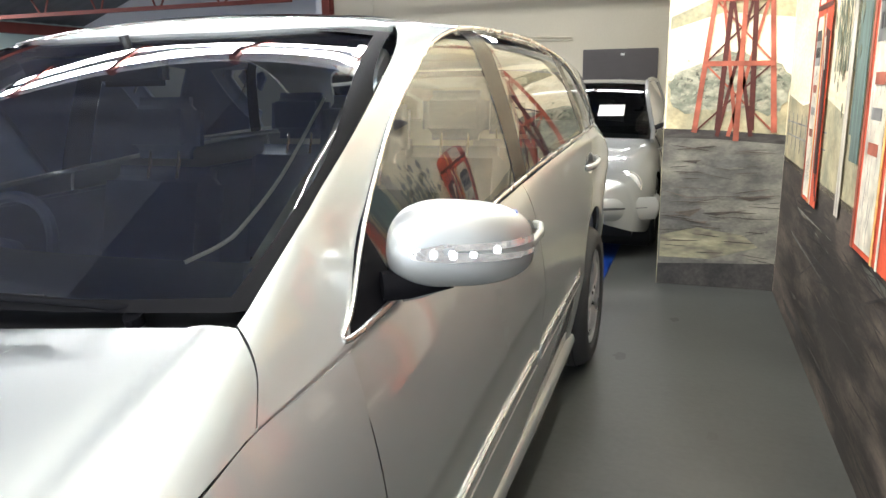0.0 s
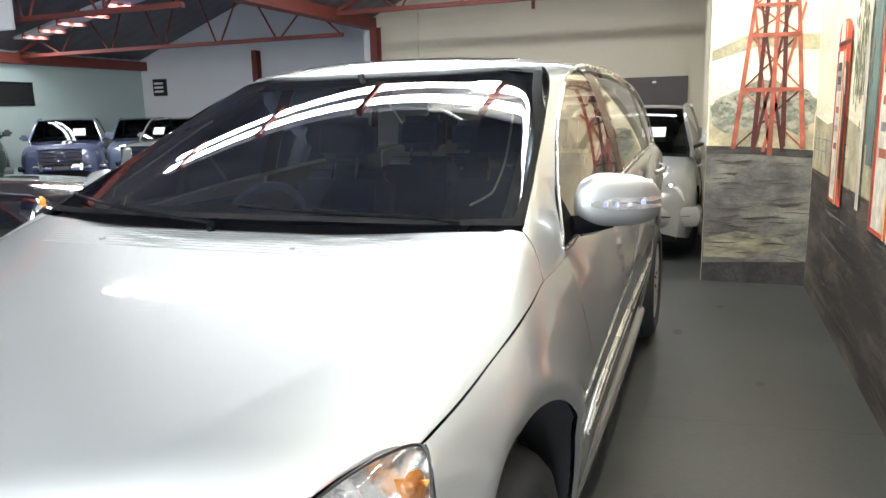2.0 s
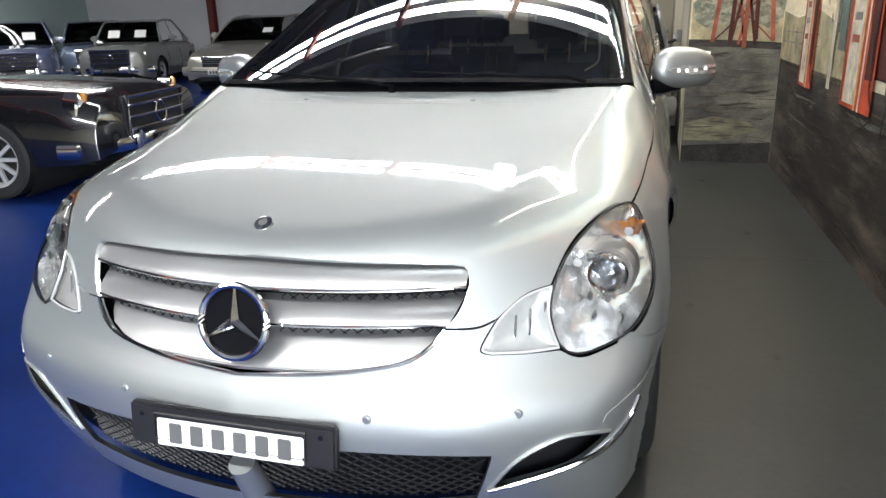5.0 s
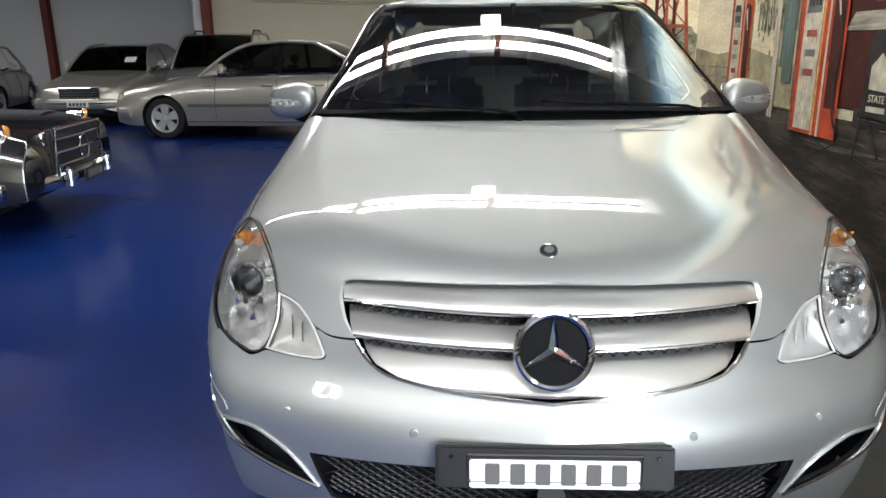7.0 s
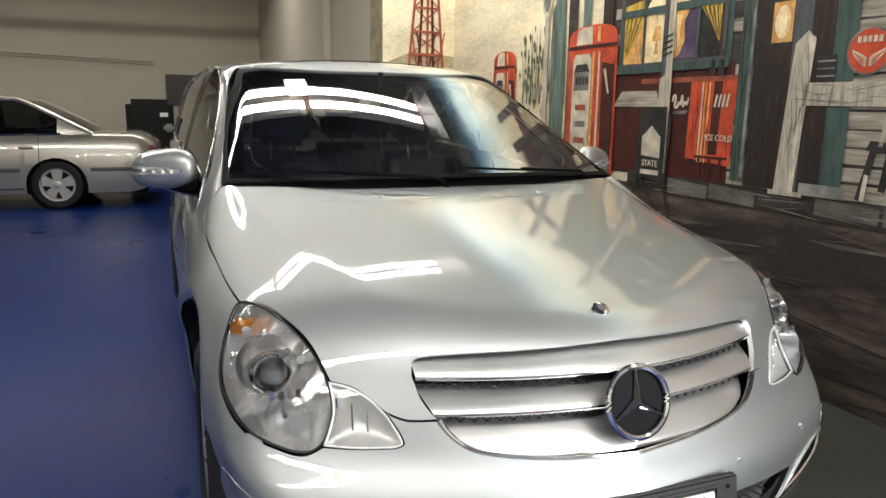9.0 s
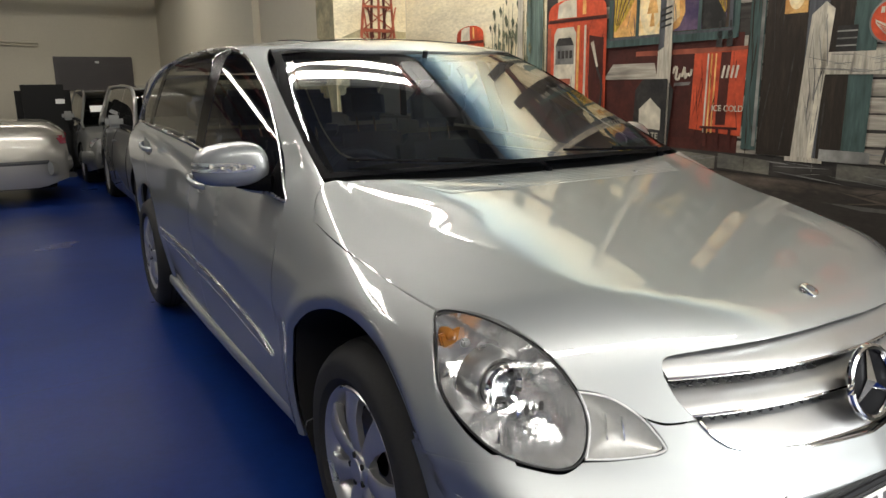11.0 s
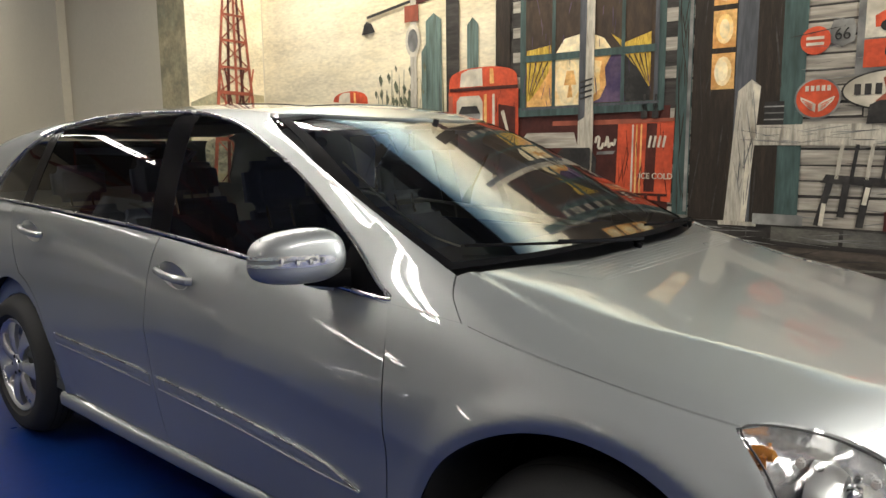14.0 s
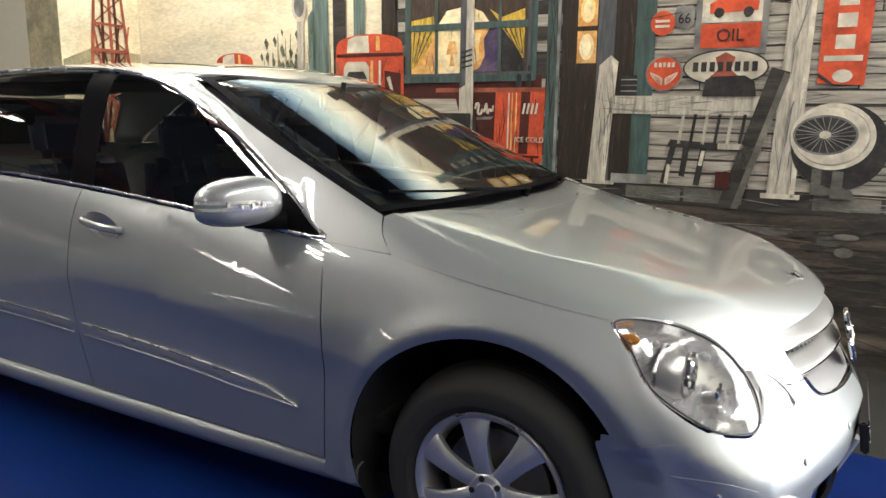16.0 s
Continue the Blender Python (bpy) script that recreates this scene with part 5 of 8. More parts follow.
steer = part("steering_wheel", tube([(0.185 * math.cos(a), 0.185 * math.sin(a), 0) for a in np.linspace(0, 2 * math.pi, 40, endpoint=False)], 0.016, closed=True), LEATHER, car, "dark leather steering wheel")
steer.matrix_basis = wheel_m
part("wheel_boss", lathe([(-0.03, 0.07), (0.01, 0.065), (0.02, 0.04), (0.022, 0.0001)], "z", 20), LEATHER, steer)
for a in (0, 180, 270):
    c, d = math.cos(radians(a)), math.sin(radians(a))
    part("wheel_spoke", rod((0.05 * c, 0.05 * d, 0), (0.18 * c, 0.18 * d, 0), 0.014), SATIN, steer)


def seat(x, y, top=1.13, w=0.25):
    st = new("seat")
    st.parent = car
    st.matrix_basis = Matrix.Translation((x, y, 0))
    cushion("seat_cushion", (-w, -0.28, 0.45), (w, 0.25, 0.64), LEATHER, st, 0.05)
    cushion("seat_back", (-w, -0.07, -0.02), (w, 0.09, top - 0.58), LEATHER, st, 0.06, Matrix.Translation((0, 0.27, 0.6)) @ Matrix.Rotation(radians(-14), 4, "X"))
    hx = 0.15
    cushion("headrest", (-hx, -0.05, 0), (hx, 0.06, 0.21), LEATHER, st, 0.045, Matrix.Translation((0, 0.41, top + 0.03)) @ Matrix.Rotation(radians(-8), 4, "X"))
    for k in (-1, 1):
        part("headrest_post", rod((k * 0.06, 0.385, top - 0.04), (k * 0.06, 0.415, top + 0.06), 0.007), CHROME, st)
    return st


for x in (-0.38, 0.38):
    for y in (2.14, 3.06, 3.98):
        seat(x, y, 1.16 if y < 3.5 else 1.12)
part("console", box((-0.12, 1.7, 0.45), (0.12, 2.6, 0.80), 0.03), LEATHER, car)
part("headliner", box((-0.58, 2.25, 1.545), (0.58, 4.3, 1.555), 0.004), TRIMGREY, car)
rv = part("rear_view_mirror", box((-0.125, -0.02, -0.04), (0.125, 0.015, 0.04), 0.014), BLACK, car, "interior rear-view mirror")
rv.matrix_basis = Matrix.Translation((0.0, 2.02, 1.475)) @ Matrix.Rotation(radians(-10), 4, "Z")
part("mirror_stem", rod((0, 0, 0.02), (0, -0.02, 0.085), 0.012), BLACK, rv)
for s in (-1, 1):
    part("sun_visor", box((s * 0.34 - 0.2, 2.16, 1.525), (s * 0.34 + 0.2, 2.32, 1.54), 0.006), TRIMGREY, car)
    # white tube paints in the light that the lining's edge catches
    part("pillar_glint", tube(spline([(s * 0.625, 1.385, 1.165), (s * 0.66, 1.43, 1.185), (s * 0.668, 1.48, 1.205), (s * 0.655, 1.63, 1.27), (s * 0.62, 1.83, 1.37), (s * 0.605, 1.90, 1.402)], 5), 0.0035, seg=6), WHITE, car, "white line where the edge of the pillar lining catches light")
    part("pillar_lining", tube([(s * 0.74, 1.42, 1.13), (s * 0.70, 1.78, 1.30), (s * 0.60, 2.2, 1.49)], 0.035, seg=8), TRIMGREY, car)
# ---------------------------------------------------------------- the other cars
SILVER_WARM = car_paint("champagne_paint", (0.52, 0.50, 0.44), 0.7, 0.36)
SILVER_COOL = car_paint("pale_silver_paint", (0.27, 0.275, 0.27), 0.6, 0.4)
BLACKPAINT = car_paint("black_paint", (0.006, 0.006, 0.007), 0.0, 0.2)
BLUEGREY = car_paint("blue_grey_paint", (0.07, 0.09, 0.17), 0.2, 0.4)
ICEBLUE = car_paint("silver_blue_paint", (0.13, 0.17, 0.25), 0.3, 0.4)
BONE = car_paint("grey_green_paint", (0.22, 0.23, 0.22), 0.2, 0.4)
DARKGREEN = car_paint("dark_green_paint", (0.012, 0.03, 0.02), 0.0, 0.4)
CABINGLASS = glass("cabin_glass", (0.22, 0.24, 0.23))
TAILRED = material("red_lens", (0.25, 0.012, 0.01), rough=0.15, coat=1.0, vary=0.1)
PAPER = material("paper", (0.82, 0.82, 0.80), rough=0.8, vary=0.03, scale=12)
PALEHIDE = material("cream_leather", (0.48, 0.42, 0.33), rough=0.55, vary=0.12, bump=0.0006, fine=150)
REDCARPET = material("dark_red_carpet", (0.08, 0.012, 0.012), rough=0.9, vary=0.2)
PROFILE = curve([0.0, 0.14, 0.3, 0.5, 0.66, 0.8, 0.9, 0.955], [0.86, 0.925, 0.975, 1.0, 0.995, 0.965, 0.925, 0.885])


def road_wheel(r, width, kind):
    """Tyre and rim round the x axis, outer face towards +x, as shared meshes."""
    h = width / 2
    made = []
    bm = lathe([(-h * 0.8, r * 0.66), (-h, r * 0.74), (-h, r * 0.92), (-h * 0.82, r), (h * 0.82, r), (h, r * 0.92), (h, r * 0.74), (h * 0.8, r * 0.66)], "x", 40)
    made.append(("tyre", bm, RUBBER))
    bm = lathe([(-h * 0.8, r * 0.6), (h * 0.62, r * 0.60), (h * 0.86, r * 0.665), (h * 0.9, r * 0.70), (h * 0.7, r * 0.69)], "x", 40)
    made.append(("rim", bm, WALLALLOY))
    bm = lathe([(h * 0.25, r * 0.62), (h * 0.22, r * 0.1), (h * 0.22, 0.001)], "x", 32)
    made.append(("brake_disc", bm, DARK if kind != "steel" else WALLALLOY))
    bm = bmesh.new()
    if kind == "five":
        for k in range(5):
            a = 2 * math.pi * k / 5 + math.pi / 2
            c, s = math.cos(a), math.sin(a)
            pts = [(-0.13, 0.12), (-0.17, 0.30), (-0.235, 0.64), (0.235, 0.64), (0.17, 0.30), (0.13, 0.12)]
            prism([(r * (c * v - s * u), r * (s * v + c * u)) for u, v in pts], h * 0.45, h * 0.74, "yz", bm)
    elif kind == "many":
        for k in range(10):
            a = 2 * math.pi * k / 10
            c, s = math.cos(a), math.sin(a)
            pts = [(-0.05, 0.12), (-0.045, 0.63), (0.045, 0.63), (0.05, 0.12)]
            prism([(r * (c * v - s * u), r * (s * v + c * u)) for u, v in pts], h * 0.45, h * 0.7, "yz", bm)
    else:
        lathe([(h * 0.5, r * 0.60), (h * 0.8, r * 0.45), (h * 0.72, r * 0.3), (h * 0.9, r * 0.2), (h * 0.95, 0.001)], "x", 32, bm)
    lathe([(h * 0.4, r * 0.17), (h * 0.78, r * 0.16), (h * 0.86, r * 0.10), (h * 0.88, 0.001)], "x", 20, bm)
    made.append(("rim_face", bm, WALLALLOY if kind != "steel" else CHROME))
    return made


def fit_wheels(owner, axles, track, r, width, kind):
    made = road_wheel(r, width, kind)
    first = None
    for y in axles:
        for s in (1, -1):
            wheel = new("wheel")
            wheel.parent = owner
            wheel.empty_display_size = 0.1
            wheel.matrix_basis = Matrix.Translation((s * track, y, r)) @ (Matrix() if s > 0 else Matrix.Rotation(math.pi, 4, "Z"))
            if first is None:
                first = [part(n, bm, mat, wheel) for n, bm, mat in made]
            else:
                for o in first:
                    twin = new(o.name.split(".")[0], o.data)
                    twin.parent = wheel


def motor_car(name, label, at, paint, L, W, axles, deck, cabin, r=0.31, sill=0.2, rims="five", lamps="wide", grille="bars", plan=None, windows=None, papers=(), bumper=None,
              mirrors=True, moulding=None, rack=False, inside=TRIMGREY, seams=(), plate=True, open_top=False, crown=0.03, group="", roof_paint=None):
    """A whole car, nose at y = 0 and facing -y. deck: (y, height) of bonnet, belt and boot. cabin: screen base, roof front, roof rear, rear screen base, roof height, roof half-width."""
    t = thing(name, label, "car", at, group)
    half = W / 2
    deck_y, deck_h = (np.array(v) for v in zip(*deck))
    deck_z = lambda y: np.mean([np.interp(np.asarray(y) + d, deck_y, deck_h) for d in (-0.09, -0.045, 0.0, 0.045, 0.09)], axis=0)
    wide = curve(*zip(*(plan or ((0, 0.80), (0.12, 0.88), (0.45, 0.97), (1.1, 1.0), (L - 1.1, 1.0), (L - 0.4, 0.96), (L - 0.1, 0.88), (L, 0.82)))))
    arch = r * 1.17

    def side_at(y, z):
        return half * float(wide(y)) * float(PROFILE(min(z / float(deck_z(y)), 0.955)))

    def low_at(y):
        z = sill + 0.05 * max(0, 1 - y / 0.25) + 0.1 * max(0, 1 - (L - y) / 0.3)
        for a in axles:
            if abs(y - a) < arch:
                z = max(z, r + math.sqrt(arch**2 - (y - a) ** 2) * 0.98)
        return z
    ys = sorted(set([0.0, 0.03, 0.07, 0.12] + [float(v) for v in np.linspace(0.2, L - 0.15, 46)] + [L - 0.07, L - 0.03, L] + [a + arch * k for a in axles for k in (-1.002, -0.998, -0.95, -0.85, -0.7, -0.4, 0, 0.4, 0.7, 0.85, 0.95, 0.998, 1.002)]))
    verts, rows = [], []
    for y in ys:
        top, low = float(deck_z(y)), low_at(y)
        zs = [low + (top * 0.955 - low) * k for k in (0, 0.08, 0.2, 0.35, 0.5, 0.65, 0.78, 0.88, 0.95, 1.0)]
        line = [(side_at(y, z), y, z) for z in zs]
        edge = line[-1][0]
        line += [(edge * c, y, top * 0.955 + (top * 0.045 + crown * (1 - c * c)) * min(1, (1 - c) * 9) ** 0.6) for c in (0.985, 0.95, 0.88, 0.7, 0.45, 0.2, 0)]
        line += [(-p[0], p[1], p[2]) for p in line[-2::-1]]
        rows.append(len(line))
        verts += line
    n = rows[0]
    faces = [(j * n + i, j * n + i + 1, (j + 1) * n + i + 1, (j + 1) * n + i) for j in range(len(ys) - 1) for i in range(n - 1)]
    if open_top:
        lo_y, hi_y = cabin[0] + 0.15, cabin[3]
        faces = [f for f in faces if not (lo_y < verts[f[0]][1] < hi_y and abs(verts[f[0]][0]) < half * 0.86 and abs(verts[f[1]][0]) < half * 0.86 and verts[f[0]][2] > 0.6 * float(deck_z(verts[f[0]][1])))]
    for j, y, push in ((0, 0.0, -0.03), (len(ys) - 1, L, 0.03)):
        c = len(verts)
        verts.append((0, y + push, float(deck_z(y)) * 0.62))
        faces += [(j * n + i, j * n + i + 1, c) if j else (j * n + i + 1, j * n + i, c) for i in range(n - 1)]
    raw("body", verts, faces, paint, t)
    part("underbody", box((-half * 0.78, 0.15, sill - 0.02), (half * 0.78, L - 0.15, 0.5)), DARK, t, smooth=0)
    for a in axles:
        part("wheel_arch", lathe([(-half * 0.93, arch - 0.01), (half * 0.93, arch - 0.01)], "x", 32, at=(0, a, r)), DARK, t)
    fit_wheels(t, axles, half - 0.12, r, 0.2, rims)
    front = lambda x: 0.0 + 0.30 * (abs(x) / half) ** 2.4 - 0.02
    # cabin
    ya, yb, yc, yd, zr, wr = cabin
    zb = float(deck_z((ya + yd) / 2))
    wb = half * 0.88
    prof = [(ya, float(deck_z(ya)) - 0.01), (ya + (yb - ya) * 0.55, zb + (zr - zb) * 0.60), (yb, zr - 0.035), (yb + 0.3, zr - 0.004), ((yb + yc) / 2, zr + 0.012), (yc - 0.25, zr - 0.006), (yc, zr - 0.05), (yd, float(deck_z(yd)) - 0.01)]
    line = np.array([tuple(p) for p in spline([(p[0], p[1], 0) for p in prof], 7)])[:, :2]
    top_w = lambda z: wb + (wr - wb) * min(max((z - zb) / (zr - zb), 0), 1.05)

    def sheet(nm, y0, y1, mat, inset=0.0, out=0.0, lab=""):
        sel = [(y, float(np.interp(y, line[:, 0], line[:, 1]))) for y in np.linspace(y0, y1, 12)]
        us = np.linspace(-1, 1, 15)
        return raw(nm, [(u * (top_w(z) - inset), y - 0.05 * (1 - u * u) * (1 if y < (yb + yc) / 2 - 0.2 else -1 if y > (yb + yc) / 2 + 0.2 else 0) * (zr - z > 0.02), z + out + 0.02 * (1 - u * u)) for y, z in sel for u in us],
                   [(j * 15 + i, j * 15 + i + 1, (j + 1) * 15 + i + 1, (j + 1) * 15 + i) for j in range(11) for i in range(14)], mat, t, lab)
    sheet("windscreen", ya + 0.02, yb, CABINGLASS, 0.02)
    if not open_top:
        sheet("roof", yb, yc, roof_paint or paint)
        sheet("rear_window", yc, yd - 0.02, CABINGLASS, 0.02)
        y1, y2 = windows or (ya + 0.25, yc)
        for s in (1, -1):
            for nm, a, b, mat in (("side_window", y1, (y1 + y2) / 2 - 0.03, CABINGLASS), ("door_pillar", (y1 + y2) / 2 - 0.03, (y1 + y2) / 2 + 0.03, GLOSSBLACK), ("side_window", (y1 + y2) / 2 + 0.03, y2, CABINGLASS), ("rear_pillar", y2, yd - 0.01, paint), ("front_pillar", ya + 0.01, y1, paint)):
                if b - a < 0.02:
                    continue
                v = []
                for y in np.linspace(a, b, 12):
                    z1 = float(np.interp(y, line[:, 0], line[:, 1]))
                    z0 = min(float(deck_z(y)) - 0.02, z1)
                    v += [(s * (top_w(z0 + (z1 - z0) * k) + 0.012 * math.sin(math.pi * k)), y, z0 + (z1 - z0) * k) for k in (0, 0.35, 0.7, 1.0)]
                raw(nm, v, [(4 * i + k, 4 * i + k + 1, 4 * i + 5 + k, 4 * i + 4 + k) for i in range(11) for k in range(3)], mat, t)
            rail = [(s * (top_w(z) + 0.002), y, z) for y, z in line]
            part("roof_rail", tube(rail, 0.027, seg=8, squash=0.8), roof_paint or paint, t)
            belt = [(s * (top_w(float(deck_z(y))) + 0.016), y, float(deck_z(y)) - 0.002) for y in np.linspace(y1 - 0.1, y2 + 0.05, 12)]
            part("belt_trim", tube(belt, 0.011, seg=6), CHROME, t)
            if rack:
                part("roof_rack", tube([(s * (wr - 0.08), y, zr + (0.07 if 0.1 < k < 0.9 else 0.0)) for k, y in zip(np.linspace(0, 1, 12), np.linspace(yb + 0.3, yc - 0.1, 12))], 0.018, seg=6), BLACK, t)
    else:
        rail = [(s * (top_w(z) + 0.002), y, z) for s, seq in ((1, line), (-1, line[::-1])) for y, z in seq if y <= yb + 0.001]
        part("screen_frame", tube(rail, 0.02, seg=8), CHROME, t, "chrome windscreen frame")
        part("cabin_tub", box((-half * 0.80, ya + 0.2, 0.35), (half * 0.80, yd, 0.42)), REDCARPET, t, smooth=0)
        part("dashboard", box((-half * 0.82, ya + 0.12, 0.55), (half * 0.82, ya + 0.35, float(deck_z(ya)) - 0.02), 0.04), BLACK, t)
        for s in (1, -1):
            part("door_lining", box((s * half * 0.82 - 0.03, ya + 0.3, 0.4), (s * half * 0.82 + 0.03, yd - 0.05, zb + 0.012), 0.02), inside, t, "cream leather door lining")
    if not open_top:
        # dark slab at belt height stands for the dim, unbuilt cabin below
        part("cabin_dark_slab", box((-wb + 0.05, ya + 0.15, zb - 0.05), (wb - 0.05, yd - 0.1, zb + crown + 0.012), 0.01), DARK, t, smooth=0)
    for y in (ya + 1.05, ya + 1.95):
        if y > yd - 0.35:
            continue
        for x in (-0.36, 0.36):
            st = part("seat", box((x - 0.24, y, 0.5), (x + 0.24, y + 0.16, zb + 0.10), 0.05), inside, t)
            part("headrest", box((x - 0.13, y + 0.06, zb + 0.12), (x + 0.13, y + 0.15, zb + 0.28), 0.035), inside, st)
            if open_top:
                part("seat_cushion", box((x - 0.24, y - 0.45, 0.42), (x + 0.24, y, 0.62), 0.05), inside, st)
    if mirrors:
        for s in (1, -1):
            mr = part("door_mirror", box((s * (half + 0.06) - 0.09, ya + 0.38, zb + 0.02), (s * (half + 0.06) + 0.09, ya + 0.50, zb + 0.16), 0.04), paint, t)
            part("mirror_foot", rod((s * (wb - 0.02), ya + 0.46, zb), (s * (half + 0.02), ya + 0.45, zb + 0.06), 0.022), BLACK, mr)
    # nose
    zh = float(deck_z(0.25)) * 0.80
    if lamps == "wide":
        for s in (1, -1):
            lampa = part("headlamp", lathe([(0.05, 0.17), (0.0, 0.16), (-0.05, 0.12), (-0.07, 0.0001)], "y", 24), REFLECTOR, t, "clear wrap-round headlamp")
            lampa.matrix_basis = Matrix.Translation((s * half * 0.70, front(half * 0.70) + 0.09, zh)) @ Matrix.Rotation(s * radians(22), 4, "Z") @ Matrix.Rotation(s * radians(8), 4, "Y") @ Matrix.Diagonal((1.25, 1, 0.52, 1))
            part("lamp_unit", lathe([(-0.045, 0.055), (-0.075, 0.05), (-0.068, 0.03), (-0.07, 0.0001)], "y", 18, at=(0.04, 0, 0)), CHROME, lampa)
            part("lamp_unit", lathe([(-0.045, 0.05), (-0.078, 0.045), (-0.07, 0.0001)], "y", 18, at=(-0.08, 0, 0)), CHROME, lampa)
            part("lamp_seal", tube([(0.165 * math.cos(a), 0.0, 0.165 * math.sin(a)) for a in np.linspace(0, 2 * math.pi, 28, endpoint=False)], 0.008, seg=5, closed=True), BLACK, lampa)
    elif lamps == "twin":
        for s in (1, -1):
            for k, (dx, rr) in enumerate(((0.72, 0.105), (0.50, 0.075))):
                x = half * dx
                lampa = part("headlamp", lathe([(0.06, rr * 1.1), (-0.02, rr * 1.05), (-0.035, rr * 0.9), (-0.05, rr * 0.5), (-0.054, 0.0001)], "y", 24), REFLECTOR, t, "round clear headlamp")
                lampa.matrix_basis = Matrix.Translation((s * x, front(x) + 0.03, zh)) @ Matrix.Rotation(s * radians(12 * dx), 4, "Z")
                part("lamp_ring", tube([(rr * 1.06 * math.cos(a), -0.02, rr * 1.06 * math.sin(a)) for a in np.linspace(0, 2 * math.pi, 24, endpoint=False)], 0.008, seg=6, closed=True), paint if k else CHROME, lampa)
    elif lamps == "stacked":
        for s in (1, -1):
            x = half * 0.80
            bez = part("headlamp", lathe([(0.10, 0.135), (-0.02, 0.13), (-0.035, 0.115), (-0.01, 0.10), (0.0, 0.0001)], "y", 28), CHROME, t, "tall chrome bezel with two stacked lamps")
            bez.matrix_basis = Matrix.Translation((s * x, front(x) + 0.02, zh - 0.02)) @ Matrix.Rotation(s * radians(6), 4, "Z") @ Matrix.Diagonal((0.88, 1, 1.7, 1))
            for dz in (-0.055, 0.055):
                part("lamp_glass", lathe([(-0.012, 0.085), (-0.04, 0.07), (-0.055, 0.0001)], "y", 20), REFLECTOR, bez).matrix_basis = Matrix.Translation((0, 0, dz)) @ Matrix.Diagonal((1, 1, 0.56, 1))
            part("amber_lens", lathe([(-0.02, 0.03), (-0.05, 0.02), (-0.054, 0.0001)], "y", 12, at=(0, 0, 0.105)), AMBER, bez)
    zg = zh - 0.02
    if grille == "bars":
        gw = half * 0.40
        g = part("grille", box((-gw, front(0) - 0.025, zg - 0.10), (gw, front(0) + 0.08, zg + 0.10), 0.015), BLACK, t, "dark slatted grille")
        for k in range(4):
            part("grille_slat", box((-gw + 0.02, front(0) - 0.036, zg - 0.075 + 0.045 * k), (gw - 0.02, front(0) - 0.02, zg - 0.06 + 0.045 * k), 0.004), CHROME if k % 2 else TRIMGREY, g, smooth=0)
        part("grille_surround", tube([(-gw, front(0) - 0.03, zg + 0.1), (gw, front(0) - 0.03, zg + 0.1), (gw * 0.86, front(0) - 0.03, zg - 0.1), (-gw * 0.86, front(0) - 0.03, zg - 0.1)], 0.011, seg=6, closed=True), CHROME, g)
    elif grille == "classic":
        gw = half * 0.50
        g = part("grille", box((-gw, front(0) - 0.03, zg - 0.19), (gw, front(0) + 0.1, zg + 0.15), 0.02), BLACK, t, "black grille with bright bars")
        for k in range(3):
            part("grille_bar", tube([(x, front(0) - 0.045 - 0.02 * (1 - (x / gw) ** 2), zg - 0.12 + 0.10 * k) for x in np.linspace(-gw, gw, 9)], 0.013, seg=8), CHROME, g)
        part("grille_surround", tube([(-gw, front(0) - 0.04, zg + 0.15), (gw, front(0) - 0.04, zg + 0.15), (gw, front(0) - 0.04, zg - 0.19), (-gw, front(0) - 0.04, zg - 0.19)], 0.018, seg=8, closed=True), CHROME, g)
        part("grille_badge", tube([(0.09 * math.cos(a), front(0) - 0.075, zg + 0.09 * math.sin(a) - 0.02) for a in np.linspace(0, 2 * math.pi, 24, endpoint=False)], 0.009, seg=6, closed=True), CHROME, g)
    bm_mat = bumper or paint
    zbp = 0.42 if bumper is not CHROME else 0.40
    run = [(x, (front(x) - 0.075) if abs(x) < half * 0.93 else 0.16 + 0.16 * (abs(x) > half * 0.99), zbp) for x in ([-half * 1.0, -half * 0.985] + [float(v) for v in np.linspace(-half * 0.92, half * 0.92, 15)] + [half * 0.985, half * 1.0])]
    bp = part("front_bumper", tube(run, 0.095 if bm_mat is not CHROME else 0.06, seg=10, squash=0.45), bm_mat, t, "chrome front bumper" if bm_mat is CHROME else "")
    if bm_mat is not CHROME:
        part("bumper_strip", tube([(p[0], p[1] - 0.035, p[2] + 0.01) for p in run[2:-2]], 0.014, seg=6), BLACK, bp)
        part("air_intake", box((-half * 0.5, front(0) - 0.07, 0.245), (half * 0.5, front(0) + 0.1, 0.33), 0.015), BLACK, t)
    else:
        for s in (1, -1):
            part("overrider", box((s * 0.4 - 0.03, front(0.4) - 0.16, 0.33), (s * 0.4 + 0.03, front(0.4) - 0.08, 0.50), 0.02), CHROME, bp)
    if plate:
        p = part("number_plate", box((-0.19, front(0) - 0.135, zbp - 0.05), (0.19, front(0) - 0.118, zbp + 0.05), 0.004), WHITE if bumper is not CHROME else BLACK, t, "registration plate with plain bars")
        for k in range(5):
            part("plate_bar", box((-0.15 + 0.064 * k, front(0) - 0.139, zbp - 0.03), (-0.106 + 0.064 * k, front(0) - 0.134, zbp + 0.03)), TRIMGREY, p, smooth=0)
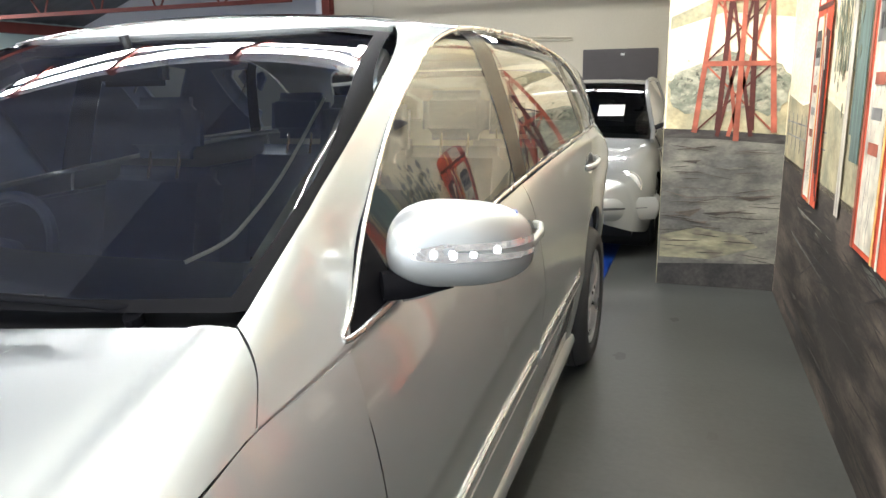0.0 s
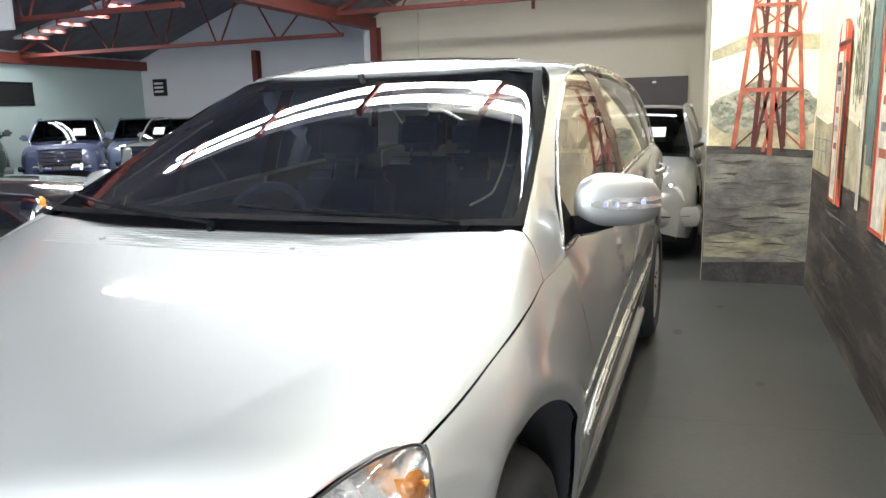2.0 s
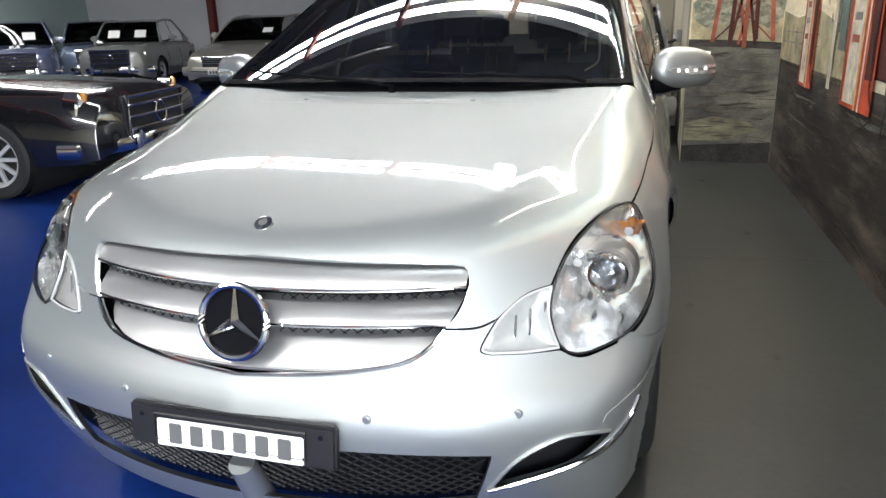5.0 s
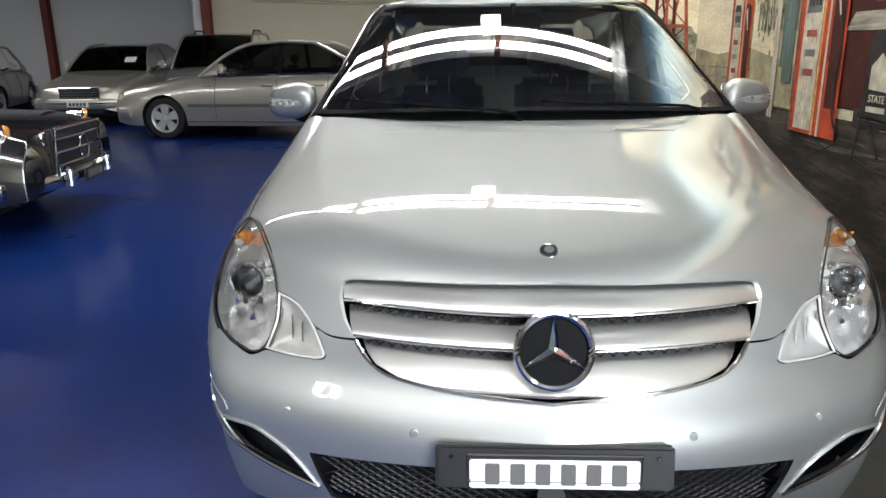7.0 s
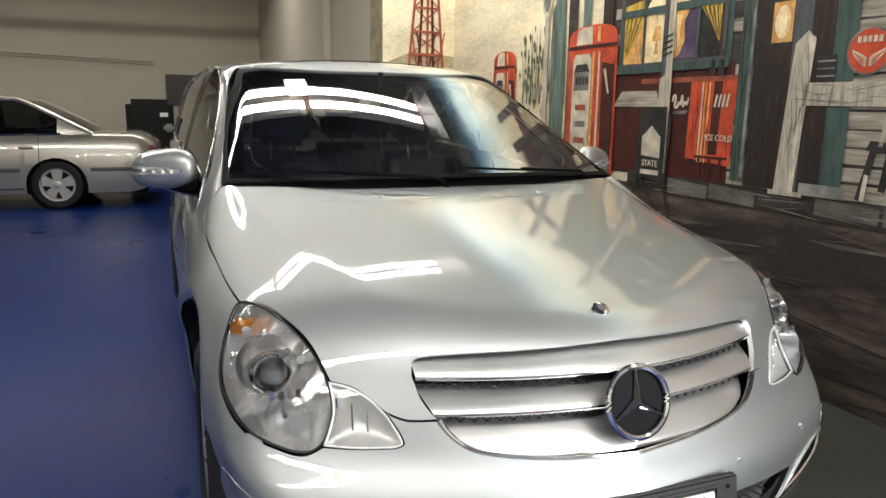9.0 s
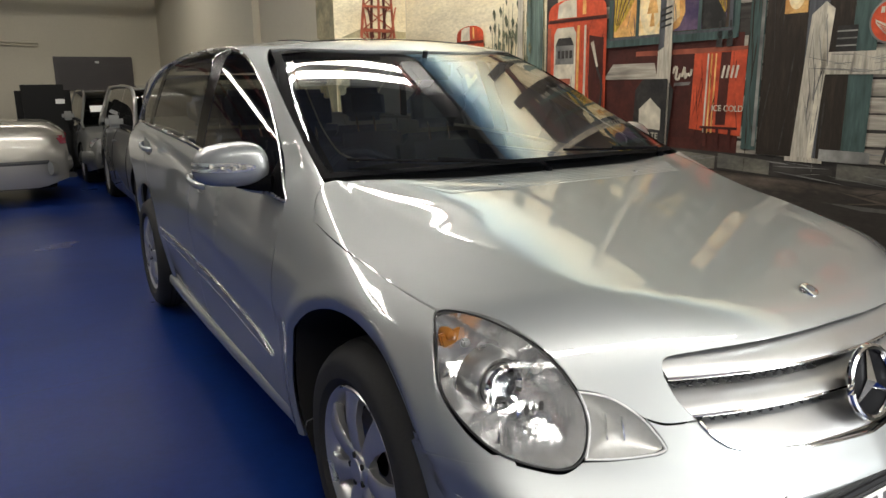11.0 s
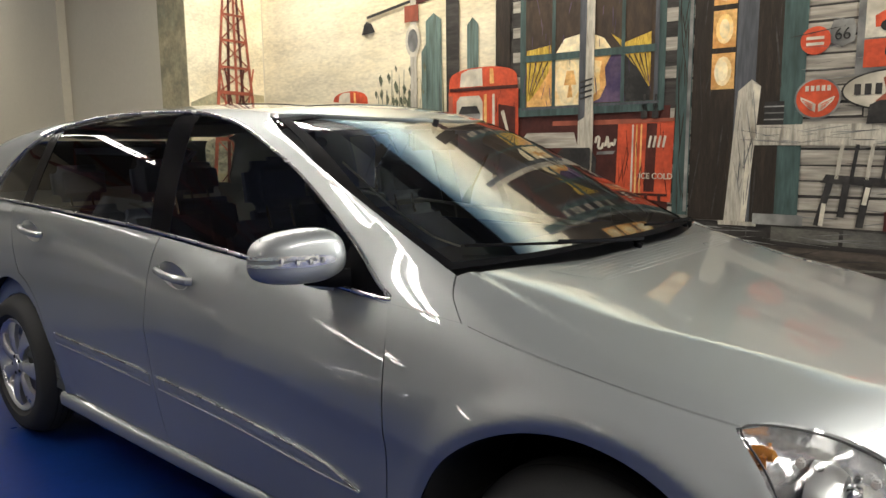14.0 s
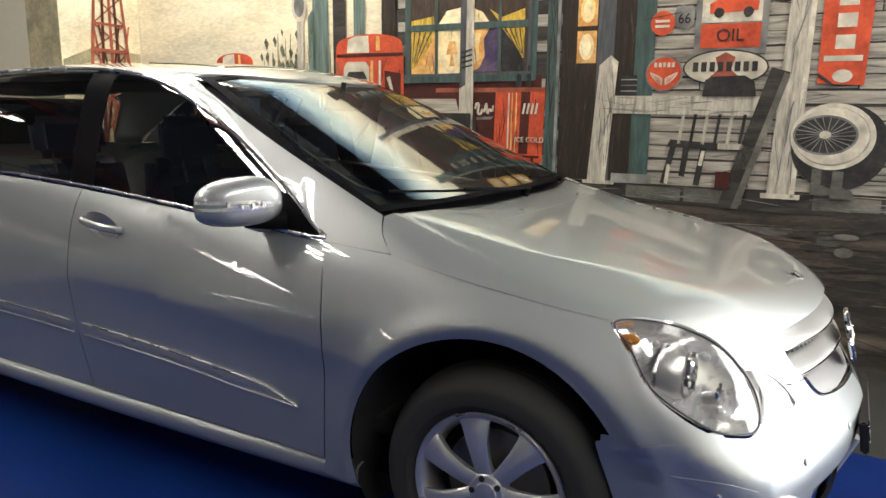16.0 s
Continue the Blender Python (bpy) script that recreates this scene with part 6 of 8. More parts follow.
    # flanks and tail
    for s in (1, -1):
        for y in seams:
            zs = np.linspace(sill + 0.12, float(deck_z(y)) * 0.95, 9)
            part("door_seam", tube([(s * (side_at(y, z) + 0.0005), y, z) for z in zs], 0.0045, seg=4), DARK, t)
            part("door_handle", tube([(s * (side_at(y - 0.1 - 0.05 * k, zb * 0.83) + (0.03 if k in (1, 2, 3) else 0.0)), y - 0.06 - 0.04 * k, zb * 0.83) for k in range(5)], 0.013, seg=6), paint if paint is not BLACKPAINT else CHROME, t)
        for a, b in ((axles[0] + arch + 0.05, axles[1] - arch - 0.05), (axles[1] + arch + 0.05, L - 0.2)) if moulding else ():
            part("side_moulding", tube([(s * (side_at(y, 0.52) + 0.004), y, 0.52) for y in np.linspace(a, b, 10)], 0.028, seg=6, squash=0.5), moulding, t)
        if moulding:
            part("sill_strip", tube([(s * (side_at(y, 0.27) + 0.006), y, 0.27) for y in np.linspace(axles[0] + arch + 0.02, axles[1] - arch - 0.02, 8)], 0.012, seg=6), TRIMGREY, t)
        part("tail_lamp", box((s * half * 0.66 - 0.14, L - 0.13, zb * 0.72), (s * half * 0.66 + 0.14, L + 0.012, zb * 0.86), 0.03), TAILRED, t)
    part("rear_bumper", tube([(x, L + 0.03 - 0.25 * (abs(x) / half) ** 3, 0.44) for x in np.linspace(-half * 0.96, half * 0.96, 11)], 0.09, seg=8, squash=0.45), bm_mat, t)
    for x, w, h in papers:
        z = zb + (zr - zb) * 0.36
        y = float(np.interp(z, line[: len(line) // 2, 1], line[: len(line) // 2, 0]))
        pp = part("paper_notice", box((-w / 2, -0.002, -h / 2), (w / 2, 0.002, h / 2)), PAPER, t, "white price notice behind the screen", smooth=0)
        pp.matrix_basis = Matrix.Translation((x, y - 0.07, z + 0.02)) @ Matrix.Rotation(-math.atan2(yb - ya, zr - zb) * 0.9, 4, "X")
    return t


def parked(x, y, turn):
    return Matrix.Translation((x, y, 0)) @ Matrix.Rotation(radians(turn), 4, "Z")


SALOON = [(0, 0.66), (0.1, 0.74), (0.4, 0.80), (0.9, 0.88), (1.4, 0.95), (2.4, 0.97), (3.6, 0.99), (4.3, 1.0), (4.78, 0.985), (4.92, 0.80)]
motor_car("saloon_car", "silver executive saloon with pale five-spoke alloys on the blue floor", parked(-5.84, 10.62, -94), SILVER_WARM, 4.92, 1.8, (0.86, 3.69), SALOON, (1.45, 2.2, 3.35, 4.15, 1.44, 0.60), r=0.315, windows=(1.75, 3.72), moulding=TRIMGREY, seams=(1.72, 2.70, 3.5), lamps="twin")
motor_car("estate_car", "silver compact estate with round headlamps and a paper notice", parked(0.27, 6.3, 0), SILVER_COOL, 4.3, 1.62, (0.8, 3.4), [(0, 0.62), (0.1, 0.70), (0.4, 0.80), (0.9, 0.88), (1.3, 0.95), (2.4, 0.97), (3.9, 0.98), (4.2, 0.96), (4.3, 0.8)],
          (1.0, 1.85, 3.9, 4.2, 1.42, 0.58), r=0.3, windows=(1.25, 3.6), lamps="twin", papers=((0.32, 0.24, 0.17),), seams=(1.35, 2.4))
motor_car("hatchback_car", "silver hatchback with twin round lamps and a paper notice", parked(0.12, 10.85, 0), SILVER_COOL, 3.45, 1.58, (0.7, 2.9), [(0, 0.60), (0.1, 0.69), (0.4, 0.76), (0.8, 0.83), (1.1, 0.88), (2.0, 0.91), (3.2, 0.92), (3.4, 0.88), (3.45, 0.75)],
          (0.75, 1.5, 3.0, 3.35, 1.38, 0.55), r=0.29, lamps="twin", papers=((-0.44, 0.22, 0.15),), windows=(1.0, 2.9), seams=(1.1, 2.0))
# plain block for an unidentified dark shape with a small white mark
cab = thing("dark_block", "unidentified black rounded shape behind the silver saloon", "cabinet", Matrix.Translation((-1.02, 12.6, 0)))
part("block_body", box((-0.39, -0.25, 0.06), (0.39, 0.25, 1.48), 0.09), DARK, cab)
part("block_foot", box((-0.34, -0.21, 0), (0.34, 0.21, 0.08)), TRIMGREY, cab, smooth=0)
part("block_mark", box((0.16, -0.257, 1.18), (0.29, -0.249, 1.25), 0.002), WHITE, cab, "small white mark")
motor_car("saloon_car", "champagne saloon facing out with a paper notice in its screen", parked(-7.32, 11.45, 4), SILVER_WARM, 4.6, 1.78, (0.85, 3.5), [(a * 4.6 / 4.92, b) for a, b in SALOON], (1.25, 2.0, 3.2, 4.0, 1.44, 0.60), r=0.31, windows=(1.5, 3.5), lamps="wide", papers=((0.42, 0.22, 0.15),), seams=(1.5, 2.5))
motor_car("offroad_car", "silver four-wheel-drive wagon with dark glass and roof bars", parked(-5.12, 11.62, 2), SILVER_COOL, 2.6, 1.72, (0.6, 2.1), [(0, 0.82), (0.1, 0.92), (0.4, 0.98), (0.7, 1.0), (1.3, 1.03), (2.0, 1.05), (2.5, 1.04), (2.6, 0.9)],
          (0.62, 1.2, 2.35, 2.55, 1.62, 0.66), r=0.34, sill=0.3, lamps="wide", windows=(0.9, 2.3), rack=True, seams=(1.0,))
motor_car("convertible_car", "black classic open convertible with chrome bumper and cream seats", parked(-3.5, 4.3, 98), BLACKPAINT, 4.9, 1.84, (0.95, 3.7), [(0, 0.74), (0.1, 0.80), (0.4, 0.84), (0.9, 0.87), (1.5, 0.90), (2.4, 0.90), (3.6, 0.90), (4.3, 0.86), (4.8, 0.76), (4.9, 0.70)],
          (2.2, 2.65, 3.1, 3.85, 1.35, 0.62), r=0.33, sill=0.28, rims="many", lamps="stacked", grille="classic", bumper=CHROME, inside=PALEHIDE, open_top=True, mirrors=False, seams=(2.3, 3.3),
          plan=((0, 0.93), (0.12, 0.96), (0.45, 0.98), (1.1, 1.0), (3.8, 1.0), (4.5, 0.93), (4.8, 0.86), (4.9, 0.8)))
CLASSIC = [(0, 0.74), (0.1, 0.82), (0.4, 0.88), (0.9, 0.91), (1.4, 0.94), (2.4, 0.95), (3.6, 0.93), (4.2, 0.88), (4.45, 0.8), (4.5, 0.7)]
motor_car("classic_car", "blue-grey classic saloon with chrome grille", parked(-12.35, 11.5, 42), BLUEGREY, 4.5, 1.75, (0.85, 3.5), CLASSIC, (1.3, 1.75, 2.9, 3.6, 1.46, 0.60), rims="steel", lamps="twin", grille="classic", bumper=CHROME, windows=(1.5, 3.1), seams=(1.5, 2.4), papers=((0.3, 0.26, 0.2),))
motor_car("classic_car", "dull blue classic saloon with chrome bumper", parked(-11.6, 13.1, 38), ICEBLUE, 4.4, 1.72, (0.85, 3.4), CLASSIC[:-1] + [(4.4, 0.72)], (1.3, 1.7, 2.9, 3.6, 1.44, 0.60), rims="steel", lamps="twin", grille="classic", bumper=CHROME, windows=(1.5, 3.1), seams=(1.5, 2.4))
motor_car("classic_car", "grey classic saloon with a notice in its screen", parked(-10.55, 12.3, 18), BONE, 3.9, 1.70, (0.8, 3.1), [(a * 3.9 / 4.5, b) for a, b in CLASSIC], (1.1, 1.5, 2.6, 3.2, 1.42, 0.60), rims="steel", lamps="twin", grille="classic", bumper=CHROME, windows=(1.3, 2.8), seams=(1.3, 2.2), papers=((0.3, 0.26, 0.2), (-0.3, 0.26, 0.2)))
motor_car("offroad_car", "dark green boxy four-wheel-drive with upright cabin", parked(-12.75, 9.5, 55), DARKGREEN, 2.6, 1.75, (0.6, 2.0), [(0, 0.98), (0.1, 1.04), (0.4, 1.08), (0.8, 1.1), (1.4, 1.1), (2.0, 1.1), (2.5, 1.1), (2.6, 1.0)],
          (0.75, 0.95, 2.4, 2.55, 1.85, 0.74), r=0.38, sill=0.35, rims="steel", lamps="twin", grille="bars", bumper=TRIMGREY, windows=(0.98, 2.3))
# ---------------------------------------------------------------- the painted mural: flat paint, a few millimetres proud
mural = thing("mural", "painted roadside filling station mural covering the wall", "mural", SKEW, kind="structure")
nib = thing("mural_end", "painted desert derrick mural on the end wall", "mural", Matrix.Translation((0, 5.72, 0)), kind="structure")


def paint_mat(name, a, b, scale=3.0, at=(0.4, 0.62), stretch=(1, 1, 1), fine=40.0):
    m = material(name, a, rough=0.62, vary=0.36, scale=scale * 2.2, fine=fine, second=b, mix_scale=scale, mix_at=at, bump=0.0005, spec=0.3)
    nt = m.node_tree
    co = nt.nodes["Texture Coordinate"]
    mp = nt.nodes.new("ShaderNodeMapping")
    mp.inputs["Scale"].default_value = stretch
    oi = nt.nodes.new("ShaderNodeObjectInfo")
    sh = nt.nodes.new("ShaderNodeVectorMath")
    sh.operation = "SCALE"
    sh.inputs[0].default_value = (7.0, 5.0, 3.0)
    nt.links.new(oi.outputs["Random"], sh.inputs["Scale"])
    nt.links.new(sh.outputs[0], mp.inputs["Location"])
    nt.links.new(co.outputs["Object"], mp.inputs["Vector"])
    for n in nt.nodes:
        if n.type == "TEX_NOISE":
            nt.links.new(mp.outputs[0], n.inputs["Vector"])
    return m


SKY = paint_mat("mural_sky", (0.72, 0.66, 0.50), (0.66, 0.56, 0.36), 0.8, (0.42, 0.7), (1, 0.5, 1.6))


def sky_fade():
    """Sky that the painter let run from cream through haze to deep blue."""
    m = paint_mat("mural_blue_sky", (1.0, 1.0, 1.0), (0.84, 0.88, 0.9), 0.9, (0.4, 0.75), (1, 0.5, 1.6))
    nt = m.node_tree
    put = nt.nodes["Principled BSDF"].inputs["Base Color"]
    before = put.links[0].from_socket
    split, haze, up, ramp, mix = (nt.nodes.new("ShaderNode" + k) for k in ("SeparateXYZ", "TexNoise", "Math", "ValToRGB", "Mix"))
    haze.inputs["Scale"].default_value = 1.3
    nt.links.new(nt.nodes["Texture Coordinate"].outputs["Object"], split.inputs[0])
    nt.links.new(nt.nodes["Texture Coordinate"].outputs["Object"], haze.inputs["Vector"])
    up.operation = "MULTIPLY_ADD"
    up.inputs[1].default_value = 0.9
    nt.links.new(haze.outputs["Fac"], up.inputs[0])
    nt.links.new(split.outputs["Z"], up.inputs[2])
    scale = nt.nodes.new("ShaderNodeMapRange")
    scale.inputs["From Min"].default_value, scale.inputs["From Max"].default_value = 3.3, 5.0
    nt.links.new(up.outputs[0], scale.inputs["Value"])
    nt.links.new(scale.outputs[0], ramp.inputs[0])
    stops = ramp.color_ramp.elements
    stops[0].position, stops[0].color = 0.0, (0.72, 0.67, 0.52, 1)
    stops[1].position, stops[1].color = 1.0, (0.04, 0.10, 0.24, 1)
    for at, col in ((0.22, (0.60, 0.63, 0.56, 1)), (0.45, (0.38, 0.50, 0.54, 1)), (0.70, (0.14, 0.26, 0.42, 1))):
        stops.new(at).color = col
    mix.data_type, mix.blend_type = "RGBA", "MULTIPLY"
    mix.inputs["Factor"].default_value = 1.0
    nt.links.new(ramp.outputs[0], mix.inputs[6])
    nt.links.new(before, mix.inputs[7])
    nt.links.new(mix.outputs[2], put)
    return m


SKYFADE = sky_fade()
HILL = paint_mat("mural_hill", (0.42, 0.36, 0.22), (0.25, 0.24, 0.16), 4)
SOIL = paint_mat("mural_soil", (0.036, 0.031, 0.027), (0.15, 0.12, 0.095), 2.2, (0.45, 0.72), (1, 0.6, 2.5))
STONE = paint_mat("mural_stone", (0.09, 0.088, 0.08), (0.22, 0.21, 0.17), 2.0, (0.45, 0.7), (1, 1, 2.0))
PLANK = paint_mat("mural_plank", (0.40, 0.37, 0.315), (0.11, 0.102, 0.092), 5, (0.45, 0.68), (1, 0.5, 5))
DARKPLANK = paint_mat("mural_dark_plank", (0.055, 0.05, 0.046), (0.025, 0.022, 0.02), 4, (0.4, 0.6), (1, 0.5, 4))
TEAL = paint_mat("mural_teal", (0.06, 0.10, 0.095), (0.03, 0.05, 0.047), 5, (0.45, 0.7), (1, 4, 0.6))
DOOR_P = paint_mat("mural_door", (0.024, 0.018, 0.014), (0.05, 0.035, 0.025), 5, (0.5, 0.75), (1, 4, 0.6))
WEATHERED = paint_mat("mural_white_wood", (0.46, 0.43, 0.36), (0.20, 0.185, 0.155), 5, (0.52, 0.7), (1, 5, 0.8))
RED = paint_mat("mural_red", (0.56, 0.085, 0.035), (0.34, 0.045, 0.022), 4, (0.5, 0.7))
RUST = paint_mat("mural_rust", (0.36, 0.10, 0.06), (0.18, 0.05, 0.03), 5)
SLATE = paint_mat("mural_slate", (0.085, 0.092, 0.105), (0.045, 0.048, 0.055), 5, (0.45, 0.7), (1, 5, 0.6))
WARMGLOW = paint_mat("mural_warm_glow", (0.62, 0.30, 0.09), (0.75, 0.46, 0.17), 5)
PALEGLOW = paint_mat("mural_pale_glow", (0.86, 0.76, 0.52), (0.84, 0.66, 0.36), 5)
BROWN = paint_mat("mural_brown", (0.062, 0.042, 0.028), (0.035, 0.026, 0.02), 5, (0.45, 0.7), (1, 3, 1))
MAROON = paint_mat("mural_maroon", (0.075, 0.018, 0.013), (0.05, 0.012, 0.01), 4)
OFFWHITE = paint_mat("mural_offwhite", (0.60, 0.56, 0.46), (0.32, 0.29, 0.23), 5, (0.48, 0.7))
INK = paint_mat("mural_ink", (0.02, 0.02, 0.02), (0.045, 0.042, 0.04), 5)
YELLOW = paint_mat("mural_curtain", (0.62, 0.43, 0.07), (0.36, 0.22, 0.03), 9, (0.45, 0.6), (1, 6, 1))
AMBERGLOW = paint_mat("mural_lamplight", (0.85, 0.58, 0.22), (0.8, 0.72, 0.5), 4)
NIGHT = paint_mat("mural_purple", (0.05, 0.035, 0.09), (0.12, 0.08, 0.13), 4)
LEAF = paint_mat("mural_foliage", (0.085, 0.10, 0.065), (0.20, 0.20, 0.13), 14, (0.45, 0.6))
CACTUS = paint_mat("mural_cactus", (0.13, 0.19, 0.17), (0.07, 0.09, 0.08), 5, (0.45, 0.65), (1, 6, 0.5))
GREYP = paint_mat("mural_grey", (0.27, 0.27, 0.255), (0.10, 0.10, 0.10), 5)


def paint(name, poly, mat, layer, parent=None, wall=None, thick=0.0012):
    """A painted shape: (along, up) points; layer says how far it lies over the ones beneath."""
    h = 0.0015 * layer + 0.001
    owner = parent or mural
    if owner is nib or (owner.parent is nib):
        bm = prism(poly, -h, -h + thick, "xz")
    else:
        bm = prism(poly, -h, -h + thick, "yz")
    return part(name, bm, mat, owner, smooth=0)


def rect(y0, z0, y1, z1):
    return [(y0, z0), (y1, z0), (y1, z1), (y0, z1)]


def oval(c, ry, rz, n=36, a0=0, a1=360):
    return [(c[0] + ry * math.cos(radians(a)), c[1] + rz * math.sin(radians(a))) for a in np.linspace(a0, a1, n, endpoint=a1 - a0 < 359)]


def stroke(a, b, w0, w1=None):
    a, b, w1 = np.array(a, float), np.array(b, float), w0 if w1 is None else w1
    n = np.array([-(b - a)[1], (b - a)[0]]) / np.linalg.norm(b - a)
    return [tuple(a + n * w0 / 2), tuple(b + n * w1 / 2), tuple(b - n * w1 / 2), tuple(a - n * w0 / 2)]


rng = random.Random(4)
wob = lambda v, k=0.006: v + rng.uniform(-k, k)
paint("painted_sky", rect(5.70, 0.9, -2.6, 4.6), SKY, 0)
paint("painted_high_sky", rect(5.70, 2.85, -2.6, 4.6), SKYFADE, 1)
paint("painted_soil", rect(5.70, 0.0, -2.6, 0.93), SOIL, 1)
paint("painted_hill", [(5.70, 0.9), (5.70, 1.32), (5.1, 1.27), (4.4, 1.33), (3.6, 1.22), (3.0, 1.3), (3.0, 0.9)], HILL, 1)
for k in range(40):
    y, z = rng.uniform(-1.5, 5.5), rng.uniform(0.05, 0.85)
    paint("painted_streak", [(y, z), (y - rng.uniform(0.3, 1.2), z + rng.uniform(-0.05, 0.03)), (y - 0.2, z - rng.uniform(0.01, 0.05))], STONE if k % 2 else DARKPLANK, 2 + 0.05 * k)

# shack: boards one by one
shack = new("painted_shack")
shack.parent = mural
paint("shack_shadow", rect(3.03, 0.99, -2.6, 2.9), DARKPLANK, 1, shack)
z = 1.005
row = 0
while z < 2.82:
    hgt = 0.083
    y = 2.98
    while y > -2.5:
        ln = rng.uniform(0.7, 1.6)
        y1 = max(y - ln, -2.55)
        dark = (z < 1.66 and y > 2.36) or (y1 < 1.75 < y)
        paint("plank", [(y, wob(z)), (y1 + 0.008, wob(z)), (y1 + 0.008, wob(z + hgt - 0.012)), (y, wob(z + hgt - 0.012))], DARKPLANK if dark and y > 2.3 else PLANK, 2, shack)
        y = y1
    z += hgt
    row += 1
paint("porch_shadow", rect(3.02, 1.0, 1.86, 1.68), MAROON, 3, shack)
paint("porch_beam", [(2.75, 0.90), (-2.6, 0.84), (-2.6, 0.965), (2.75, 1.01)], DARKPLANK, 3, shack)
for k in range(14):
    y = 2.7 - 0.36 * k
    paint("porch_board", [(y, wob(0.905)), (y - 0.34, wob(0.9)), (y - 0.34, wob(0.975)), (y, wob(0.99))], STONE if k % 3 else DARKPLANK, 4, shack)
paint("eave", [(3.85, 2.50), (3.0, 2.62), (-2.6, 2.85), (-2.6, 3.0), (3.0, 2.75), (3.85, 2.58)], MAROON, 5, shack)

# window
win = new("painted_window")
win.parent = mural
paint("window_frame", rect(2.92, 1.655, 1.90, 2.72), TEAL, 4, win)
paint("window_shade", rect(2.875, 1.70, 1.965, 2.68), BROWN, 5, win)
paint("pane", rect(2.865, 1.705, 2.67, 2.0), WARMGLOW, 6, win)
paint("pane", rect(2.645, 1.705, 2.46, 2.0), AMBERGLOW, 6, win)
paint("pane", rect(2.37, 1.715, 2.18, 2.0), NIGHT, 6, win)
paint("pane", rect(2.155, 1.715, 1.99, 2.0), INK, 6, win)
for a, b in ((2.865, 2.67), (2.645, 2.46), (2.37, 2.18), (2.155, 1.99)):
    paint("upper_pane", rect(a, 2.10, b, 2.36), BROWN, 6, win)
    paint("upper_pane", rect(a, 2.40, b, 2.66), DOOR_P, 6, win)
paint("curtain", [(2.865, 2.0), (2.675, 2.0), (2.70, 1.92), (2.77, 1.82), (2.845, 1.745), (2.865, 1.74)], YELLOW, 7, win)
for k in range(4):
    paint("curtain_fold", stroke((2.70 + 0.045 * k, 1.995), (2.82 + 0.012 * k, 1.78), 0.010, 0.003), BROWN, 8, win)
paint("curtain", [(2.865, 2.045), (2.675, 2.045), (2.68, 2.10), (2.865, 2.075)], YELLOW, 7, win)
paint("curtain", [(2.155, 2.0), (1.99, 2.0), (1.99, 1.80), (2.0, 1.80), (2.06, 1.89)], YELLOW, 7, win)
for k in range(4):
    paint("curtain_fold", stroke((2.13 - 0.035 * k, 1.995), (2.02 - 0.007 * k, 1.83), 0.009, 0.003), BROWN, 8, win)
paint("curtain", [(2.25, 2.13), (2.18, 2.045), (1.99, 2.045), (1.99, 2.12), (2.155, 2.07)], YELLOW, 7, win)
paint("window_glow", [(2.64, 2.045), (2.46, 2.045), (2.46, 2.15), (2.58, 2.13)], PALEGLOW, 7, win)
paint("window_glow", [(2.37, 2.045), (2.25, 2.045), (2.30, 2.11), (2.37, 2.14)], PALEGLOW, 7, win)
paint("window_glow", [(2.37, 2.0), (2.25, 2.0), (2.29, 1.93), (2.28, 1.82), (2.32, 1.74), (2.37, 1.72)], WARMGLOW, 7, win)
paint("window_glow", [(2.37, 1.98), (2.31, 1.97), (2.325, 1.88), (2.32, 1.80), (2.37, 1.76)], AMBERGLOW, 8, win)
paint("lamplight", oval((2.55, 1.86), 0.088, 0.135), PALEGLOW, 7, win)
paint("lamp_shade", [(2.578, 1.835), (2.488, 1.835), (2.508, 1.925), (2.558, 1.925)], WARMGLOW, 8, win)
paint("table_lamp", stroke((2.533, 1.755), (2.533, 1.835), 0.04, 0.016), WARMGLOW, 8, win)
paint("window_bar", rect(2.90, 2.0, 1.95, 2.045), TEAL, 9, win)
for y in (2.657, 2.168):
    paint("mullion", rect(y + 0.012, 1.70, y - 0.012, 2.68), TEAL, 9, win)
paint("window_sill", [(2.93, 1.64), (1.91, 1.65), (1.90, 1.715), (2.93, 1.70)], TEAL, 9, win)
paint("sill_light", [(2.90, 1.685), (1.93, 1.695), (1.93, 1.71), (2.90, 1.70)], SLATE, 10, win)
paint("frame_light", rect(1.965, 1.70, 1.94, 2.68), SLATE, 9, win)

# posts, boards, door
paint("post", [(2.47, 1.02), (2.365, 1.02), (2.355, 3.2), (2.46, 3.2)], SLATE, 11)
paint("post_face", [(2.425, 1.02), (2.365, 1.02), (2.355, 3.2), (2.41, 3.2)], WEATHERED, 12)
paint("post_base", [(2.47, 1.02), (2.365, 1.02), (2.358, 1.66), (2.467, 1.60)], WEATHERED, 12.5)
paint("post_light", [(2.378, 1.02), (2.365, 1.02), (2.355, 3.2), (2.368, 3.2)], OFFWHITE, 13)
for k in range(4):
    paint("post_rope", stroke((2.455, 1.74 + 0.035 * k), (2.37, 1.76 + 0.035 * k), 0.012), INK, 14)
paint("corner_board", rect(1.83, 1.03, 1.735, 3.2), TEAL, 5)
paint("corner_board_light", [(1.762, 1.05), (1.742, 1.05), (1.738, 3.2), (1.757, 3.2)], GREYP, 6)
paint("door", rect(1.73, 1.01, 1.24, 3.0), DOOR_P, 5)
